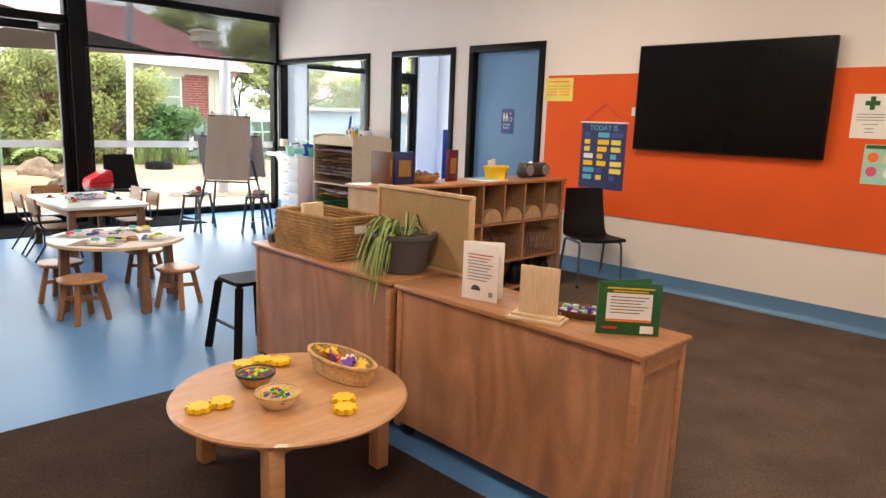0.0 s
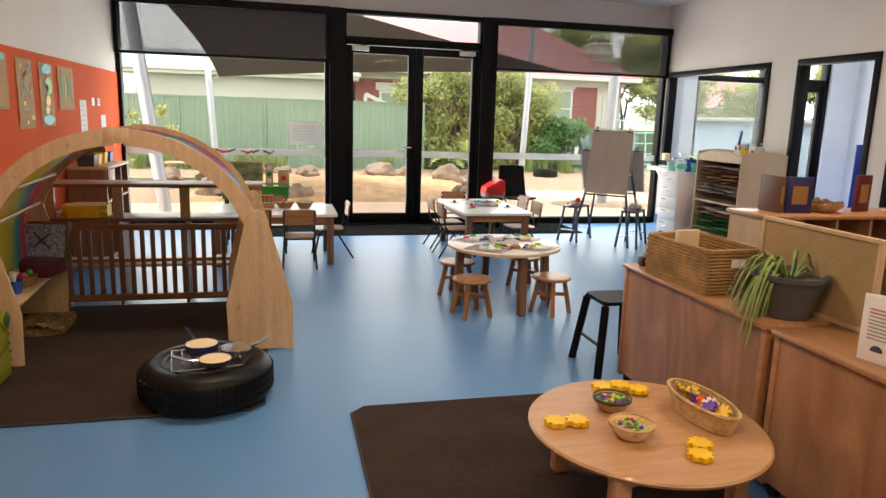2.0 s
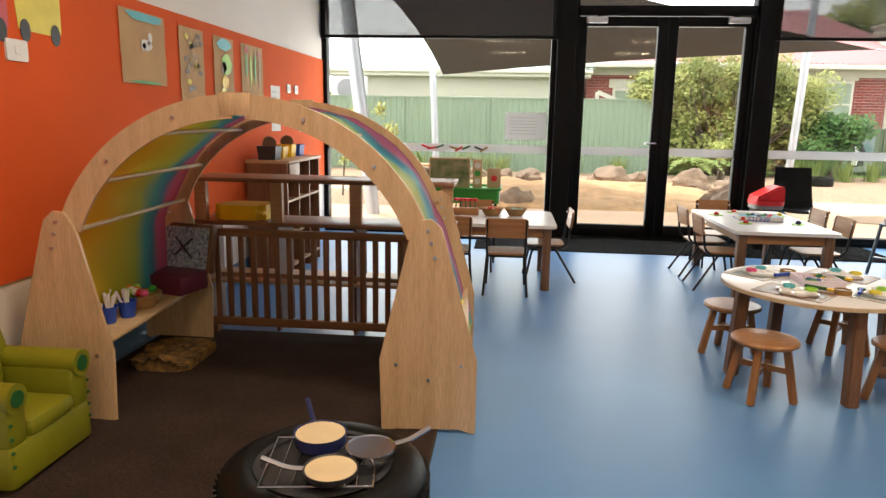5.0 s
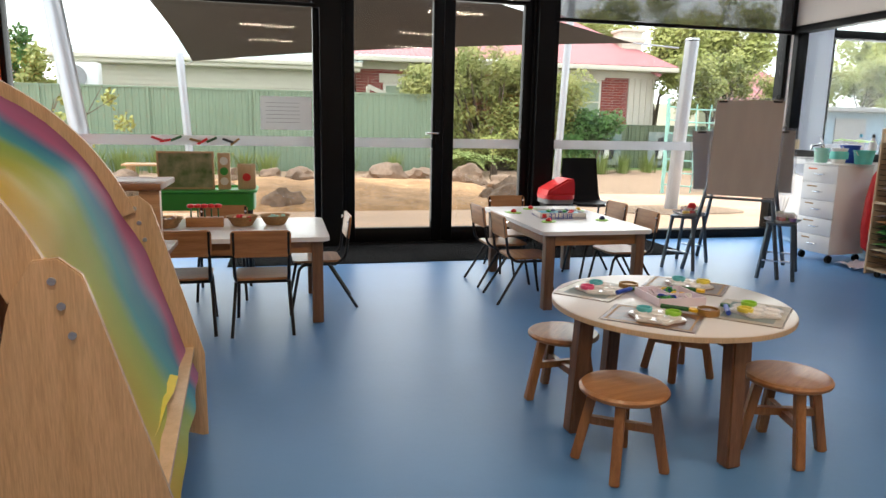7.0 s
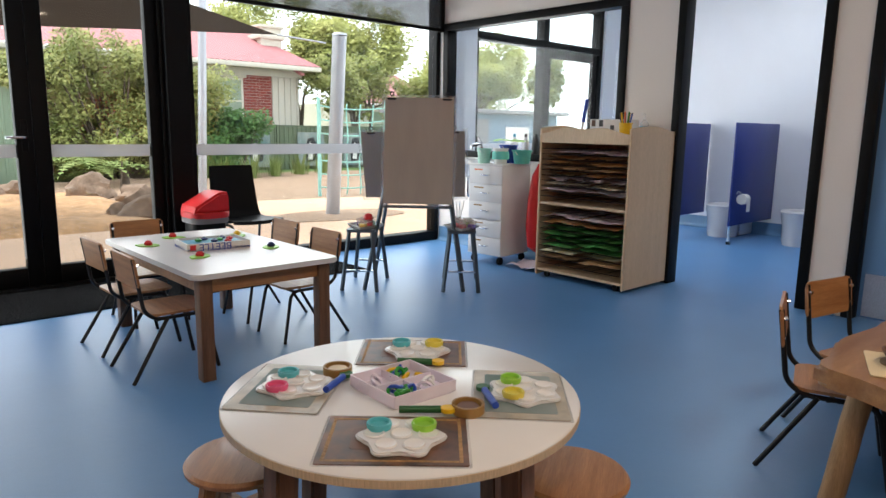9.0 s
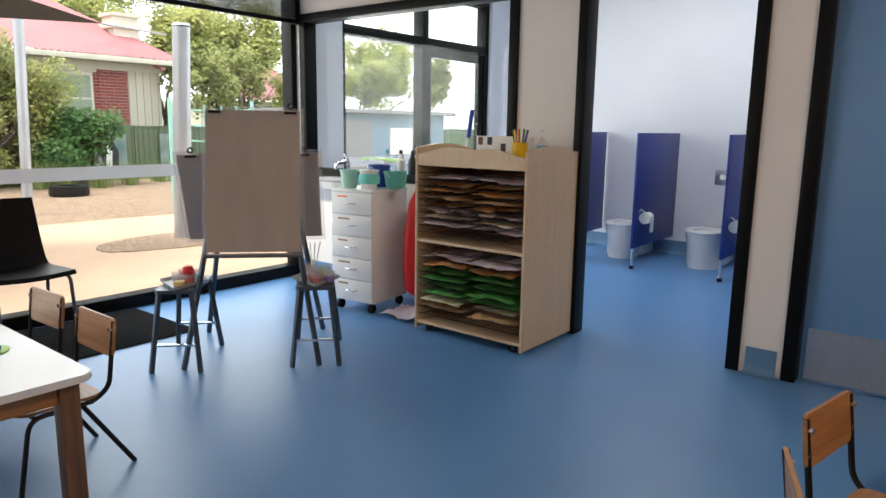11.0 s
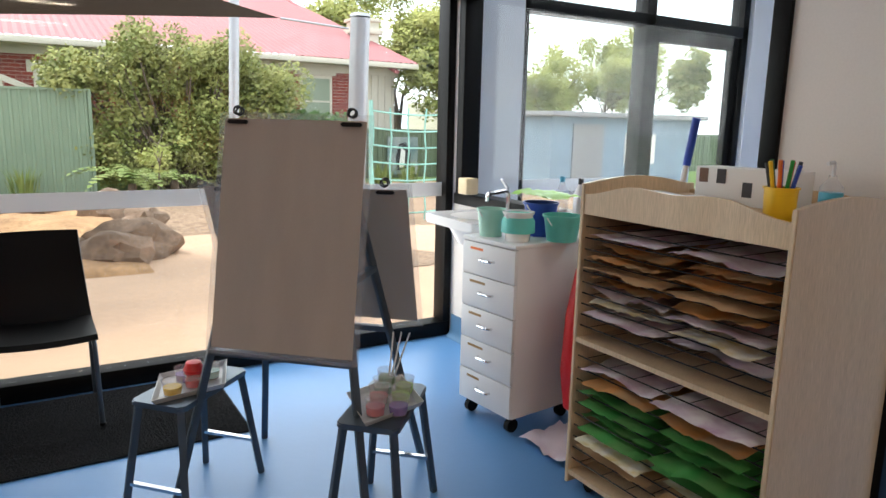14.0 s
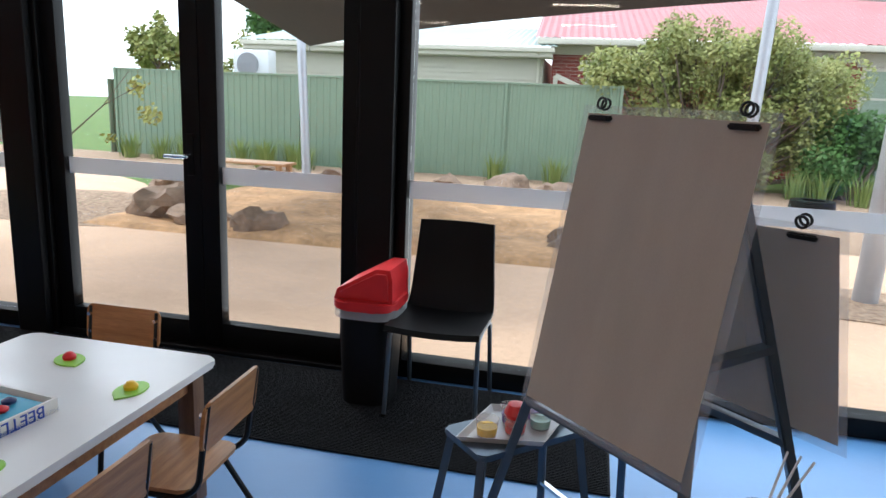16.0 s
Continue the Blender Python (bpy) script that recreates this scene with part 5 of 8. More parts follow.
def bookcase(x0, x1, y0, y1, h):
    b = thing("bookcase", pose(x0, y0, 0), "reddish timber open bookcase with toy compartments", "bookcase")
    w, d = x1 - x0, y1 - y0
    part("top", box(-0.02, w + 0.02, -0.02, d + 0.02, h - 0.025, h, 0.006), "cab_top", b)
    for x in (0, w - 0.025):
        part("side", box(x, x + 0.025, 0, d, 0, h - 0.025), "ply", b)
    part("frame_stile", box(0.0, 0.04, -0.012, 0.0, 0, h - 0.025), "cab_top", b)
    part("frame_stile", box(w - 0.04, w, -0.012, 0.0, 0, h - 0.025), "cab_top", b)
    part("back", box(0.025, w - 0.025, d - 0.012, d, 0.05, h - 0.025), "shelf_pale", b)
    for z in (0.06, 0.30, 0.62):
        part("shelf", box(0.025, w - 0.025, 0, d - 0.012, z, z + 0.02), "cab_top", b)
    for i in range(1, 8):
        x = w * i / 8
        part("divider", box(x - 0.009, x + 0.009, 0.005, d - 0.012, 0.64, h - 0.025), "shelf_pale", b)
    for i in range(1, 4):
        x = w * i / 4
        part("divider", box(x - 0.01, x + 0.01, 0.005, d - 0.012, 0.32, 0.62), "shelf_pale", b)
    for i in range(4, 8):
        x = w * (i + 0.5) / 8
        pts = [(x + 0.11 * math.cos(radians(a)), 0.642 + 0.11 * math.sin(radians(a))) for a in range(0, 181, 15)]
        tr = thing("wooden_arch_block", pose(x0, y0 + 0.06, 0), "pale wooden half-round toy block on the shelf", "toy block", "toy blocks on the shelf")
        part("block", plate(pts, 0.05, UPRIGHT_Y, 0.003), "ply", tr)
    return b


bookcase(3.05, 5.12, 3.68, 4.04, 0.97)
for i in range(5):
    x = 4.05 + i * 0.22
    br = thing("wire_rack", pose(x, 3.72, 0.32), "small white wire rack of toys on the shelf", "rack", "wire racks")
    for k in range(5):
        part("wire", tube(round_path([(k * 0.04, 0, 0), (k * 0.04, 0, 0.2), (k * 0.04, 0.2, 0.2), (k * 0.04, 0.2, 0)], 0.03), 0.003, 6), "chrome", br)
    part("wire", tube([(0, 0, 0.1), (0.16, 0, 0.1)], 0.003, 6), "chrome", br)
    part("wire", tube([(0, 0, 0.2), (0.16, 0, 0.2)], 0.003, 6), "chrome", br)
for i in range(6):
    x = 4.02 + i * 0.2
    bt = thing("dark_toy_figure", pose(x, 3.78, 0.08), "black plastic toy stacked on the bottom shelf", "toy", "black toys")
    part("body", lathe([(0.06, 0), (0.07, 0.05), (0.05, 0.12), (0.03, 0.15), (0.04, 0.18), (0.0, 0.2)], 14), "black_plastic", bt)


def adult_chair(x, y, rz, label):
    c = thing("stacking_chair", pose(x, y, 0, 0, 0, rz), label, "chair", "black stacking chairs")
    bm = bmesh.new()
    prof = [(0.22, 0.425), (0.21, 0.44), (0.1, 0.435), (-0.1, 0.425), (-0.17, 0.432), (-0.205, 0.47), (-0.222, 0.55), (-0.24, 0.70), (-0.262, 0.855)]
    rows = []
    for y_, z_ in prof:
        t = min(1, max(0, (z_ - 0.43) / 0.4))
        w = 0.215 - 0.03 * t
        rows.append([(w * (i / 4 - 1), y_ - 0.03 * (1 - (i / 4 - 1) ** 2) * (1 if z_ > 0.5 else 0), z_ - 0.012 * (1 - (i / 4 - 1) ** 2) * (1 if z_ < 0.46 else 0)) for i in range(9)])
    vs = [[bm.verts.new(p) for p in r] for r in rows]
    for a, b in zip(vs, vs[1:]):
        for i in range(8):
            bm.faces.new((a[i], a[i + 1], b[i + 1], b[i]))
    bmesh.ops.recalc_face_normals(bm, faces=bm.faces)
    bmesh.ops.solidify(bm, geom=bm.faces[:], thickness=0.012)
    part("shell", bm, "black_plastic", c, "moulded black plastic seat and back")
    for s in (-1, 1):
        part("front_leg", tube(round_path([(s * 0.19, -0.1, 0.405), (s * 0.2, 0.17, 0.405), (s * 0.21, 0.2, 0.0)], 0.04), 0.011), "grey_tube", c, "grey steel leg")
        part("back_leg", tube(round_path([(s * 0.19, 0.1, 0.405), (s * 0.2, -0.16, 0.405), (s * 0.21, -0.24, 0.0)], 0.04), 0.011), "grey_tube", c)
        part("foot", rod((s * 0.21, 0.2, 0), (s * 0.21, 0.199, 0.025), 0.014), "black_plastic", c)
    part("cross_tube", tube([(-0.19, -0.08, 0.405), (0.19, -0.08, 0.405)], 0.01), "grey_tube", c)
    return c


adult_chair(3.385, 9.185, 180, "black plastic stacking chair standing before the window")
adult_chair(5.45, 3.55, 148, "black plastic stacking chair beside the bookcase")

# swing-lid bin
bn = thing("swing_bin", pose(3.04, 9.19, 0.01), "black rubbish bin with a red swing lid and plastic liner", "bin")
part("body", plate(rounded(-0.135, 0.135, -0.15, 0.15, 0.09, 6), 0.47), "black_plastic", bn)
for v in bn.children[0].data.vertices:
    if v.co.z < 0.1:
        v.co.x *= 0.86
        v.co.y *= 0.86
part("liner", plate(rounded(-0.148, 0.148, -0.167, 0.167, 0.09, 6), 0.055, Matrix.Translation((0, 0, 0.43))), "bag", bn, "clear plastic liner folded over the rim")
part("lid_rim", plate(rounded(-0.152, 0.152, -0.175, 0.175, 0.09, 6), 0.045, Matrix.Translation((0, 0, 0.47)), 0.008), "red", bn, "red lid")
part("lid", plate([(-0.14, 0.512), (0.14, 0.512), (0.137, 0.62), (0.125, 0.665), (0.06, 0.665), (-0.125, 0.56)], 0.30, Matrix.Translation((0, 0.15, 0)) @ UPRIGHT_Y, 0.018), "red", bn, "peaked red swing lid")

# easel, double-sided
ez = thing("easel", pose(0, 0, 0), "grey steel double-sided painting easel with clipped board sheets", "easel")
FEET = [Vector((3.73, 8.03, 0)), Vector((4.262, 7.53, 0)), Vector((4.74, 8.04, 0)), Vector((4.21, 8.54, 0))]
TOPS = [Vector((4.10, 8.05, 1.40)), Vector((4.28, 7.88, 1.40)), Vector((4.305, 7.905, 1.40)), Vector((4.125, 8.075, 1.40))]
for f, t in zip(FEET, TOPS):
    part("leg", beam(f, t, 0.026, 0.026, bevel=0.004), "grey_tube", ez)
for a, b, h0 in ((0, 1, 0.437), (2, 3, 0.44), (1, 2, 0.62), (3, 0, 0.62)):
    part("ledge" if h0 < 0.5 else "side_brace", beam(FEET[a].lerp(TOPS[a], h0), FEET[b].lerp(TOPS[b], h0), 0.03, 0.02), "grey_tube", ez)


def easel_board(bl, br, tl, tr, mat, label):
    """A sheet clipped to a clear board, between four corners."""
    bl, br, tl, tr = (Vector(p) for p in (bl, br, tl, tr))
    n = (br - bl).cross(tl - bl).normalized()

    def slab(off, th, grow, m, nm, lb=""):
        bm = bmesh.new()
        u, v = (br - bl).normalized() * grow, (tl - bl).normalized() * grow
        c = [bl - u - v, br + u - v, tr + u + v, tl - u + v]
        lo = [bm.verts.new(p + n * off) for p in c]
        hi = [bm.verts.new(p + n * (off + th)) for p in c]
        bm.faces.new(lo[::-1]), bm.faces.new(hi)
        for i in range(4):
            bm.faces.new((lo[i], lo[(i + 1) % 4], hi[(i + 1) % 4], hi[i]))
        return part(nm, bm, m, ez, lb, False)

    slab(-0.004, 0.003, 0.022, "clear", "acrylic_board", "clear acrylic painting board")
    slab(0.0, 0.002, 0, mat, "sheet", label)
    for t in (0.10, 0.90):
        p = tl.lerp(tr, t)
        v = (tl - bl).normalized()
        u = (tr - tl).normalized()
        clip = part("bulldog_clip", beam(p - u * 0.035 + n * 0.006 - v * 0.012, p + u * 0.035 + n * 0.006 - v * 0.012, 0.03, 0.014, bevel=0.004), "steel_tube", ez, "black bulldog clip")
        for s in (-1, 1):
            part("clip_ring", tube([p + n * (0.006 + s * 0.008) + v * 0.025 + (u * math.cos(k) + v * math.sin(k)) * 0.014 for k in [j * math.tau / 12 for j in range(12)]], 0.0035, 6, closed=True), "steel_tube", clip)


# front and back sheets
easel_board((3.888, 8.012, 0.636), (4.258, 7.663, 0.636), (3.987, 8.113, 1.407), (4.357, 7.764, 1.405), "easel_paper", "buff sheet of paper")
easel_board((4.645, 7.925, 0.65), (4.085, 8.495, 0.63), (4.54, 7.83, 1.17), (3.96, 8.39, 1.15), "easel_paper", "grey-buff sheet of paper")


def metal_stool(x, y, rz, label):
    s = thing("metal_stool", pose(x, y, 0, 0, 0, rz), label, "stool", "metal paint stools")
    part("seat", plate(rounded(-0.20, 0.20, -0.105, 0.105, 0.02), 0.02, Matrix.Translation((0, 0, 0.43)), 0.005), "grey_tube", s)
    part("tray", lathe([(0, 0.452), (0.15, 0.452), (0.168, 0.47), (0.172, 0.47), (0.155, 0.45), (0, 0.4505)], 4, sx=1.28, sy=0.82), "silver_tray", s, "shallow metal paint tray")
    s.children[-1].matrix_basis = pose(0, 0, 0)
    for sx in (-1, 1):
        for sy in (-1, 1):
            part("leg", beam((sx * 0.18, sy * 0.085, 0.43), (sx * 0.235, sy * 0.13, 0), 0.024, 0.024, bevel=0.003), "grey_tube", s)
        part("rung", beam((sx * 0.214, -0.11, 0.15), (sx * 0.214, 0.11, 0.15), 0.018, 0.012), "chrome", s)
    return s


metal_stool(3.85, 8.18, 43, "grey metal stool holding a tray of paint pots")
metal_stool(4.395, 7.70, 47, "grey metal stool holding a tray of paint pots and brushes")


def paint_cup(x, y, z, r, h, paint):
    c = thing("paint_pot", pose(x, y, z), "translucent plastic paint pot with %s paint" % paint.replace("_", " "), "paint pot", "paint pots")
    part("pot", lathe([(r * 0.8, 0), (r, h), (r * 1.06, h), (r * 0.95, h), (r * 0.78, 0.004), (0, 0.004)], 18), "cup", c)
    part("paint", lathe([(0, 0.005), (r * 0.8, 0.005), (r * 0.88, h * 0.55), (0, h * 0.55)], 16), paint, c)


for x, y, p in ((4.320, 7.615, "rose"), (4.390, 7.585, "purple"), (4.370, 7.695, "rose"), (4.440, 7.665, "lime_green"), (4.420, 7.765, "mint"), (4.490, 7.735, "lime_green"), (4.470, 7.835, "green")):
    paint_cup(x, y, 0.453, 0.036, 0.06, p)
for x, y, p in ((3.770, 8.100, "yellow"), (3.850, 8.140, "red"), (3.830, 8.210, "purple"), (3.920, 8.200, "mint"), (3.900, 8.260, "purple")):
    paint_cup(x, y, 0.453, 0.036, 0.055, p)
sp = tagged(make("sponge_ball", lathe([(0, 0), (0.025, 0.008), (0.036, 0.035), (0.025, 0.062), (0, 0.07)], 16), "red"), "red round dabbing sponge in a paint pot", "sponge")
sp.matrix_basis = pose(3.850, 8.140, 0.485)
for i, (a, b) in enumerate(((0.10, 0.14), (0.16, 0.12), (0.13, 0.18))):
    bsh = thing("paint_brush", pose(4.47 + i * 0.008, 7.82, 0.47, -28 + i * 6, 22 + i * 5, 0), "thin wooden paint brush standing in a pot", "brush", "paint brushes")
    part("handle", rod((0, 0, 0.02), (0, 0, 0.19), 0.004, 0.003, 8), "white_paint", bsh)
    part("bristle", rod((0, 0, 0), (0, 0, 0.02), 0.005, 0.004, 8), "charcoal", bsh)

# drawer unit
dw = thing("drawer_unit", pose(5.14, 8.385, 0, 0, 0, -84), "white five-drawer mobile unit on casters", "drawers")
DW, DD = 0.37, 0.42
part("body", box(0.004, DW - 0.004, 0.018, DD, 0.08, 0.87), "white_paint", dw)
part("top", box(0, DW, 0, DD + 0.005, 0.87, 0.89, 0.003), "white_paint", dw)
for i in range(5):
    z = 0.085 + i * 0.157
    dr = part("drawer_front", box(0.003, DW - 0.003, 0.0, 0.017, z, z + 0.153, 0.003), "white_paint", dw)
    part("handle", tube(round_path([(DW / 2 - 0.045, 0.002, z + 0.08), (DW / 2 - 0.04, -0.022, z + 0.08), (DW / 2 + 0.04, -0.022, z + 0.08), (DW / 2 + 0.045, 0.002, z + 0.08)], 0.012), 0.006), "chrome", dr, "silver bow handle")
    part("label_strip", box(0.06, 0.15 + 0.02 * (i % 2), -0.001, 0.0005, z + 0.118, z + 0.13), "orange_toy" if i > 3 else "gold", dr, "faded tape label")
for x in (0.04, DW - 0.04):
    for y in (0.05, DD - 0.04):
        part("caster", rod((x - 0.014, y, 0.035), (x + 0.014, y, 0.035), 0.033), "black_plastic", dw)
        part("caster_stem", rod((x, y, 0.03), (x, y, 0.08), 0.012), "charcoal", dw)

# drying rack
rk = thing("drying_rack", pose(5.132, 6.745, 0), "birch plywood art drying rack full of paintings", "rack")
RW, RD, RH = 0.835, 0.60, 1.21
side = [(0, 0.02), (RD, 0.02), (RD, RH - 0.02)] + [(RD - RD * t, RH - 0.03 + 0.035 * math.sin(math.pi * t) + 0.02 * t) for t in [k / 10 for k in range(1, 11)]]
for y in (0, RW - 0.018):
    part("side_panel", plate(side, 0.018, Matrix(((1, 0, 0, 0), (0, 0, 1, y), (0, 1, 0, 0), (0, 0, 0, 1))), 0.003), "ply_pale", rk)
part("back", box(RD - 0.01, RD, 0.018, RW - 0.018, 0.06, RH - 0.05), "ply", rk)
for z in (0.055, 0.60, 1.09):
    part("shelf", box(0.004, RD - 0.01, 0.018, RW - 0.018, z, z + 0.018), "ply_pale", rk)
gal = [(0.018, 1.108), (RW - 0.018, 1.108)] + [(RW - 0.018 - (RW - 0.036) * t, 1.175 + 0.035 * math.sin(math.pi * t) ** 2 - 0.012 * math.cos(4 * math.pi * t)) for t in [k / 16 for k in range(17)]]
part("gallery", plate(gal, 0.014, Matrix(((0, 0, 1, 0.004), (1, 0, 0, 0), (0, 1, 0, 0), (0, 0, 0, 1)))), "ply_pale", rk)
part("gallery", plate(gal, 0.014, Matrix(((0, 0, 1, RD - 0.026), (1, 0, 0, 0), (0, 1, 0, 0), (0, 0, 0, 1)))), "ply", rk)
part("top_board", box(0.02, RD - 0.03, 0.018, RW - 0.018, 1.14, 1.152), "ply", rk)
for x in (0.05, RD - 0.06):
    for y in (0.09, RW - 0.09):
        part("caster", rod((x - 0.01, y, 0.025), (x + 0.01, y, 0.025), 0.024), "black_plastic", rk)
rng = random.Random(12)
levels = [0.12 + i * 0.047 for i in range(10)] + [0.665 + i * 0.042 for i in range(10)]
for i, z in enumerate(levels):
    ws = part("wire_shelf", tube([(0.02, 0.018, z), (0.02, RW - 0.018, z)], 0.0028, 6), "steel_tube", rk)
    bm = bmesh.new()
    for k in range(7):
        y = 0.06 + k * (RW - 0.12) / 6
        tube([(0.015, y, z), (RD - 0.02, y, z)], 0.0016, 5, bm)
    tagged(part("shelf_wire", bm, "steel_tube", rk), kind="stuff")


def crinkled(w, d, seed, amp=0.012, n=10):
    bm = bmesh.new()
    o = Vector((seed * 3.7, seed * 1.3, 0))
    vs = [[bm.verts.new((d * i / n, w * (j / n - 0.5), amp * noise.noise(Vector((d * i / n * 7, w * j / n * 7, 0)) + o) + 0.5 * amp * noise.noise(Vector((i * 0.9, j * 0.9, 3)) + o))) for j in range(n + 1)] for i in range(n + 1)]
    for i in range(n):
        for j in range(n):
            bm.faces.new((vs[i][j], vs[i + 1][j], vs[i + 1][j + 1], vs[i][j + 1]))
    return bm


M["ochre_paint"] = material("ochre_painted_paper", (0.60, 0.22, 0.03), 0.8, second=(0.42, 0.28, 0.14), scale=7)
M["green_paint"] = material("green_painted_paper", (0.02, 0.26, 0.04), 0.8, second=(0.10, 0.26, 0.07), scale=8)
M["mixed_paint"] = material("splashed_painted_paper", (0.82, 0.80, 0.78), 0.8, second=(0.52, 0.34, 0.46), scale=9)
M["blot_paint"] = material("blotted_white_paper", (0.80, 0.78, 0.74), 0.8, second=(0.66, 0.50, 0.18), scale=14)
SHEETS = dict(zip((1, 2, 3, 4, 5, 6, 7, 8, 11, 12, 13, 14, 15, 16, 17, 18), ("kraft", "blot_paint", "green_paint", "green_paint", "green_paint", "green_paint", "ochre_paint", "mixed_paint",
                   "mixed_paint", "blot_paint", "mixed_paint", "ochre_paint", "kraft", "ochre_paint", "ochre_paint", "mixed_paint")))
for i, z in enumerate(levels):
    if i in (0, 9, 10, 19):
        continue
    mt = SHEETS[i]
    for s in range(2):
        pp = tagged(make("painting", crinkled(rng.uniform(0.29, 0.37), rng.uniform(0.46, 0.53), i * 2 + s, rng.uniform(0.014, 0.03), 14), mt), "crinkled child's painting drying on the rack", "painting", "paintings on the rack")
        pp.matrix_basis = pose(5.132 + rng.uniform(-0.035, 0.03), 6.745 + 0.228 + s * 0.375 + rng.uniform(-0.005, 0.005), z + 0.016 + s * 0.004, 0, rng.uniform(-1.5, 1.0), rng.uniform(-2.0, 2.0))

# wall basin
sk = thing("wall_basin", pose(XR, 8.78, 0.86), "white ceramic wall basin with a chrome mixer tap", "basin")
bm = plate(rounded(-0.46, 0.0, -0.27, 0.27, 0.05), 0.05, None, 0.006)
part("rim", bm, "ceramic", sk)
part("bowl", lathe([(0.06, -0.13), (0.15, -0.10), (0.2, -0.02), (0.2, 0.0)], 24, sx=0.9, at=(-0.23, 0, 0)), "ceramic", sk)
part("hollow", lathe([(0.0, 0.042), (0.1, 0.044), (0.17, 0.0512), (0.175, 0.0515)], 24, sx=0.9, at=(-0.25, 0, 0)), "white_lam", sk)
part("trap", tube(round_path([(-0.23, 0, -0.13), (-0.23, 0, -0.32), (-0.12, 0, -0.32), (-0.12, 0, -0.22), (0, 0, -0.22)], 0.04), 0.02), "chrome", sk, "chrome bottle trap")
tp = part("tap", tube(round_path([(-0.06, 0, 0.05), (-0.06, 0, 0.19), (-0.2, 0, 0.17), (-0.2, 0, 0.13)], 0.04), 0.014), "chrome", sk, "chrome swan tap")
part("tap_lever", beam((-0.06, 0, 0.19), (-0.11, 0, 0.25), 0.02, 0.01), "chrome", tp)


# play arch
ar = thing("play_arch", pose(-0.74, 4.40, 0, 0, 0, 3.5), "plywood arched play frame with shelves on either side", "play arch")


def pier(sign):
    inner, outer = 0.57, 0.965
    pts = [(inner, 0), (inner + 0.02, 0.0), (inner + 0.06, 0.018), (outer - 0.07, 0.022), (outer - 0.02, 0.0), (outer, 0), (outer, 0.32), (0.825, 0.825), (0.81, 0.875), (0.77, 0.91), (0.725, 0.905), (0.69, 0.855), (0.675, 0.805), (inner - 0.01, 0.32)]
    return [(sign * x, z) for x, z in (pts if sign > 0 else pts[::-1])]


def arc_band(r0, r1, a0, a1, n=30, cz=0.575):
    p = [(r1 * math.cos(radians(a0 + (a1 - a0) * i / n)), cz + r1 * math.sin(radians(a0 + (a1 - a0) * i / n))) for i in range(n + 1)]
    q = [(r0 * math.cos(radians(a0 + (a1 - a0) * i / n)), cz + r0 * math.sin(radians(a0 + (a1 - a0) * i / n))) for i in range(n + 1)]
    return p + q[::-1]


AY = 1.12
for y in (0.0, AY):
    for sgn in (-1, 1):
        part("pier_panel", plate(pier(sgn), 0.018, Matrix.Translation((0, y, 0)) @ UPRIGHT_Y, 0.003), "ply", ar)
        for bx, bz in ((0.757, 0.865), (0.77, 0.815), (0.785, 0.755), (0.63, 0.30), (0.9, 0.30), (0.765, 0.235)):
            part("bolt", rod((sgn * bx, y - 0.022, bz), (sgn * bx, y - 0.016, bz), 0.008, seg=10), "kick", ar)
    off = 0.018 if y == 0 else -0.018
    part("arch_rib", plate(arc_band(0.715, 0.81, 20, 88), 0.018, Matrix.Translation((0, y + off, 0)) @ UPRIGHT_Y, 0.003), "ply", ar)
    part("arch_rib", plate(arc_band(0.715, 0.81, 92, 160), 0.018, Matrix.Translation((0, y + off, 0)) @ UPRIGHT_Y, 0.003), "ply", ar)
    part("joint_plate", box(-0.075, 0.055, y - 0.02 + off, y - 0.002 + off if y else y + 0.0, 1.303, 1.393, 0.003), "ply", ar)
    for a in (45, 70, 110, 135):
        part("bolt", rod((0.762 * math.cos(radians(a)), y - 0.024 + off, 0.575 + 0.762 * math.sin(radians(a))), (0.762 * math.cos(radians(a)), y - 0.017 + off, 0.575 + 0.762 * math.sin(radians(a))), 0.008, seg=10), "kick", ar)
for sgn in (-1, 1):
    part("shelf", box(*(sorted((sgn * 0.60, sgn * 0.93))), 0.0, AY - 0.02, 0.335, 0.353, 0.003), "ply", ar)
for a in (118, 142, 160, 60):
    part("dowel", rod((0.74 * math.cos(radians(a)), 0.01, 0.575 + 0.74 * math.sin(radians(a))), (0.74 * math.cos(radians(a)), AY - 0.03, 0.575 + 0.74 * math.sin(radians(a))), 0.011), "ply_pale", ar)
# silk draped over the arch
bm = bmesh.new()
n, k = 60, 24
path = [(-0.80, 0.36), (-0.81, 0.60), (-0.80, 0.75)] + [(0.775 * math.cos(radians(a)), 0.575 + 0.775 * math.sin(radians(a))) for a in range(160, 19, -7)] + [(0.80, 0.70), (0.86, 0.52), (0.90, 0.36), (0.945, 0.26)]
segs = [Vector((x, 0, z)) for x, z in path]
rows = []
for i in range(n + 1):
    f = i / n * (len(segs) - 1)
    j = min(int(f), len(segs) - 2)
    p = segs[j].lerp(segs[j + 1], f - j)
    row = []
    for q in range(k + 1):
        y = 0.025 + (AY - 0.08) * q / k
        sag = -0.05 * math.sin(math.pi * q / k) * (0.5 + 0.5 * math.sin(f * 1.1)) + 0.012 * noise.noise((f * 0.8, y * 6, 0))
        rad = Vector((p.x, 0, p.z - 0.4)).normalized()
        row.append(bm.verts.new((p.x + rad.x * sag, y, p.z + rad.z * sag)))
    rows.append(row)
for a, b in zip(rows, rows[1:]):
    for q in range(k):
        bm.faces.new((a[q], a[q + 1], b[q + 1], b[q]))
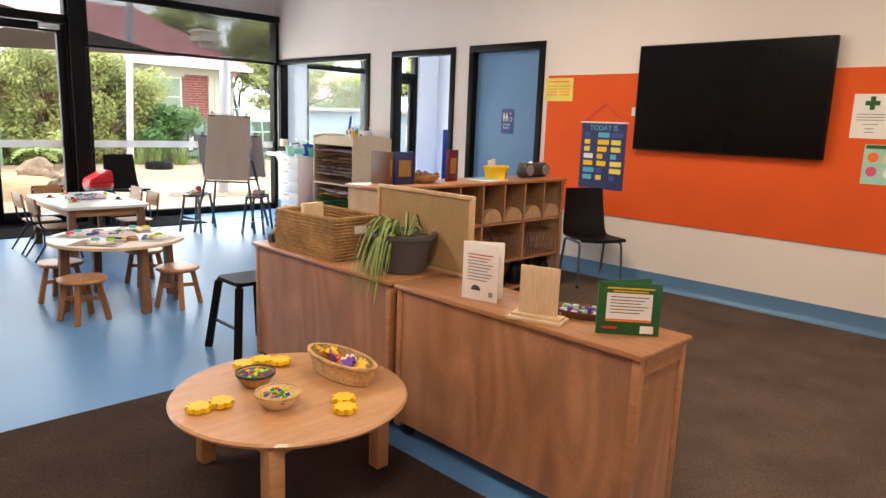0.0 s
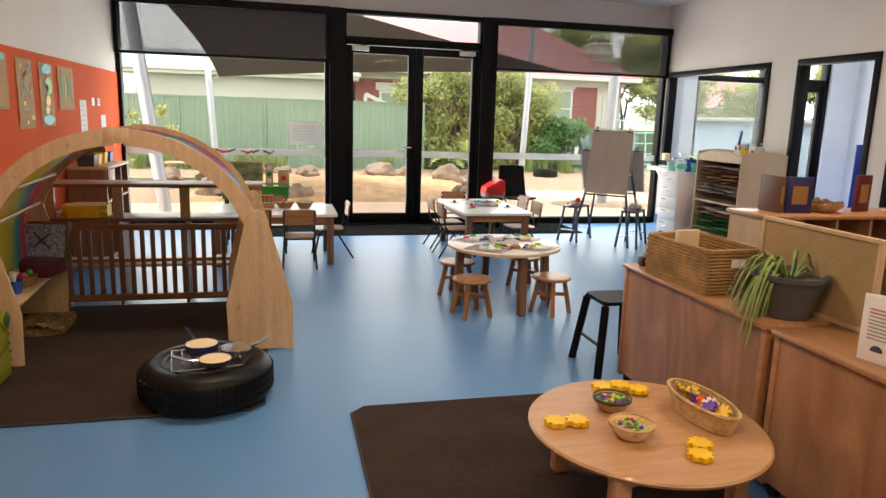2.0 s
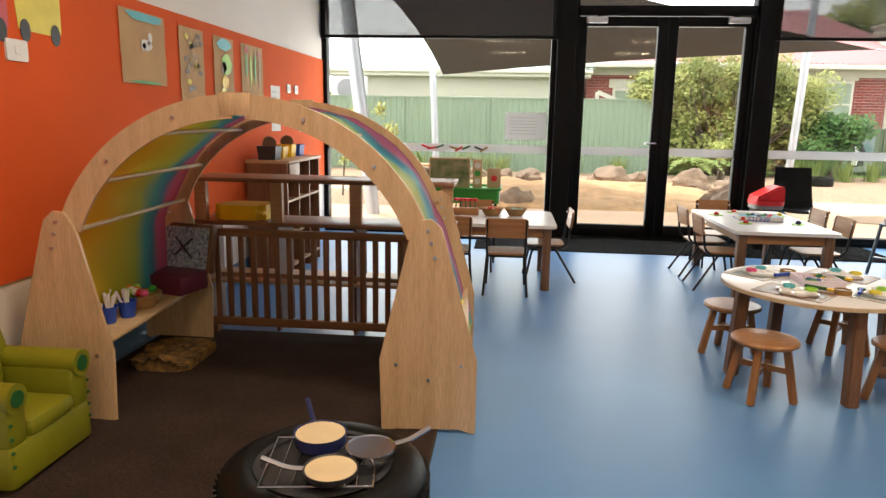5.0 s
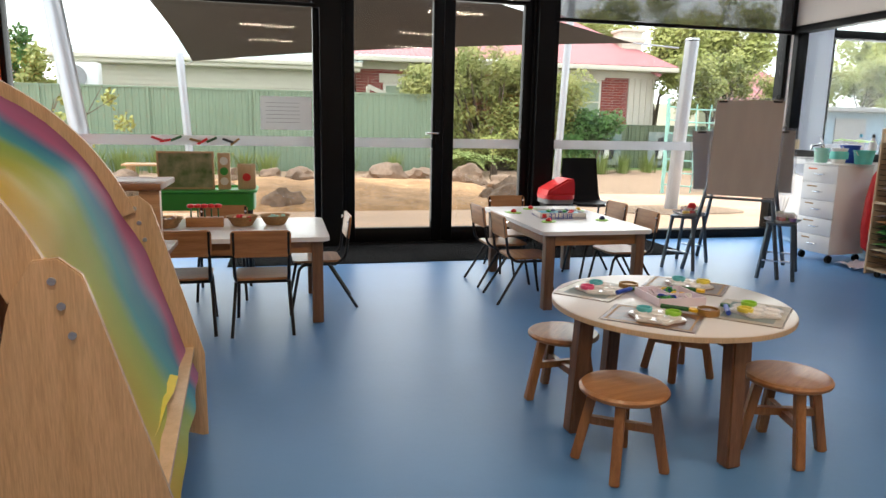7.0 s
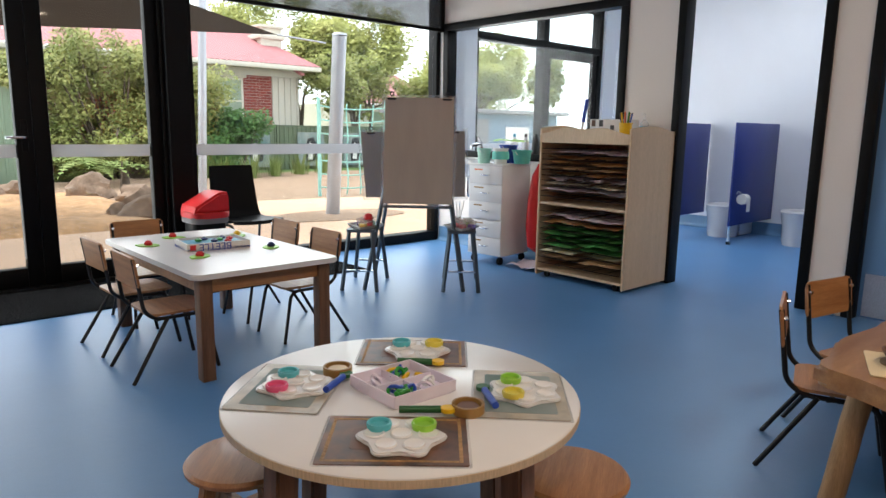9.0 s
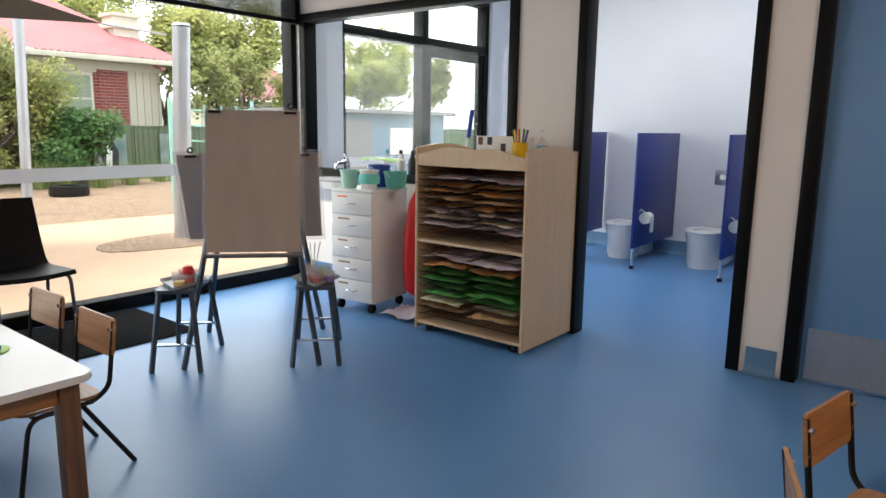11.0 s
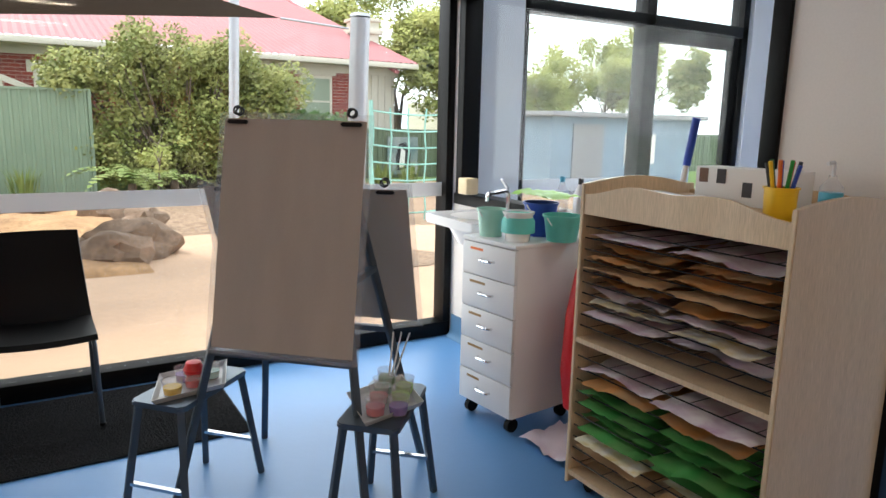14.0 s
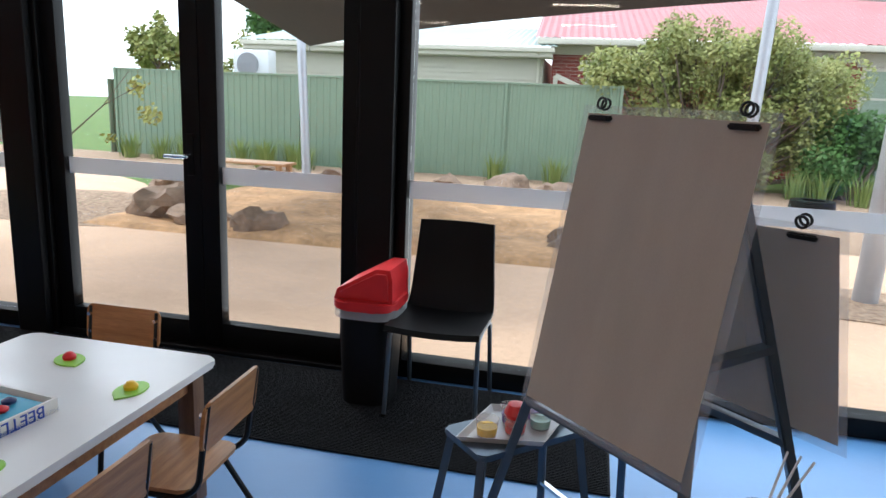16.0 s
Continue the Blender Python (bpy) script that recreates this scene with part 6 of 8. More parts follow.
silk = tagged(make("rainbow_cloth", bm, "rainbow"), "rainbow-dyed play silk draped over the arch", "cloth")
silk.matrix_basis = pose(-0.74, 4.40, 0, 0, 0, 3.5)

# slatted cot side and shelf behind the arch
fn = thing("slatted_gate", pose(-1.42, 5.60, 0), "reddish slatted timber gate closing the play corner", "gate")
part("top_rail", box(0, 1.36, -0.02, 0.02, 0.60, 0.645, 0.005), "slat_h", fn)
part("bottom_rail", box(0, 1.36, -0.02, 0.02, 0.055, 0.105, 0.005), "slat_h", fn)
part("middle_rail", box(0.02, 1.34, 0.016, 0.03, 0.35, 0.375), "slat_h", fn)
for i in range(19):
    x = 0.02 + i * 0.0735
    part("slat", box(x, x + 0.032, -0.012, 0.012, 0.105, 0.60, 0.003), "slat", fn)
for x in (0.0, 1.33):
    part("foot", box(x, x + 0.03, -0.03, 0.03, 0, 0.055), "slat", fn)
su = thing("open_shelf", pose(-1.58, 5.66, 0), "low open timber shelf with a grey-brown top", "shelf")
part("top", box(0, 1.6, 0, 0.34, 0.915, 0.94, 0.005), "slat_h", su)
part("board", box(0, 1.6, 0.0, 0.34, 0.655, 0.677, 0.004), "slat_h", su)
part("board", box(0, 1.6, 0.0, 0.34, 0.30, 0.32, 0.004), "shelf_pale", su)
for x in (0.03, 0.50, 0.98, 1.52):
    part("upright", box(x, x + 0.07, 0.02, 0.06, 0.677, 0.915), "shelf_pale", su)
    part("upright", box(x + 0.02, x + 0.04, 0.02, 0.32, 0.0, 0.655), "slat", su)

# low corner cupboard by the window
cw = thing("corner_cupboard", pose(-1.76, 7.02, 0), "dark reddish timber cupboard against the orange wall", "cupboard")
part("top", box(0, 0.36, 0, 0.92, 0.932, 0.957, 0.004), "shelf_pale", cw)
part("back", box(0.0, 0.015, 0.02, 0.9, 0.05, 0.932), "slat", cw)
for y in (0, 0.3, 0.6, 0.898):
    part("side", box(0.015, 0.34, y, y + 0.022, 0, 0.932), "slat", cw)
for z in (0.08, 0.35, 0.62):
    part("shelf", box(0.015, 0.34, 0.022, 0.898, z, z + 0.018), "shelf_pale", cw)
part("drawer_front", box(0.34, 0.352, 0.03, 0.295, 0.81, 0.925, 0.003), "slat_h", cw)

# child's armchair
ac = thing("armchair", pose(-1.50, 3.965, 0.013), "lime green vinyl child's armchair on the rug", "armchair")
part("base", box(-0.19, 0.19, -0.225, 0.225, 0.01, 0.17, 0.02), "lime", ac)
part("seat_cushion", box(-0.14, 0.20, -0.125, 0.125, 0.16, 0.235, 0.03), "lime", ac, "plump seat cushion")
for s in (-1, 1):
    arm = part("armrest", box(-0.18, 0.19, s * 0.125, s * 0.222, 0.16, 0.335, 0.02), "lime", ac)
    part("arm_roll", rod((-0.18, s * 0.178, 0.335), (0.197, s * 0.178, 0.335), 0.052, seg=20), "lime", arm)
    part("stud", rod((0.196, s * 0.178, 0.335), (0.202, s * 0.178, 0.335), 0.03, seg=14), "dark_green", arm)
    for z in (0.1, 0.15, 0.2, 0.25):
        part("stud", rod((0.188, s * 0.21, z), (0.194, s * 0.21, z), 0.007, seg=8), "dark_green", arm)
back = [(-0.22, 0.12), (0.22, 0.12), (0.215, 0.36), (0.17, 0.50), (0.09, 0.585), (0, 0.605), (-0.09, 0.585), (-0.17, 0.50), (-0.215, 0.36)]
part("backrest", plate(back, 0.10, Matrix.Translation((-0.205, 0, 0)) @ UPRIGHT_X, 0.03), "lime", ac, "arched padded back")
part("back_cushion", plate([(x * 0.56, 0.2 + (z - 0.12) * 0.78) for x, z in back], 0.05, Matrix.Translation((-0.125, 0, 0)) @ UPRIGHT_X, 0.022), "lime", ac)

# tyre stove
ts = thing("tyre", pose(-0.235, 3.76, 0.012), "old black car tyre laid flat as a pretend stove", "tyre")
part("tread", lathe([(0.20, 0.0), (0.29, 0.0), (0.325, 0.02), (0.338, 0.06), (0.338, 0.135), (0.325, 0.175), (0.29, 0.20), (0.24, 0.203), (0.205, 0.185), (0.195, 0.16), (0.19, 0.1), (0.20, 0.0)], 56), "rubber", ts)
bm = bmesh.new()
for i in range(64):
    a = i * math.tau / 64
    m = Matrix.Rotation(a, 4, 'Z')
    for z in (0.05, 0.09, 0.13):
        b_ = m @ Vector((0.339, 0, z))
        c_ = m @ Vector((0.339, 0.018, z + 0.026))
        beam(b_, c_, 0.01, 0.006, bm)
tagged(part("tread_block", bm, "rubber", ts, soft=False), kind="stuff")
part("rim_bead", lathe([(0.2, 0.188), (0.215, 0.196), (0.222, 0.2), (0.2, 0.2), (0.2, 0.188)], 48), "charcoal", ts)
gr = thing("wire_grill", pose(-0.235, 3.74, 0.222, 0, 0, 8), "square wire cooling grill over the tyre", "grill")
for s in (-1, 1):
    part("frame_wire", tube(round_path([(s * 0.17, -0.16, 0), (s * 0.17, 0.16, 0)], 0.03), 0.004, 6), "chrome", gr)
    part("frame_wire", tube([(-0.17, s * 0.16, 0), (0.17, s * 0.16, 0)], 0.004, 6), "chrome", gr)
for i in range(6):
    x = -0.12 + i * 0.048
    part("wire", tube([(x, -0.16, 0), (x, 0.16, 0)], 0.0025, 6), "chrome", gr)


def pan(x, y, r, h, rz, inner, outer, label, handle="charcoal"):
    p = thing("toy_pan", pose(x, y, 0.229, 0, 0, rz), label, "pan", "toy pans")
    part("bowl", lathe([(0, 0), (r * 0.9, 0), (r, 0.01), (r, h), (r * 1.04, h + 0.003), (r * 0.97, h), (r * 0.95, 0.012), (0, 0.009)], 28), outer, p)
    part("lining", lathe([(0, 0.011), (r * 0.94, 0.013), (r * 0.96, h * 0.98), (r * 0.955, h)], 28), inner, p)
    part("handle", tube(round_path([(r, 0, h * 0.8), (r + 0.05, 0, h * 0.9), (r + 0.13, 0, h + 0.03)], 0.03), 0.009), handle, p)


pan(-0.265, 3.830, 0.085, 0.045, 118, "cream", "dark_blue", "small navy saucepan with a cream lining", "dark_blue")
pan(-0.180, 3.640, 0.082, 0.025, 185, "cream", "charcoal", "small black frying pan with a cream lining", "chrome")
pan(-0.085, 3.780, 0.078, 0.03, 30, "chrome", "chrome", "small stainless steel pan tipped on the grill", "chrome")

# black metal stool
bs = thing("metal_cafe_stool", pose(2.16, 3.845, 0), "glossy black pressed metal stool", "stool")
part("seat", plate(rounded(-0.14, 0.14, -0.14, 0.14, 0.03), 0.022, Matrix.Translation((0, 0, 0.43)), 0.008), "frame", bs)
for sx in (-1, 1):
    for sy in (-1, 1):
        lg = part("leg", beam((sx * 0.125, sy * 0.125, 0.43), (sx * 0.175, sy * 0.185, 0.0), 0.045, 0.04, bevel=0.008), "frame", bs)
        part("rubber_foot", rod((sx * 0.175, sy * 0.185, 0), (sx * 0.174, sy * 0.184, 0.02), 0.024), "black_plastic", lg)
    part("brace", beam((sx * 0.15, -0.15, 0.18), (sx * 0.15, 0.15, 0.18), 0.02, 0.01), "frame", bs)

# live-edge slab table
sl = thing("slab_table", pose(2.94, 4.16, 0), "live-edge timber slab table on branch legs", "table")
pts = [(0, 0.05), (0.4, -0.02), (0.9, 0.02), (1.4, -0.03), (1.75, 0.03), (1.78, 0.3), (1.72, 0.58), (1.4, 0.56), (1.1, 0.6), (0.75, 0.57), (0.4, 0.6), (0.08, 0.55), (-0.03, 0.3)]
dense = []
for i in range(len(pts)):
    a, b = Vector(pts[i]), Vector(pts[(i + 1) % len(pts)])
    for s in range(6):
        p = a.lerp(b, s / 6)
        p += Vector((noise.noise((p.x * 6, p.y * 6, 1)), noise.noise((p.x * 6, p.y * 6, 5)))) * 0.025
        dense.append((p.x, p.y))
part("slab", plate(dense, 0.06, Matrix.Translation((0, 0, 0.44)), 0.012), "slab", sl, "varnished live-edge slab")
for (x, y, dx, dy) in ((0.22, 0.46, -0.06, 0.05), (0.2, 0.12, -0.06, -0.05), (1.55, 0.46, 0.06, 0.05), (1.55, 0.12, 0.06, -0.05)):
    part("leg", tube([(x, y, 0.45), (x + dx * 0.3, y + dy * 0.4, 0.3), (x + dx * 0.8, y + dy * 0.7, 0.12), (x + dx, y + dy, 0)], 0.036, 12), "log", sl, "rounded branch leg")

# television
tv = thing("television", pose(XR - 0.075, 1.80, 1.24), "large black wall-mounted flat television, switched off", "television")
part("case", box(0.0, 0.05, 0.0, 1.56, 0.0, 0.89, 0.006), "black_plastic", tv)
part("screen", box(-0.0025, 0.0005, 0.012, 1.548, 0.016, 0.878), "screen", tv, "dark glossy screen")
part("bracket", box(0.05, 0.074, 0.6, 1.0, 0.25, 0.65), "charcoal", tv)

# ---- small things ----
def woven_box(name, m, w, d, h, label, mat="wicker"):
    """A basket with rows of woven strands round four upright walls."""
    b = thing(name, m, label, "basket")
    bm = bmesh.new()
    rows_ = max(5, int(h / 0.016))
    for i in range(rows_):
        z = 0.008 + i * h / rows_
        pts = []
        for (ax, ay, bx, by) in ((0, 0, w, 0), (w, 0, w, d), (w, d, 0, d), (0, d, 0, 0)):
            L = math.hypot(bx - ax, by - ay)
            n = max(4, int(L / 0.022))
            nx, ny = (by - ay) / L, -(bx - ax) / L
            for k in range(n):
                o = 0.0035 * (1 if (k + i) % 2 else -1)
                pts.append((ax + (bx - ax) * k / n + nx * o, ay + (by - ay) * k / n + ny * o, z))
        tube(pts, h / rows_ * 0.56, 5, bm, True)
    tagged(part("weave", bm, mat, b), kind="stuff")
    part("base", box(0.004, w - 0.004, 0.004, d - 0.004, 0, 0.01), mat, b)
    part("rim", tube(round_path([(0, 0, h), (w, 0, h), (w, d, h), (0, d, h), (0, 0.001, h)], 0.02), 0.009, 8), mat, b)
    return b


bk = woven_box("seagrass_basket", pose(2.110, 2.890, 0.712, 0, 0, 3), 0.30, 0.50, 0.21, "square woven seagrass basket holding papers on the cabinet")
part("label_card", box(0.12, 0.2, -0.012, -0.009, 0.13, 0.17), "paper", bk)
bo = tagged(make("folder", box(0, 0.13, 0, 0.03, 0, 0.24, 0.003), "cream"), "cream paper folder standing in the basket", "folder")
bo.matrix_basis = pose(2.160, 3.230, 0.725, 0, 0, 5)
tp_ = thing("tape_dispenser", pose(2.130, 3.510, 0.712), "small black tape dispenser on the cabinet", "dispenser")
part("base", box(0, 0.1, 0, 0.06, 0, 0.05, 0.01), "charcoal", tp_)
part("roll", lathe([(0.015, 0), (0.03, 0), (0.03, 0.03), (0.015, 0.03), (0.015, 0)], 16), "grey", tp_).matrix_basis = pose(0.05, 0.045, 0.055, 90, 0, 0)

# potted spider plant
pt = thing("potted_plant", pose(2.260, 2.540, 0.712), "spider plant drooping from a grey plastic pot", "plant")
part("pot", lathe([(0.085, 0), (0.095, 0.005), (0.142, 0.165), (0.155, 0.168), (0.156, 0.19), (0.146, 0.19), (0.138, 0.17), (0, 0.165)], 32), "pot_grey", pt)
part("soil", lathe([(0, 0.168), (0.139, 0.166)], 24), "soil", pt)
rng = random.Random(31)
for i in range(46):
    a = rng.uniform(85, 205) if i % 5 else rng.uniform(0, 360)
    a = radians(a)
    L = rng.uniform(0.18, 0.34)
    up = rng.uniform(0.04, 0.13)
    bm = bmesh.new()
    prev = None
    for k in range(9):
        t = k / 8
        r = 0.03 + L * (t ** 0.85) * 0.8
        z = 0.17 + up * math.sin(math.pi * min(1, t * 1.1)) - 0.28 * L / 0.3 * t ** 2.4
        c_ = Vector((math.cos(a) * r, math.sin(a) * r, z))
        s_ = Vector((-math.sin(a), math.cos(a), 0)) * 0.0065 * math.sin(math.pi * (0.15 + 0.83 * t))
        m_ = c_ - Vector((0, 0, 0.003))
        cur = [bm.verts.new(c_ - s_), bm.verts.new(m_), bm.verts.new(c_ + s_)]
        if prev:
            bm.faces.new((prev[0], prev[1], cur[1], cur[0]))
            bm.faces.new((prev[1], prev[2], cur[2], cur[1]))
        prev = cur
    part("leaf", bm, "leaf", pt)


def bars(parent, rows_, mat="ink"):
    """Unreadable printed lines: x0, x1, y, height on a sheet in x, y."""
    for x0, x1, y, hh in rows_:
        part("print_line", box(x0, x1, y, y + hh, 0.0012, 0.0018), mat, parent, soft=False)


def standing_book(m, w, h, cover, label, panel=None):
    """A book stood half open: two covers and a page block. Front faces -y."""
    b = thing("picture_book", m, label, "book", "standing books")
    part("cover", box(0, w, 0, 0.004, 0, h, 0.001), cover, b)
    bc = part("back_cover", box(0, w, 0, 0.004, 0, h, 0.001), cover, b)
    bc.matrix_basis = pose(0, 0.005, 0, 0, 0, 24)
    part("pages", box(0.0, w * 0.97, 0.005, 0.012, 0.004, h - 0.004), "paper", b)
    if panel:
        part("label_panel", box(w * 0.14, w * 0.86, -0.0015, -0.0003, h * 0.3, h * 0.8), panel, b)
        for k in range(6):
            part("print_line", box(w * 0.2, w * (0.8 - 0.06 * (k % 3)), -0.0022, -0.0016, h * (0.72 - k * 0.06), h * (0.735 - k * 0.06)), "ink" if panel != "ink" else "paper", b, soft=False)
    return b


wb = standing_book(pose(2.140, 2.040, 0.71, 0, 0, -78), 0.165, 0.235, "paper", "white picture book standing half open")
for k in range(9):
    part("print_line", box(0.025, 0.14 - 0.012 * (k % 3), -0.0015, -0.0005, 0.185 - k * 0.013, 0.189 - k * 0.013), "grey" if k > 1 else "rose", wb, soft=False)
part("drawing", plate([(0.065 + 0.022 * math.cos(radians(a)), 0.04 + 0.022 * math.sin(radians(a))) for a in range(0, 181, 20)], 0.001, UPRIGHT_Y), "ink", wb)
part("code_label", box(0.125, 0.145, -0.0015, -0.0005, 0.02, 0.04), "grey", wb)
gb = standing_book(pose(2.160, 1.410, 0.71, 0, 0, -50), 0.215, 0.185, "dark_green", "green picture book standing half open", "paper")
part("title_line", box(0.03, 0.19, -0.0015, -0.0004, 0.163, 0.168), "yellow", gb)
part("title_line", box(0.05, 0.17, -0.0015, -0.0004, 0.153, 0.157), "yellow", gb)
part("border_strip", box(0.03, 0.185, -0.0026, -0.0016, 0.048, 0.054), "orange_toy", gb)
part("code_label", box(0.15, 0.195, -0.0015, -0.0004, 0.008, 0.035), "paper", gb)
part("logo", box(0.02, 0.07, -0.0015, -0.0004, 0.02, 0.028), "red", gb)
ws = thing("plywood_stand", pose(2.100, 1.730, 0.71, 0, 0, -72), "small plywood sign stand on the cabinet", "stand")
part("base", box(-0.01, 0.2, -0.055, 0.05, 0, 0.012, 0.002), "ply_pale", ws)
part("base", box(0.0, 0.19, -0.03, 0.03, 0.012, 0.022, 0.002), "ply_pale", ws)
part("panel", box(0.02, 0.17, -0.005, 0.004, 0.02, 0.20, 0.002), "ply_pale", ws)
pr = thing("shell_tray", pose(2.310, 1.570, 0.71, 0, 0, -70), "shallow wooden tray of purple and grey trinkets", "tray")
part("tray", lathe([(0, 0.004), (0.085, 0.004), (0.1, 0.028), (0.106, 0.028), (0.09, 0), (0, 0)], 24, sx=1.1, sy=0.7), "brown", pr)
rng = random.Random(5)
for k in range(26):
    x, y = rng.uniform(-0.08, 0.08), rng.uniform(-0.045, 0.045)
    part("trinket", box(x - 0.012, x + 0.012, y - 0.008, y + 0.008, 0.006, 0.022 + 0.012 * rng.random(), 0.003), rng.choice(("purple", "clear_lilac", "mint", "grey")), pr)

# coffee table toys
TZ = 0.385


def toy_bowl(x, y, r, h, outer, label):
    b = thing("bowl", pose(x, y, TZ), label, "bowl", "bowls of beads")
    part("bowl", lathe([(r * 0.5, 0), (r * 0.62, 0.004), (r * 0.9, h * 0.6), (r, h), (r * 1.05, h + 0.003), (r * 0.96, h), (r * 0.84, h * 0.55), (0, h * 0.4)], 30), outer, b)
    part("rim", lathe([(r * 0.97, h - 0.004), (r * 1.07, h - 0.004), (r * 1.07, h + 0.005), (r * 0.97, h + 0.005), (r * 0.97, h - 0.004)], 30), "basket_dark" if outer == "wicker_pale" else "wicker_pale", b)
    rnd = random.Random(int(x * 1000))
    for i in range(60):
        a, q = rnd.uniform(0, math.tau), r * 0.85 * math.sqrt(rnd.random())
        px, py, pz = q * math.cos(a), q * math.sin(a), h * (0.62 + 0.4 * (1 - (q / r) ** 2)) + rnd.uniform(-0.006, 0.004)
        part("bead", rod((px - 0.006, py, pz), (px + 0.007, py + rnd.uniform(-0.006, 0.006), pz + rnd.uniform(-0.004, 0.004)), 0.0065, seg=7), rnd.choice(("red", "yellow", "blue", "green", "orange_toy", "purple", "lime_green")), b)


toy_bowl(1.425, 2.445, 0.072, 0.05, "wicker_pale", "dark-rimmed bowl of coloured plastic beads")
toy_bowl(1.385, 2.215, 0.078, 0.052, "cream", "pale woven bowl of coloured plastic beads")


def gear_tile(x, y, z, rz, n=2, parent_label="yellow plastic gear tile lying on the table"):
    g = thing("gear_tile", pose(x, y, z, 0, 0, rz), parent_label, "toy", "yellow gear tiles")
    for k in range(n):
        out = []
        for i in range(8):
            a = i * math.tau / 8
            for da, r in ((-0.24, 0.034), (-0.2, 0.046), (0.2, 0.046), (0.24, 0.034)):
                out.append((k * 0.074 + r * math.cos(a + da), (k % 2) * 0.03 + r * math.sin(a + da)))
        part("gear", plate(out, 0.018, Matrix.Translation((0, 0, k * 0.003)), 0.002), "yellow", g)


gear_tile(1.155, 2.360, TZ, -30, 2)
gear_tile(1.545, 2.030, TZ, 35, 2)
gear_tile(1.485, 2.650, TZ, -28, 3)
ob_ = thing("oval_basket", pose(1.740, 2.320, TZ, 0, 0, -88), "oval wicker basket of plastic gears", "basket")
bm = bmesh.new()
for i in range(7):
    f = 0.85 + 0.15 * i / 6
    tube([(0.19 * f * math.cos(a) + 0.002 * (-1) ** (k + i), 0.075 * f * math.sin(a), 0.006 + i * 0.0105) for k, a in enumerate([j * math.tau / 44 for j in range(44)])], 0.0062, 5, bm, True)
tagged(part("weave", bm, "wicker_pale", ob_), kind="stuff")
part("base", plate([(0.16 * math.cos(a), 0.062 * math.sin(a)) for a in [j * math.tau / 30 for j in range(30)]], 0.006), "wicker_pale", ob_)
part("rim", tube([(0.193 * math.cos(a), 0.079 * math.sin(a), 0.078) for a in [j * math.tau / 40 for j in range(40)]], 0.008, 7, closed=True), "wicker_pale", ob_)
rng = random.Random(8)
for i, (gx, cl) in enumerate(((-0.11, "yellow"), (-0.07, "yellow"), (-0.05, "purple"), (-0.02, "purple"), (0.01, "orange_toy"), (0.03, "red"), (0.05, "paper"), (0.08, "purple"), (0.12, "yellow"), (-0.09, "yellow"))):
    out = []
    for q in range(8):
        a = q * math.tau / 8
        for da, r in ((-0.24, 0.024), (-0.2, 0.034), (0.2, 0.034), (0.24, 0.024)):
            out.append((r * math.cos(a + da), r * math.sin(a + da)))
    part("gear", plate(out, 0.012), cl, ob_).matrix_basis = pose(gx, rng.uniform(-0.03, 0.03), 0.055 + rng.uniform(0, 0.02), rng.uniform(-50, 50), rng.uniform(-50, 50), rng.uniform(0, 90))

# things on the bookcase
BZ = 0.97


def upright_book(x, y, z, w, d, h, mat, label, rz=0):
    b = thing("book", pose(x, y, z, 0, 0, rz), label, "book", "books on the bookcase")
    part("cover", box(0, w, 0, d, 0, h, 0.002), mat, b)
    part("spine_panel", box(w * 0.2, w * 0.8, -0.0015, 0.0, h * 0.25, h * 0.75), "gold", b)


upright_book(3.22, 3.80, BZ, 0.03, 0.2, 0.23, "brown", "brown box file standing on the bookcase")
upright_book(3.27, 3.80, BZ, 0.17, 0.03, 0.23, "dark_blue", "dark blue picture book standing on the bookcase", -8)
upright_book(3.84, 3.84, BZ, 0.13, 0.03, 0.24, "maroon", "maroon book standing on the bookcase", 10)
upright_book(3.10, 3.80, 0.36, 0.18, 0.03, 0.24, "maroon", "maroon book on the bookcase shelf")
nb = thing("nest_basket", pose(3.60, 3.86, BZ), "round basket of brown seed pods", "basket")
part("bowl", lathe([(0.07, 0), (0.11, 0.03), (0.13, 0.06), (0.12, 0.06), (0.1, 0.03), (0, 0.012)], 24), "wicker_pale", nb)
rng = random.Random(2)
for i in range(12):
    part("seed_pod", lathe([(0, 0), (0.022, 0.015), (0.026, 0.035), (0.012, 0.06), (0, 0.065)], 10), "brown", nb).matrix_basis = pose(rng.uniform(-0.06, 0.06), rng.uniform(-0.06, 0.06), 0.03, rng.uniform(-70, 70), rng.uniform(-70, 70), 0)
yt = thing("yellow_tub", pose(4.42, 3.86, BZ), "yellow plastic tub holding cards", "tub")
part("tub", lathe([(0.11, 0), (0.135, 0.1), (0.145, 0.1), (0.145, 0.108), (0.125, 0.108), (0.105, 0.006), (0, 0.006)], 4, sx=1.15, sy=0.8), "yellow", yt)
part("card", box(-0.08, 0.0, -0.01, 0.0, 0.01, 0.17), "paper", yt).matrix_basis = pose(0, 0, 0, 0, -12, 0)
rd = thing("portable_radio", pose(4.90, 3.86, BZ), "dark grey portable radio with round speakers", "radio")
part("body", lathe([(0.0, -0.17), (0.05, -0.165), (0.065, -0.15), (0.062, 0), (0.065, 0.15), (0.05, 0.165), (0, 0.17)], 20), "charcoal", rd).matrix_basis = pose(0, 0, 0.066, 0, 90, 0)
for x in (-0.11, 0.11):
    part("speaker", lathe([(0, 0.0), (0.045, 0), (0.048, 0.01), (0.04, 0.012), (0, 0.006)], 20), "grey", rd).matrix_basis = pose(x, -0.058, 0.066, 90, 0, 0)
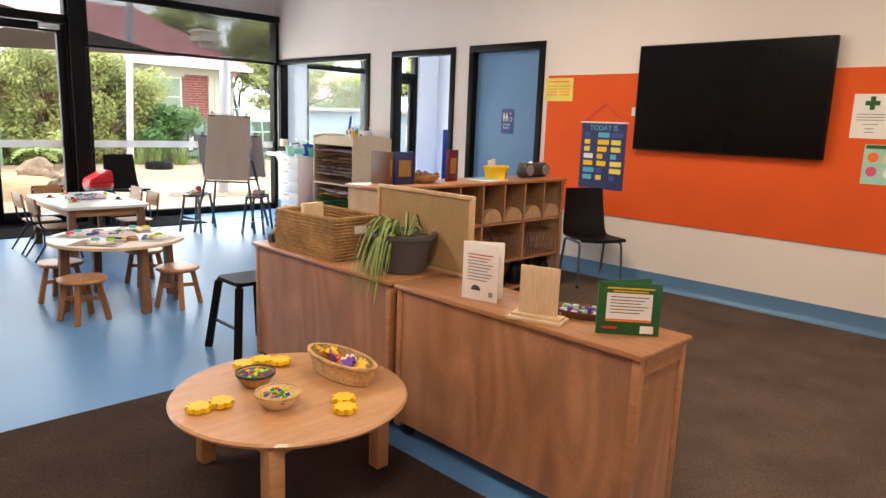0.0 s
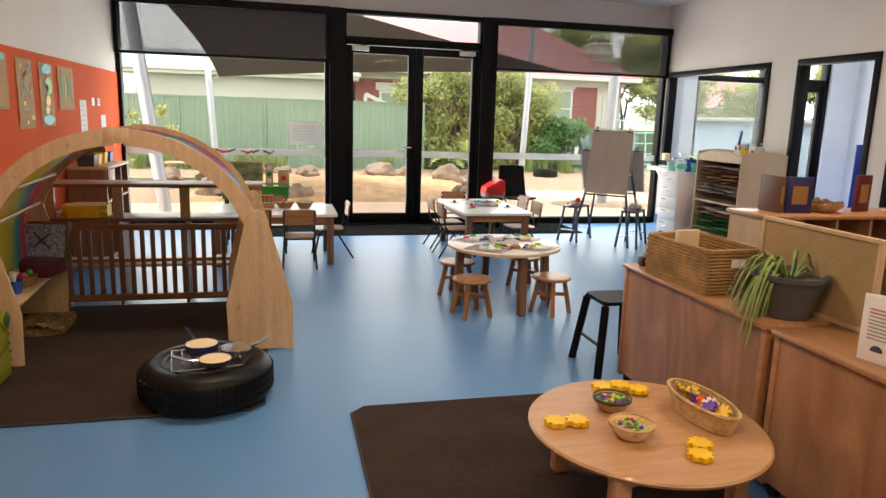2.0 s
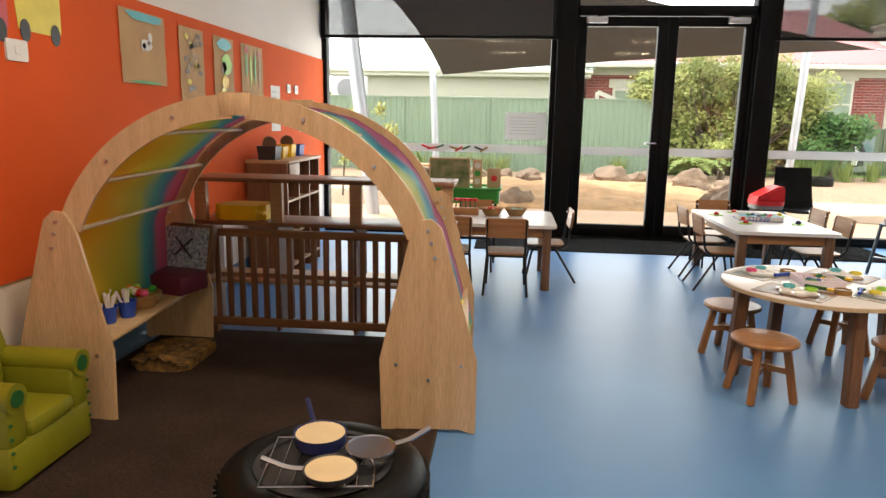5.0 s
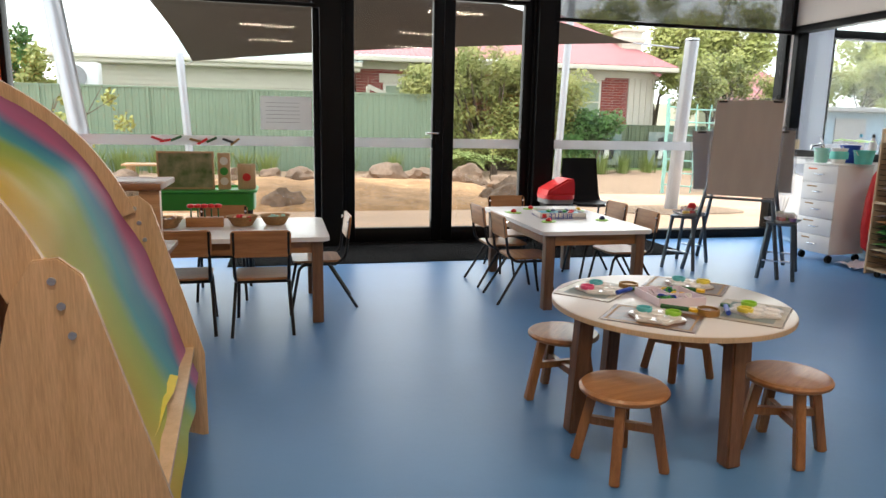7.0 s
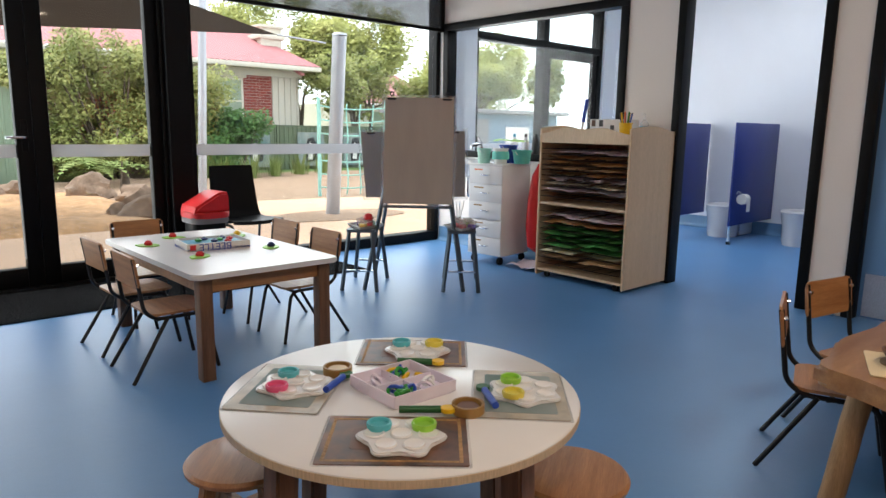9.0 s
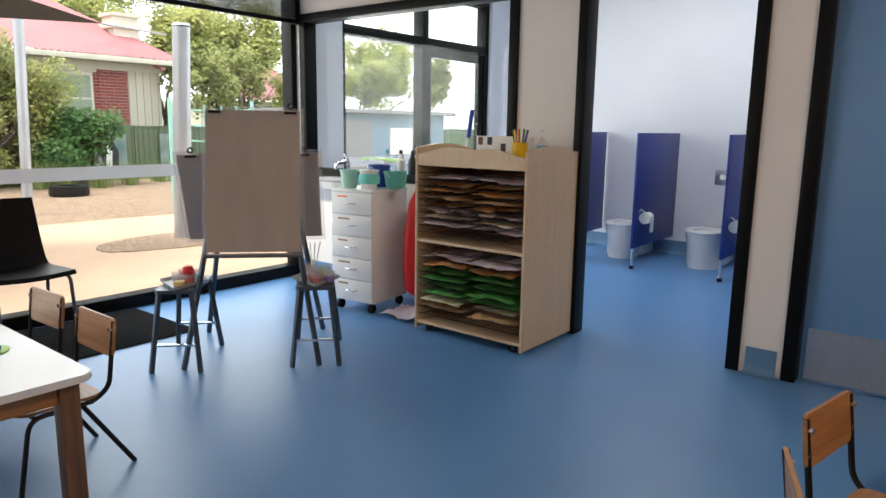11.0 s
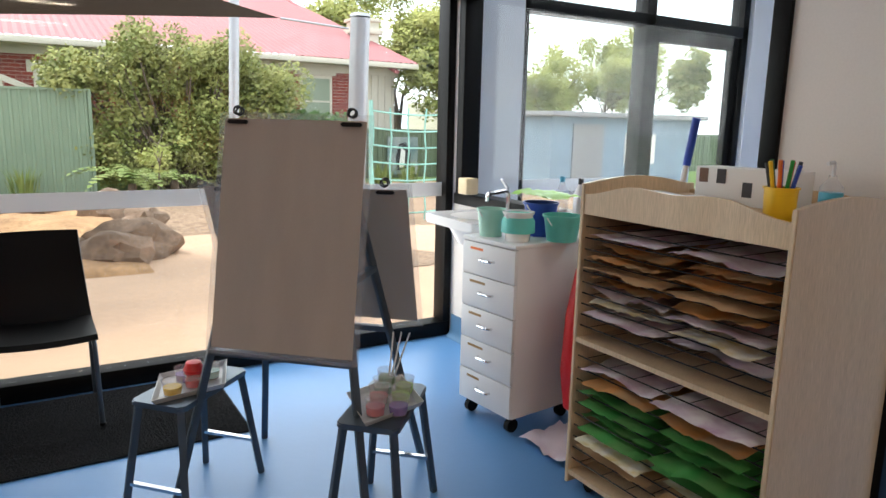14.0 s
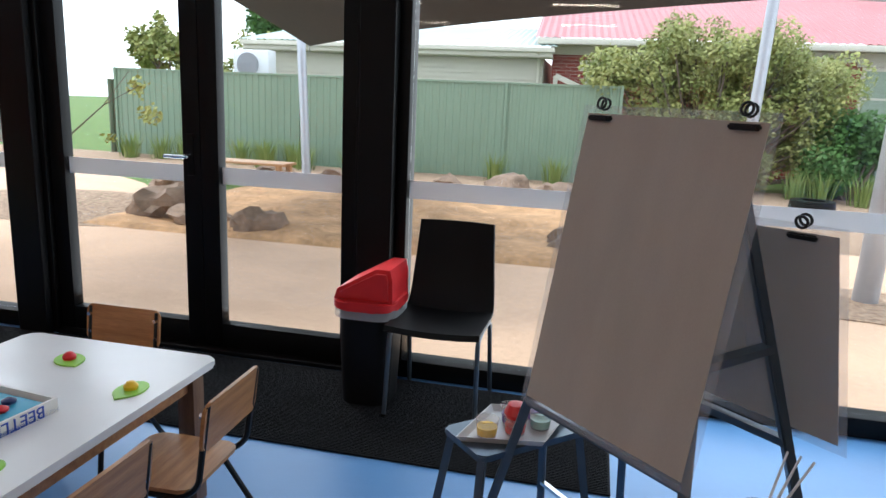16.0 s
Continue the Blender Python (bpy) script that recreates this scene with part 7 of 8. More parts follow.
pg = thing("paper_sheets", pose(4.16, 3.82, BZ, 0, 0, 8), "loose white paper sheets on the bookcase", "paper")
part("sheet", box(0, 0.3, -0.1, 0.11, 0, 0.004), "paper", pg)
part("sheet", box(0.05, 0.33, -0.06, 0.12, 0.0045, 0.007), "sky_blue", pg)

# east wall displays
ns = thing("notice", on_east(4.245, 1.77, XR - 0.012), "yellow notice pinned to the orange board", "notice")
part("sheet", plate([(-0.165, -0.11), (0.165, -0.11), (0.165, 0.11), (-0.165, 0.11)], 0.001), "lemon", ns)
bars(ns, [(-0.13, 0.12, 0.07, 0.012)] + [(-0.14 + 0.15 * (i % 2), -0.02 + 0.15 * (i % 2), 0.03 - 0.028 * (i // 2), 0.008) for i in range(8)], "orange_toy")
ch = thing("calendar_chart", on_east(3.70, 1.16, XR - 0.013), "blue cloth calendar chart with pocket cards, hung by a cord", "wall chart")
part("cloth", plate(rounded(-0.24, 0.24, -0.31, 0.31, 0.01), 0.004), "dark_blue", ch)
part("hanging_rod", rod((-0.255, 0.305, 0.008), (0.255, 0.305, 0.008), 0.008), "white_paint", ch)
part("cord", tube([(-0.22, 0.31, 0.006), (0, 0.475, 0.006), (0.22, 0.31, 0.006)], 0.003, 6), "rose", ch)
text_mesh("TODAY IS", 0.05, "sky_blue", pose(0, 0.255, 0.005), ch, width=0.3)
rng = random.Random(14)
for r in range(7):
    for c_ in range(3):
        x, y = -0.2 + c_ * 0.145, 0.17 - r * 0.066
        part("pocket_card", plate(rounded(x, x + rng.choice((0.06, 0.1, 0.12)), y, y + 0.045, 0.006, 3), 0.002, Matrix.Translation((0, 0, 0.004))), rng.choice(("blue", "sky_blue", "yellow", "paper", "sign_blue", "lemon", "sky_blue")), ch)
for y, z in ((3.365, 1.57),):
    sw = thing("power_outlet", on_east(y, z, XR - 0.012), "white wall outlet with a black plug", "outlet")
    part("plate", plate(rounded(-0.06, 0.06, -0.038, 0.038, 0.006), 0.009, None, 0.002), "white_paint", sw)
    part("plug", box(-0.01, 0.03, -0.018, 0.018, 0.009, 0.04, 0.005), "charcoal", sw)
fa = thing("first_aid_sign", on_east(1.54, 1.565, XR - 0.012), "white first aid sign with a green cross", "sign")
part("sheet", plate([(-0.12, -0.155), (0.12, -0.155), (0.12, 0.155), (-0.12, 0.155)], 0.0012), "paper", fa)
part("cross", plate([(-0.016, 0.045), (0.016, 0.045), (0.016, 0.075), (0.046, 0.075), (0.046, 0.107), (0.016, 0.107), (0.016, 0.137), (-0.016, 0.137), (-0.016, 0.107), (-0.046, 0.107), (-0.046, 0.075), (-0.016, 0.075)], 0.001, Matrix.Translation((0, 0, 0.0012))), "dark_green", fa)
bars(fa, [(-0.09, 0.09, 0.01, 0.006), (-0.09, 0.08, -0.01, 0.006), (-0.09, 0.085, -0.03, 0.006), (-0.05, 0.05, -0.06, 0.006), (-0.03, 0.03, -0.09, 0.006), (-0.03, 0.03, -0.115, 0.006)], "grey")
po = thing("poster", on_east(1.40, 1.23, XR - 0.012), "pale green picture poster on the orange board", "poster")
part("sheet", plate([(-0.15, -0.14), (0.15, -0.14), (0.15, 0.14), (-0.15, 0.14)], 0.0012), "mint", po)
for x, y, cl in ((-0.09, 0.05, "orange_toy"), (0.0, 0.04, "cream"), (0.09, 0.05, "paper"), (-0.09, -0.05, "pink"), (0.02, -0.06, "paper"), (0.1, -0.05, "orange_toy")):
    part("picture", plate(circle(0.035, 20, x, y), 0.001, Matrix.Translation((0, 0, 0.0013))), cl, po)
part("title_strip", box(-0.14, 0.14, 0.11, 0.135, 0.0013, 0.002), "dark_green", po)

# west wall displays
WX0 = XL + 0.012
for word, y, z, cl in (("OCTOBER", 4.080, 1.730, "sky_blue"), ("NOVEMBER", 4.415, 1.720, "rose"), ("DECEMBER", 4.760, 1.735, "lemon")):
    cc = thing("month_card", on_west(y, z, WX0), "painted paper train carriage card for %s" % word.capitalize(), "card", "month cards")
    part("carriage", plate([(-0.155, 0.085), (0.15, 0.09), (0.145, -0.075), (0.1, -0.09), (-0.1, -0.085), (-0.14, -0.08)], 0.002), cl, cc)
    part("header_card", plate([(-0.085, 0.085), (0.085, 0.085), (0.085, 0.15), (-0.085, 0.15)], 0.0025), cl, cc)
    part("header_label", plate([(-0.07, 0.1), (0.07, 0.1), (0.07, 0.14), (-0.07, 0.14)], 0.001, Matrix.Translation((0, 0, 0.0026))), "paper", cc)
    text_mesh(word, 0.03, "ink", pose(0, 0.12, 0.0038), cc, width=0.115)
    for x in (-0.1, 0.1):
        part("wheel", plate([(x + 0.032 * math.cos(a), -0.085 + 0.048 * math.sin(a)) for a in [k * math.tau / 24 for k in range(24)]], 0.002, Matrix.Translation((0, 0, 0.0025))), "charcoal", cc)
    bars(cc, [(-0.1, 0.06, 0.03, 0.006), (-0.1, 0.09, 0.0, 0.006), (-0.09, 0.04, -0.03, 0.006)], "gold" if cl == "lemon" else "paper")


def kraft_art(y0, y1, z0, z1, patches, label):
    a = thing("painted_paper", on_west((y0 + y1) / 2, (z0 + z1) / 2, WX0 + 0.003), label, "artwork", "kraft paper paintings")
    w, h = y1 - y0, z1 - z0
    bm = bmesh.new()
    n = 16
    vs = [[bm.verts.new((w * (i / n - 0.5) + 0.006 * noise.noise((j * 0.7, y0, i // n)), h * (j / n - 0.5), 0.002 + 0.006 * abs(noise.noise((i * 0.35, j * 0.3, y0 * 5))))) for j in range(n + 1)] for i in range(n + 1)]
    for i in range(n):
        for j in range(n):
            bm.faces.new((vs[i][j], vs[i + 1][j], vs[i + 1][j + 1], vs[i][j + 1]))
    part("sheet", bm, "kraft", a)
    rnd = random.Random(int(y0 * 100))
    for (x, y, rx, ry, cl) in patches:
        out = [(w * x + w * rx * math.cos(t) * rnd.uniform(0.75, 1.1), h * y + h * ry * math.sin(t) * rnd.uniform(0.75, 1.1)) for t in [k * math.tau / 14 for k in range(14)]]
        part("paint_patch", plate(out, 0.001, Matrix.Translation((0, 0, 0.009))), cl, a)


kraft_art(5.39, 5.88, 1.47, 1.87, [(0, 0.43, 0.44, 0.07, "aqua"), (0, -0.47, 0.44, 0.02, "green"), (0.02, 0.05, 0.14, 0.1, "paper"), (0.12, 0.17, 0.05, 0.08, "paper"), (-0.02, 0.04, 0.05, 0.04, "ink"), (0.08, 0.08, 0.03, 0.03, "ink")], "brown paper painting with a blue sky and white animal")
rng = random.Random(3)
kraft_art(6.06, 6.41, 1.32, 1.86, [(rng.uniform(-0.35, 0.35), rng.uniform(-0.42, 0.42), 0.09, 0.035, rng.choice(("lemon", "gold", "brown"))) for _ in range(26)], "brown paper painting with yellow leaf prints")
kraft_art(6.57, 6.92, 1.33, 1.86, [(0, 0.4, 0.4, 0.08, "aqua"), (0, -0.4, 0.42, 0.09, "aqua"), (0.1, 0.15, 0.25, 0.16, "lime_green"), (-0.05, 0.1, 0.14, 0.08, "brown"), (0.0, -0.1, 0.2, 0.1, "yellow"), (-0.1, -0.25, 0.15, 0.08, "lemon")], "brown paper painting with green and blue shapes")
kraft_art(7.07, 7.54, 1.47, 1.86, [(-0.3, 0.1, 0.05, 0.3, "green"), (-0.1, 0.0, 0.04, 0.35, "lime_green"), (0.1, 0.05, 0.05, 0.33, "green"), (0.3, 0, 0.04, 0.35, "gold"), (-0.3, 0.38, 0.08, 0.07, "rose"), (0.3, 0.35, 0.08, 0.06, "rose")], "brown paper painting with flower stems")


def sheet_notice(y0, y1, z0, z1, n, label):
    s = thing("wall_notice", on_west((y0 + y1) / 2, (z0 + z1) / 2, WX0), label, "notice", "paper notices")
    w, h = y1 - y0, z1 - z0
    part("sheet", plate([(-w / 2, -h / 2), (w / 2, -h / 2), (w / 2, h / 2), (-w / 2, h / 2)], 0.0015), "paper", s)
    rnd = random.Random(int(z0 * 100))
    bars(s, [(-w * 0.4, w * rnd.uniform(0.15, 0.4), h * (0.36 - 0.74 * i / n), h * 0.012) for i in range(n)], "grey")


sheet_notice(3.640, 3.925, 1.20, 1.53, 12, "white printed notices pinned to the board")
sheet_notice(3.935, 4.130, 1.365, 1.53, 8, "small white printed notice")
sheet_notice(7.74, 7.98, 1.17, 1.57, 6, "pale green printed notice")
sheet_notice(8.55, 8.75, 1.15, 1.42, 5, "pale blue printed notice")
for y, z, w, h in ((4.325, 1.56, 0.065, 0.045), (4.59, 1.56, 0.065, 0.045), (8.22, 1.56, 0.05, 0.04), (8.45, 1.56, 0.05, 0.04)):
    sw = thing("light_switch", on_west(y, z, WX0), "white plastic wall switch plate", "switch", "wall switches")
    part("plate", plate(rounded(-w, w, -h, h, 0.008), 0.01, None, 0.002), "white_paint", sw)
    part("rocker", box(-0.016, 0.016, -0.02, 0.02, 0.01, 0.014, 0.002), "ceramic", sw)
tk = thing("wall_remote", on_west(3.825, 1.635, WX0), "white remote control in a wall holder", "remote")
part("case", plate(rounded(-0.03, 0.03, -0.07, 0.07, 0.01), 0.022, None, 0.003), "white_paint", tk)
part("display", box(-0.02, 0.02, 0.02, 0.05, 0.022, 0.0235), "grey", tk)

# paper notice and magnetic blocks on the glass
gn = thing("window_notice", pose(0.5, YN - 0.011, 1.24, 90, 0, 0), "sheet taped to the window glass", "notice")
part("sheet", plate([(-0.23, -0.15), (0.23, -0.15), (0.23, 0.15), (-0.23, 0.15)], 0.001), "film", gn)
bars(gn, [(-0.18, 0.12, 0.09 - k * 0.035, 0.004) for k in range(6)], "grey")
for i, (x, z, a, cl) in enumerate(((-0.62, 0.995, 20, "red"), (-0.55, 0.98, -10, "red"), (-0.46, 1.0, -22, "dark_green"), (-0.30, 0.985, 15, "gold"), (-0.24, 0.975, -30, "red"), (-0.16, 0.99, -25, "dark_green"), (-0.02, 0.985, 20, "charcoal"), (0.04, 0.975, -35, "gold"))):
    mb = tagged(make("stick_block", box(-0.05, 0.05, -0.006, 0.006, -0.011, 0.011, 0.003), cl), "small coloured stick block on the window glass", "block", "stick blocks")
    mb.matrix_basis = pose(x, YN - 0.018, z, 0, a, 0)

# water trough by the window
wt = thing("sand_trough", pose(-0.12, 8.30, 0), "green plastic sensory trough on a black stand", "trough")
part("tub", plate(rounded(-0.37, 0.37, -0.2, 0.2, 0.04), 0.13, Matrix.Translation((0, 0, 0.53)), 0.01), "green", wt)
part("rim", tube([(x, y, 0.665) for x, y in rounded(-0.38, 0.38, -0.21, 0.21, 0.05)], 0.012, 8, closed=True), "green", wt)
for sx in (-1, 1):
    for sy in (-1, 1):
        part("leg", rod((sx * 0.33, sy * 0.16, 0), (sx * 0.33, sy * 0.16, 0.53), 0.014), "steel_tube", wt)
wp = thing("picture_board", pose(-0.24, 8.34, 0.66), "wooden garden picture board standing in the trough", "board")
part("board", box(-0.2, 0.2, 0, 0.012, 0, 0.28, 0.003), "ply", wp)
part("picture", box(-0.185, 0.185, -0.002, 0.0, 0.015, 0.265), material("garden_print", (0.08, 0.14, 0.04), 0.7, second=(0.36, 0.34, 0.22), scale=12), wp)
wl = thing("traffic_light_block", pose(0.03, 8.33, 0.66), "wooden block with three round holes", "block")
part("block", box(-0.045, 0.045, 0, 0.03, 0, 0.27, 0.004), "ply", wl)
for z, cl in ((0.06, "paper"), (0.135, "green"), (0.21, "paper")):
    part("disc", rod((0, -0.003, z), (0, 0.0, z), 0.03), cl, wl)
wi = thing("ladybird_block", pose(0.19, 8.33, 0.66), "square wooden block with a red beetle picture", "block")
part("block", box(-0.065, 0.065, 0, 0.02, 0, 0.19, 0.004), "ply", wi)
part("picture", rod((0, -0.003, 0.09), (0, 0, 0.09), 0.03, seg=18), "red", wi)

# on the long table
fb = thing("flower_block", pose(-0.02, 7.40, 0.52), "wooden block holding red toy flowers", "toy")
part("block", box(-0.11, 0.11, -0.03, 0.03, 0, 0.06, 0.004), "oak", fb)
for i in range(5):
    x = -0.08 + i * 0.04
    part("stem", rod((x, 0, 0.06), (x, 0, 0.12), 0.005, seg=8), "dark_green", fb)
    part("flower", lathe([(0, 0), (0.02, 0.004), (0.024, 0.02), (0.012, 0.026), (0, 0.022)], 8), "red", fb).matrix_basis = pose(x, 0, 0.115)
for x, y, cl in ((-0.24, 7.38, "brown"), (0.20, 7.42, "red"), (0.40, 7.45, "mint")):
    wbk = thing("small_basket", pose(x, y, 0.52), "small wooden bowl of toys on the table", "bowl", "small table bowls")
    part("bowl", lathe([(0.05, 0), (0.06, 0.004), (0.095, 0.06), (0.1, 0.062), (0.09, 0.06), (0.05, 0.012), (0, 0.01)], 20), "wicker", wbk)
    rnd = random.Random(int(x * 77))
    for _ in range(12):
        part("toy_piece", box(-0.012, 0.012, -0.012, 0.012, 0, 0.02, 0.004), rnd.choice((cl, cl, "cream")), wbk).matrix_basis = pose(rnd.uniform(-0.05, 0.05), rnd.uniform(-0.05, 0.05), 0.045, rnd.uniform(0, 90), rnd.uniform(0, 90), 0)

# on the square table
gm = thing("game_box", pose(2.42, 7.64, 0.52, 0, 0, -6), "open blue and white beetle game box", "game")
part("tray", box(-0.17, 0.17, -0.12, 0.12, 0, 0.012), "blue", gm)
for x0, x1, y0, y1 in ((-0.17, 0.17, -0.12, -0.112), (-0.17, 0.17, 0.112, 0.12), (-0.17, -0.162, -0.112, 0.112), (0.162, 0.17, -0.112, 0.112)):
    part("side", box(x0, x1, y0, y1, 0.0, 0.04), "paper", gm)
part("insert", box(-0.15, 0.15, -0.1, 0.1, 0.012, 0.03, 0.006), "sky_blue", gm)
text_mesh("BEETLE", 0.04, "blue", pose(-0.02, -0.1206, 0.02, 90, 180, 0), gm, width=0.17)
text_mesh("BEETLE", 0.04, "blue", pose(0.1706, 0.0, 0.02, 90, 180, 90), gm, width=0.15)
part("logo", box(-0.155, -0.125, -0.1215, -0.1205, 0.006, 0.034), "red", gm)
rng = random.Random(6)
for i in range(7):
    part("beetle_piece", lathe([(0, 0), (0.018, 0.004), (0.02, 0.012), (0, 0.022)], 10), rng.choice(("red", "dark_blue", "green")), gm).matrix_basis = pose(rng.uniform(-0.12, 0.12), rng.uniform(-0.08, 0.08), 0.03)
for x, y, cl in ((2.15, 7.86, "red"), (2.24, 7.38, "red"), (2.66, 7.42, "dark_blue"), (2.70, 7.92, "yellow"), (2.36, 8.06, "red")):
    bp_ = thing("leaf_plate", pose(x, y, 0.52, 0, 0, x * 900), "green leaf-shaped game plate with a beetle", "game piece", "leaf plates")
    part("leaf", plate([(0.062 * math.cos(t) * (1.25 if abs(t) < 0.3 else 1), 0.046 * math.sin(t)) for t in [k * math.tau / 20 - math.pi for k in range(20)]], 0.005, None, 0.0015), "lime_green", bp_)
    part("beetle", lathe([(0, 0.005), (0.02, 0.006), (0.022, 0.016), (0.012, 0.028), (0, 0.031)], 12), cl, bp_)

# on the round table
RTZ = 0.502
M["dark_mat"] = material("dark_printed_placemat", (0.035, 0.028, 0.022), 0.35, second=(0.20, 0.09, 0.045), scale=16)
M["pale_mat"] = material("pale_printed_placemat", (0.52, 0.46, 0.36), 0.35, second=(0.26, 0.24, 0.2), scale=12)


def palette(x, y, rz, c1, c2):
    p = thing("paint_palette", pose(x, y, RTZ + 0.004, 0, 0, rz), "white flower-shaped palette with playdough", "palette", "flower palettes")
    part("tray", plate([((0.088 + 0.013 * math.cos(6 * t)) * math.cos(t), (0.088 + 0.013 * math.cos(6 * t)) * math.sin(t)) for t in [k * math.tau / 60 for k in range(60)]], 0.01, None, 0.003), "ceramic", p)
    for k in range(7):
        a = k * math.tau / 6
        r = 0 if k == 6 else 0.06
        part("well", lathe([(0.02, 0.0102), (0.025, 0.012), (0.022, 0.0155), (0.0185, 0.0125), (0.0, 0.0108)], 16), "white_lam", p).matrix_basis = pose(r * math.cos(a), r * math.sin(a), 0)
    for a, cl in ((0.6, c1), (2.6, c2)):
        part("playdough", lathe([(0, 0.011), (0.027, 0.011), (0.029, 0.022), (0.027, 0.026), (0.023, 0.025), (0.021, 0.017), (0, 0.016)], 18), cl, p).matrix_basis = pose(0.06 * math.cos(a), 0.06 * math.sin(a), 0)


def placemat(x, y, rz, mat, w=0.32, d=0.235):
    m_ = thing("placemat", pose(x, y, RTZ, 0, 0, rz), "laminated printed placemat on the round table", "placemat", "placemats")
    part("sheet", plate(rounded(-w / 2, w / 2, -d / 2, d / 2, 0.006), 0.003), mat, m_)
    part("clear_edge", plate(rounded(-w / 2 - 0.006, w / 2 + 0.006, -d / 2 - 0.006, d / 2 + 0.006, 0.008), 0.0015), "clear", m_)
    if mat == "dark_mat":
        for sx in (-1, 1):
            part("printed_border", box(sx * (w / 2 - 0.016) - 0.004, sx * (w / 2 - 0.016) + 0.004, -d / 2 + 0.012, d / 2 - 0.012, 0.003, 0.0034), "wicker", m_, "tan printed border", False)
            part("printed_border", box(-w / 2 + 0.021, w / 2 - 0.021, sx * (d / 2 - 0.016) - 0.004, sx * (d / 2 - 0.016) + 0.004, 0.003, 0.0034), "wicker", m_, "tan printed border", False)
        part("printed_picture", plate(rounded(-w * 0.3, w * 0.3, -d * 0.22, d * 0.22, 0.012), 0.0005, Matrix.Translation((0, 0, 0.003))), "brown", m_, "brown printed picture")
    else:
        part("printed_picture", plate(rounded(-w * 0.4, w * 0.4, -d * 0.38, d * 0.38, 0.008), 0.0005, Matrix.Translation((0, 0, 0.003))), "mural", m_, "faded grey-green printed picture")
    return m_


for x, y, rz, mat, c1, c2 in ((1.735, 5.140, -42, "dark_mat", "lime_green", "aqua"), (2.145, 5.570, -43, "dark_mat", "lemon", "aqua"), (1.715, 5.560, 42, "pale_mat", "aqua", "pink"), (2.145, 5.140, 44, "pale_mat", "lime_green", "lemon")):
    placemat(x, y, rz, mat)
    palette(x + 0.01, y - 0.01, rz, c1, c2)
for x, y, rz, cl, c2 in ((1.865, 5.200, -40, "dark_green", "yellow"), (2.075, 5.470, -45, "dark_green", "yellow"), (1.805, 5.480, 30, "blue", "dark_green"), (2.045, 5.150, 60, "blue", "dark_green")):
    rl = thing("dough_roller", pose(x, y, RTZ + 0.016, 0, 0, rz), "small plastic playdough tool", "tool", "playdough tools")
    part("handle", rod((-0.055, 0, 0), (0.045, 0, 0), 0.009, seg=12), cl, rl)
    part("wheel", rod((0.062, 0, -0.005), (0.062, 0, 0.005), 0.018, seg=16), c2, rl)
    part("fork", box(0.045, 0.062, -0.004, 0.004, -0.003, 0.003), cl, rl)
ctr = thing("sorting_tray", pose(1.935, 5.360, RTZ, 0, 0, -2), "translucent lilac four-part tray of cutters", "tray")
part("base", plate(rounded(-0.098, 0.098, -0.098, 0.098, 0.02), 0.006), "clear_lilac", ctr)
for k in range(4):
    part("side", box(-0.098, 0.098, -0.1, -0.096, 0.004, 0.034), "clear_lilac", ctr).matrix_basis = pose(0, 0, 0, 0, 0, 90 * k)
for k in range(2):
    part("divider", box(-0.095, 0.095, -0.0015, 0.0015, 0.006, 0.028), "clear_lilac", ctr).matrix_basis = pose(0, 0, 0, 0, 0, 90 * k)
rng = random.Random(17)
for sx, sy, cols in ((-1, -1, ("red", "blue", "green")), (1, 1, ("green", "blue", "yellow")), (-1, 1, ("clear_lilac", "ceramic")), (1, -1, ("clear_lilac", "ceramic"))):
    for i in range(9 if "red" in cols or "green" in cols else 3):
        part("cutter", tube([(0.017 * math.cos(t), 0.017 * math.sin(t) * (0.6 + 0.4 * (i % 2)), 0) for t in [q * math.tau / 8 for q in range(8)]], 0.005, 5, closed=True), rng.choice(cols), ctr).matrix_basis = pose(sx * (0.047 + rng.uniform(-0.03, 0.03)), sy * (0.047 + rng.uniform(-0.03, 0.03)), 0.014 + 0.01 * rng.random(), rng.uniform(-60, 60), rng.uniform(-60, 60), 0)
for x, y, fill in ((1.960, 5.140, "brown"), (1.865, 5.560, "cream")):
    wd = thing("wooden_dish", pose(x, y, RTZ), "small turned wooden dish", "dish", "wooden dishes")
    part("dish", lathe([(0.036, 0), (0.04, 0.004), (0.04, 0.026), (0.034, 0.026), (0.032, 0.01), (0, 0.008)], 24), "gold", wd)
    part("filling", lathe([(0, 0.012), (0.031, 0.012), (0.026, 0.02), (0, 0.022)], 16), fill, wd)

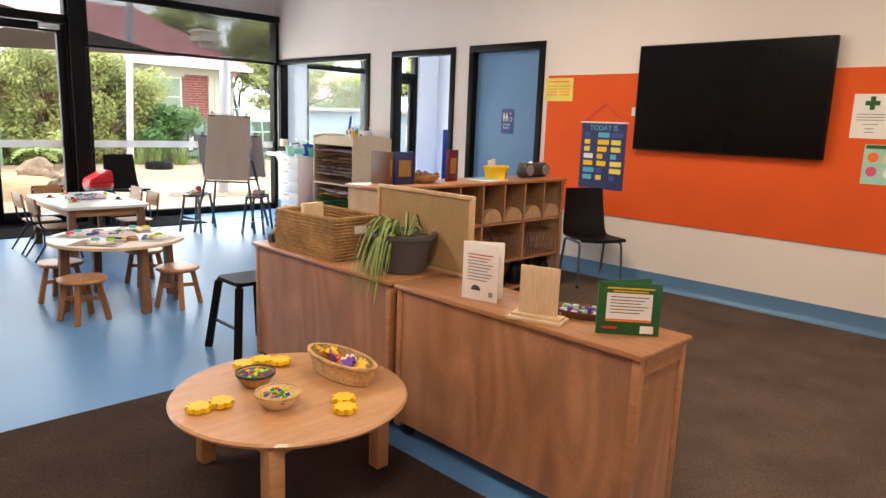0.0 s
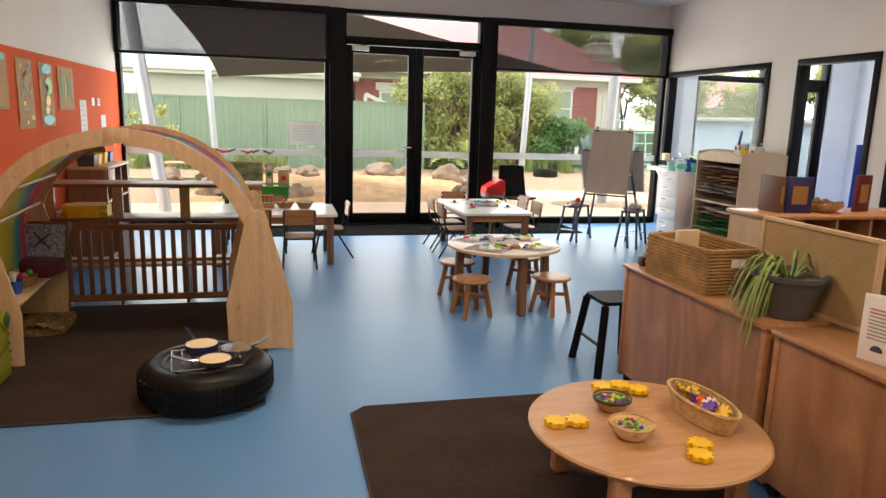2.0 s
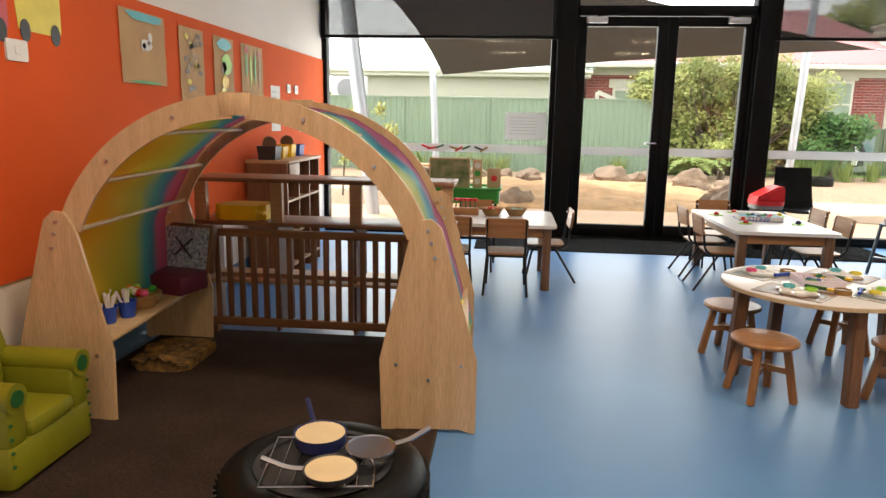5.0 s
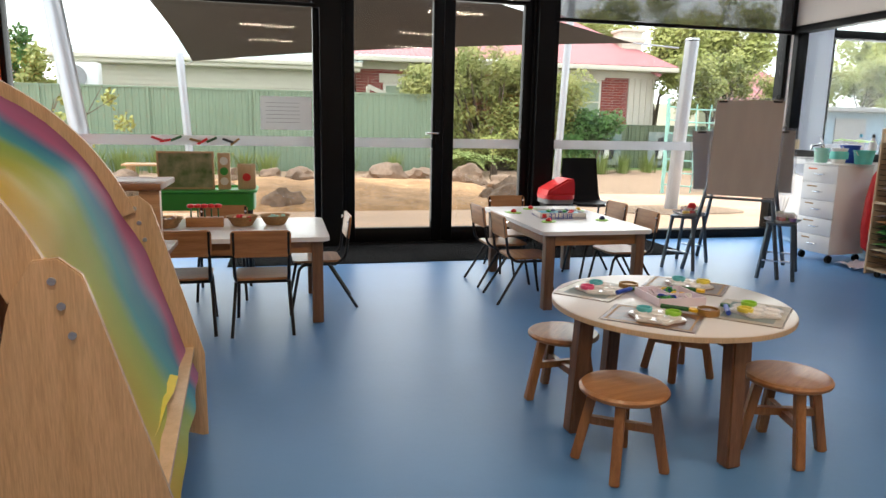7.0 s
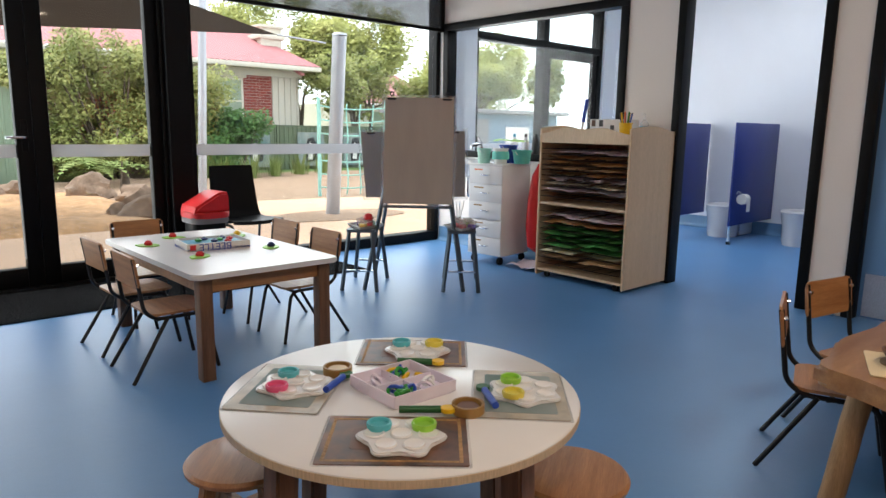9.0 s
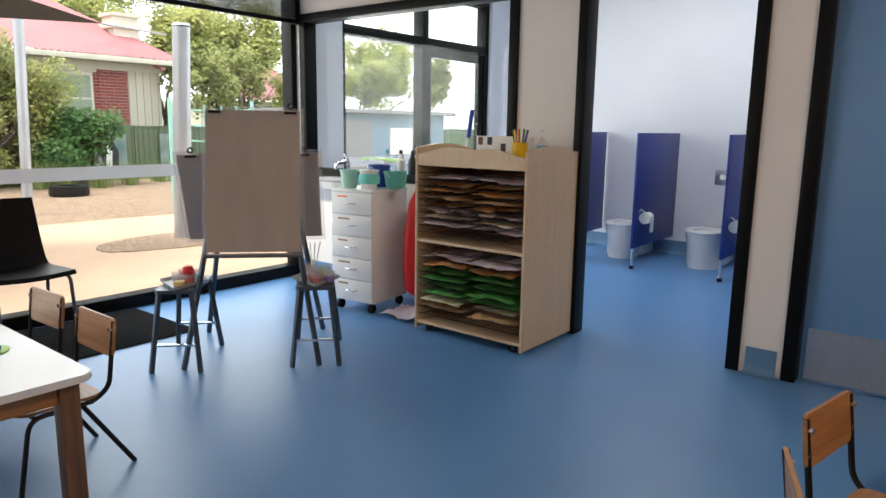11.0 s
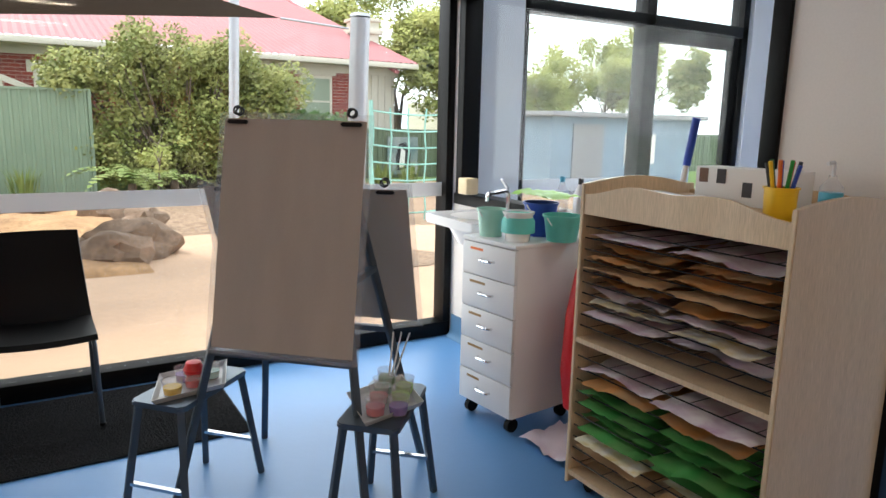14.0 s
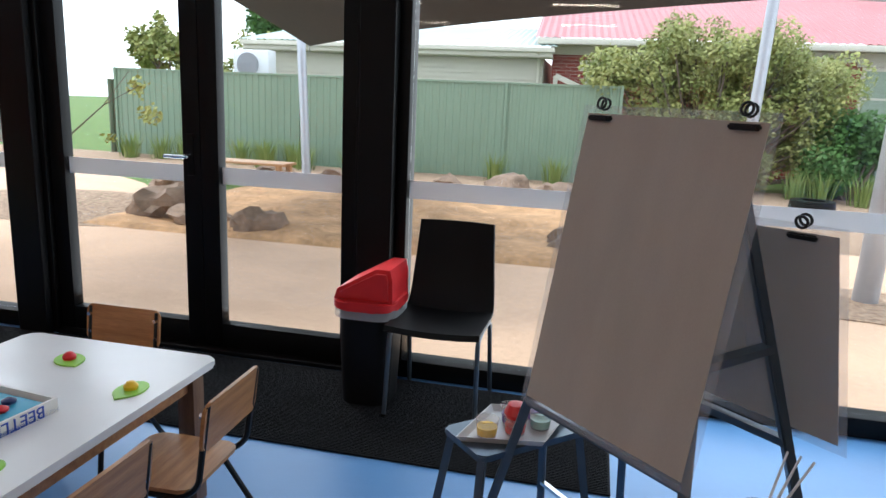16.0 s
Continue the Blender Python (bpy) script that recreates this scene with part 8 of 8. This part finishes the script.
# on the slab table
for x, y, rz in ((3.18, 4.52, 20), (3.62, 4.46, 12), (4.05, 4.52, 15)):
    wm = thing("paper_mat", pose(x, y, 0.502, 0, 0, rz), "cream square mat with a bowl of pods", "mat", "cream mats")
    part("sheet", plate(rounded(-0.13, 0.13, -0.11, 0.11, 0.01), 0.003), "cream", wm)
    part("leaf_base", plate(circle(0.075, 20), 0.004, Matrix.Translation((0.02, 0, 0.003))), "gold", wm)
    part("bowl", lathe([(0.04, 0.007), (0.06, 0.02), (0.075, 0.045), (0.068, 0.045), (0.05, 0.02), (0, 0.014)], 22, at=(0.02, 0, 0)), "brown", wm)
    rnd = random.Random(int(x * 10))
    for i in range(7):
        part("pod", lathe([(0, 0), (0.012, 0.01), (0.014, 0.03), (0, 0.05)], 8), rnd.choice(("brown", "paper", "gold", "charcoal")), wm).matrix_basis = pose(0.02 + rnd.uniform(-0.04, 0.04), rnd.uniform(-0.04, 0.04), 0.03, rnd.uniform(-80, 80), rnd.uniform(-80, 80), 0)
wv = thing("wicker_tray", pose(3.44, 4.32, 0.502), "round wicker tray of shells and cones", "tray")
part("tray", lathe([(0.1, 0), (0.16, 0.008), (0.18, 0.03), (0.185, 0.03), (0.17, 0.006), (0, 0.004)], 30), "wicker_pale", wv)
rng = random.Random(44)
for i in range(26):
    part("shell", lathe([(0, 0), (0.018, 0.006), (0.02, 0.02), (0.01, 0.034), (0, 0.038)], 9), rng.choice(("brown", "charcoal", "paper", "gold")), wv).matrix_basis = pose(rng.uniform(-0.11, 0.11), rng.uniform(-0.11, 0.11), 0.01, rng.uniform(-60, 60), rng.uniform(-60, 60), 0)

# inside the arch
sc = thing("picnic_case", pose(-1.524, 5.261, 0.353, 0, 0, -14), "open brown picnic suitcase with a checked lining", "suitcase")
part("base", box(-0.18, 0.18, -0.11, 0.11, 0, 0.10, 0.008), "maroon", sc)
lid = part("lid", box(-0.18, 0.18, 0, 0.05, 0, 0.27, 0.008), "brown", sc)
lid.matrix_basis = pose(0, 0.115, 0.08, -12, 0, 0)
part("lining", box(-0.16, 0.16, -0.003, 0.0, 0.02, 0.25), material("checked_lining", (0.06, 0.08, 0.16), 0.8, second=(0.42, 0.45, 0.52), scale=60), lid)
for a in (35, -35):
    part("strap", beam((-0.07 * math.cos(radians(a)), -0.007, 0.135 - 0.09 * math.sin(radians(a))), (0.07 * math.cos(radians(a)), -0.007, 0.135 + 0.09 * math.sin(radians(a))), 0.018, 0.006), "charcoal", lid)
part("buckle", box(-0.016, 0.016, -0.014, -0.008, 0.12, 0.15), "chrome", lid)
fr_ = thing("fruit_bowl", pose(-1.482, 4.907, 0.353), "terracotta basket of toy fruit", "bowl")
part("bowl", lathe([(0.06, 0), (0.09, 0.03), (0.1, 0.07), (0.094, 0.07), (0.08, 0.03), (0, 0.012)], 22), "wicker", fr_)
rng = random.Random(20)
for i in range(14):
    part("toy_fruit", lathe([(0, -0.02), (0.014, -0.014), (0.021, 0), (0.014, 0.014), (0, 0.02)], 12), rng.choice(("red", "green", "lime_green", "orange_toy", "paper", "pink")), fr_).matrix_basis = pose(rng.uniform(-0.06, 0.06), rng.uniform(-0.06, 0.06), 0.07 + rng.uniform(0, 0.025))
for i, (x, y) in enumerate(((-1.485, 4.626), (-1.452, 4.731), (-1.570, 4.696), (-1.457, 4.487))):
    pl = thing("cutlery_pail", pose(x, y, 0.353), "small blue pail with plastic cutlery", "pail", "cutlery pails")
    part("pail", lathe([(0.032, 0), (0.042, 0.08), (0.045, 0.08), (0.04, 0.078), (0.03, 0.004), (0, 0.004)], 20), "blue", pl)
    rnd = random.Random(i)
    for k in range(5):
        part("spoon", rod((0, 0, 0.01), (rnd.uniform(-0.04, 0.04), rnd.uniform(-0.04, 0.04), 0.13), 0.004, 0.008, 6), rnd.choice(("paper", "clear_lilac", "silver_tray")), pl)
pc = tagged(make("patterned_cushion", crinkled(0.42, 0.30, 9, 0.05, 14), material("patterned_cloth", (0.05, 0.035, 0.02), 0.9, second=(0.42, 0.22, 0.06), scale=22)), "folded dark patterned cloth under the shelf", "cloth")
pc.matrix_basis = pose(-1.574, 5.089, 0.06)
pk = tagged(make("floor_cushion", plate(rounded(-0.15, 0.16, -0.2, 0.2, 0.05), 0.05, None, 0.015), pc.data.materials[0]), "dark patterned cushion lying on the rug", "cushion")
pk.matrix_basis = pose(-1.424, 5.098, 0.014)
cbk = thing("card_bowl", pose(-1.49, 3.63, 0.013), "small wooden bowl of paper cards on the rug", "bowl")
part("bowl", lathe([(0.055, 0), (0.065, 0.004), (0.105, 0.055), (0.11, 0.057), (0.1, 0.055), (0.06, 0.012), (0, 0.01)], 26), "wicker", cbk)
rng = random.Random(10)
for i in range(7):
    part("card", box(-0.045, 0.045, -0.03, 0.03, 0, 0.002), rng.choice(("paper", "cream", "lemon")), cbk).matrix_basis = pose(rng.uniform(-0.03, 0.03), rng.uniform(-0.03, 0.03), 0.045 + i * 0.003, rng.uniform(-14, 14), rng.uniform(-14, 14), rng.uniform(0, 180))
yc = tagged(make("yellow_cloth", crinkled(0.5, 0.2, 4, 0.03, 10), "lemon"), "crumpled yellow end of the play silk on the shelf", "cloth")
yc.matrix_basis = pose(-0.081, 4.927, 0.375)

# on the corner cupboard
for i, (y, cl, w, h, lab) in enumerate(((7.14, "charcoal", 0.16, 0.11, "black tape dispenser on the cupboard"), (7.36, "yellow", 0.13, 0.10, "yellow plastic caddy on the cupboard"), (7.58, "yellow", 0.13, 0.11, "yellow plastic caddy on the cupboard"), (7.80, "blue", 0.14, 0.10, "blue plastic caddy on the cupboard"))):
    cd = thing("desk_caddy", pose(-1.60, y, 0.957), lab, "caddy", "desk caddies")
    part("tub", lathe([(w * 0.6, 0), (w * 0.7, h), (w * 0.74, h), (w * 0.66, h - 0.004), (w * 0.56, 0.006), (0, 0.006)], 4), cl, cd).matrix_basis = pose(0, 0, 0, 0, 0, 45)
    if i in (0, 2):
        part("tape_roll", lathe([(0.03, -0.012), (0.055, -0.012), (0.055, 0.012), (0.03, 0.012), (0.03, -0.012)], 22), "brown", cd).matrix_basis = pose(0, 0, h + 0.02, 90, 0, 20)
ys = tagged(make("yellow_cushion", plate(rounded(-0.16, 0.16, -0.12, 0.12, 0.05), 0.09, None, 0.035), "yellow"), "yellow cushion on the shelf", "cushion")
ys.matrix_basis = pose(-1.30, 5.84, 0.677)

# on the drying rack, the drawers and round the basin
pp_ = thing("pen_pot", pose(5.250, 6.875, 1.152), "yellow pot full of coloured markers", "pot")
part("pot", lathe([(0.042, 0), (0.046, 0.09), (0.05, 0.09), (0.05, 0.095), (0.043, 0.095), (0.039, 0.006), (0, 0.006)], 26), "yellow", pp_)
rng = random.Random(33)
for i, cl in enumerate(("red", "blue", "dark_green", "charcoal", "yellow", "orange_toy", "green", "blue", "charcoal")):
    a = i * 0.7
    part("marker", rod((0.012 * math.cos(a), 0.012 * math.sin(a), 0.01), (0.045 * math.cos(a), 0.045 * math.sin(a), 0.155 + 0.02 * rng.random()), 0.006, seg=8), cl, pp_)
bx = thing("carton", pose(5.470, 6.975, 1.152, 0, 0, 3), "white printed carton on the rack", "carton")
part("carton", box(0, 0.12, 0, 0.36, 0, 0.125, 0.002), "paper", bx)
for y in (0.03, 0.14, 0.24, 0.31):
    part("print_patch", box(-0.0015, 0, y, y + 0.035, 0.03 + 0.04 * (y > 0.2), 0.08 + 0.04 * (y > 0.2)), "ink" if y < 0.3 else "brown", bx)
pb = thing("pump_bottle", pose(5.470, 6.855, 1.152), "clear pump bottle of hand gel", "bottle")
part("bottle", lathe([(0.03, 0), (0.033, 0.01), (0.033, 0.09), (0.012, 0.115), (0.012, 0.125), (0, 0.125)], 20), "cup", pb)
part("pump", tube(round_path([(0, 0, 0.12), (0, 0, 0.165), (-0.035, 0, 0.16)], 0.01), 0.006), "white_paint", pb)
part("label", lathe([(0.0336, 0.025), (0.0336, 0.075)], 20), "sky_blue", pb)
ls = thing("loose_sheets", pose(5.230, 7.255, 1.153, 0, 0, 12), "loose white sheets on top of the rack", "paper")
part("sheet", crinkled(0.28, 0.2, 3, 0.02), "paper", ls)
part("sheet", crinkled(0.26, 0.2, 7, 0.02), "paper", ls).matrix_basis = pose(0.02, 0.05, 0.02, 0, 0, 20)


def bucket(x, y, z, r, h, mat, label, fill=None):
    b = thing("bucket", pose(x, y, z), label, "bucket", "small buckets")
    part("pail", lathe([(r * 0.8, 0), (r, h), (r * 1.07, h), (r * 1.07, h - 0.01), (r * 0.95, h - 0.004), (r * 0.76, 0.005), (0, 0.005)], 26), mat, b)
    part("handle", tube([(r * 1.05 * math.cos(t), -r * 0.4 * math.sin(t), h - 0.01 - r * 0.7 * math.sin(t)) for t in [k * math.pi / 12 for k in range(13)]], 0.0035, 6), "white_paint", b)
    if fill:
        part("cloth", lathe([(0, h * 0.9), (r * 0.8, h * 0.95), (r * 1.1, h * 0.7), (r * 1.13, h * 0.3)], 20), fill, b)


bucket(5.24, 8.30, 0.89, 0.065, 0.13, "mint", "mint green plastic bucket on the drawers")
bucket(5.27, 8.13, 0.89, 0.068, 0.135, "ceramic", "white bucket with a teal cloth over it", "teal")
bucket(5.47, 8.22, 0.89, 0.08, 0.16, "blue", "blue tub with a lime green cloth on top", None)
bucket(5.46, 8.05, 0.89, 0.085, 0.12, "teal", "teal plastic tub on the drawers")
lg = tagged(make("lime_cloth", crinkled(0.28, 0.22, 2, 0.03), "lime_green"), "lime green cloth over the tubs", "cloth")
lg.matrix_basis = pose(5.36, 8.20, 1.09)
for x, y, cl, cap in ((5.70, 8.42, "cup", "sky_blue"), (5.70, 8.28, "ceramic", "charcoal"), (5.70, 8.16, "charcoal", "charcoal")):
    bt_ = thing("soap_bottle", pose(XR + 0.02, y, 0.97), "plastic soap bottle on the window sill", "bottle", "soap bottles")
    part("bottle", lathe([(0.03, 0), (0.034, 0.01), (0.034, 0.1), (0.014, 0.14), (0.014, 0.15), (0, 0.15)], 18), cl, bt_)
    part("cap", rod((0, 0, 0.15), (0, 0, 0.18), 0.014), cap, bt_)
pd = thing("paper_dispenser", pose(XR - 0.02, 9.22, 0.98), "small cream soap dispenser on the wall", "dispenser")
part("case", box(-0.07, 0.02, -0.05, 0.05, 0, 0.1, 0.01), "cream", pd)
bw = thing("broom", pose(5.62, 7.72, 0), "broom leaning behind the rack with a blue grip", "broom")
part("handle", rod((0, 0, 0), (0.08, -0.16, 1.42), 0.012), "white_paint", bw)
part("grip", rod((0.071, -0.142, 1.26), (0.082, -0.164, 1.45), 0.016), "blue", bw)
rb = thing("red_bag", pose(5.46, 7.83, 0), "red vinyl apron bag hanging beside the drawers", "bag")
bm = bmesh.new()
prof = [(0.02, 0.12), (0.09, 0.18), (0.11, 0.35), (0.10, 0.6), (0.07, 0.8), (0.02, 0.9)]
lathe(prof, 22, bm, sx=1.3, sy=0.75)
part("bag", bm, "red", rb)
part("hook_strap", tube([(0, 0, 0.88), (0.1, 0.02, 0.95), (XR - 5.46, 0.03, 0.96)], 0.008, 6), "red", rb)
rgs = tagged(make("crumpled_rag", crinkled(0.3, 0.3, 6, 0.06), "clear_lilac"), "crumpled pale rag lying on the floor", "cloth")
rgs.matrix_basis = pose(5.2, 7.82, 0.035)
# ceiling fittings
for lx, ly in LAMPS + [(7.5, 6.9)]:
    lf = thing("ceiling_light", pose(lx, ly, H), "slim white ceiling light panel", "ceiling light", "ceiling lights")
    for sx in (-1, 1):
        part("frame_side", box(sx * 0.57 - 0.012, sx * 0.57 + 0.012, -0.16, 0.16, -0.05, 0), "white_paint", lf)
        part("frame_side", box(-0.558, 0.558, sx * 0.16 - 0.012, sx * 0.16 + 0.012, -0.05, 0), "white_paint", lf)
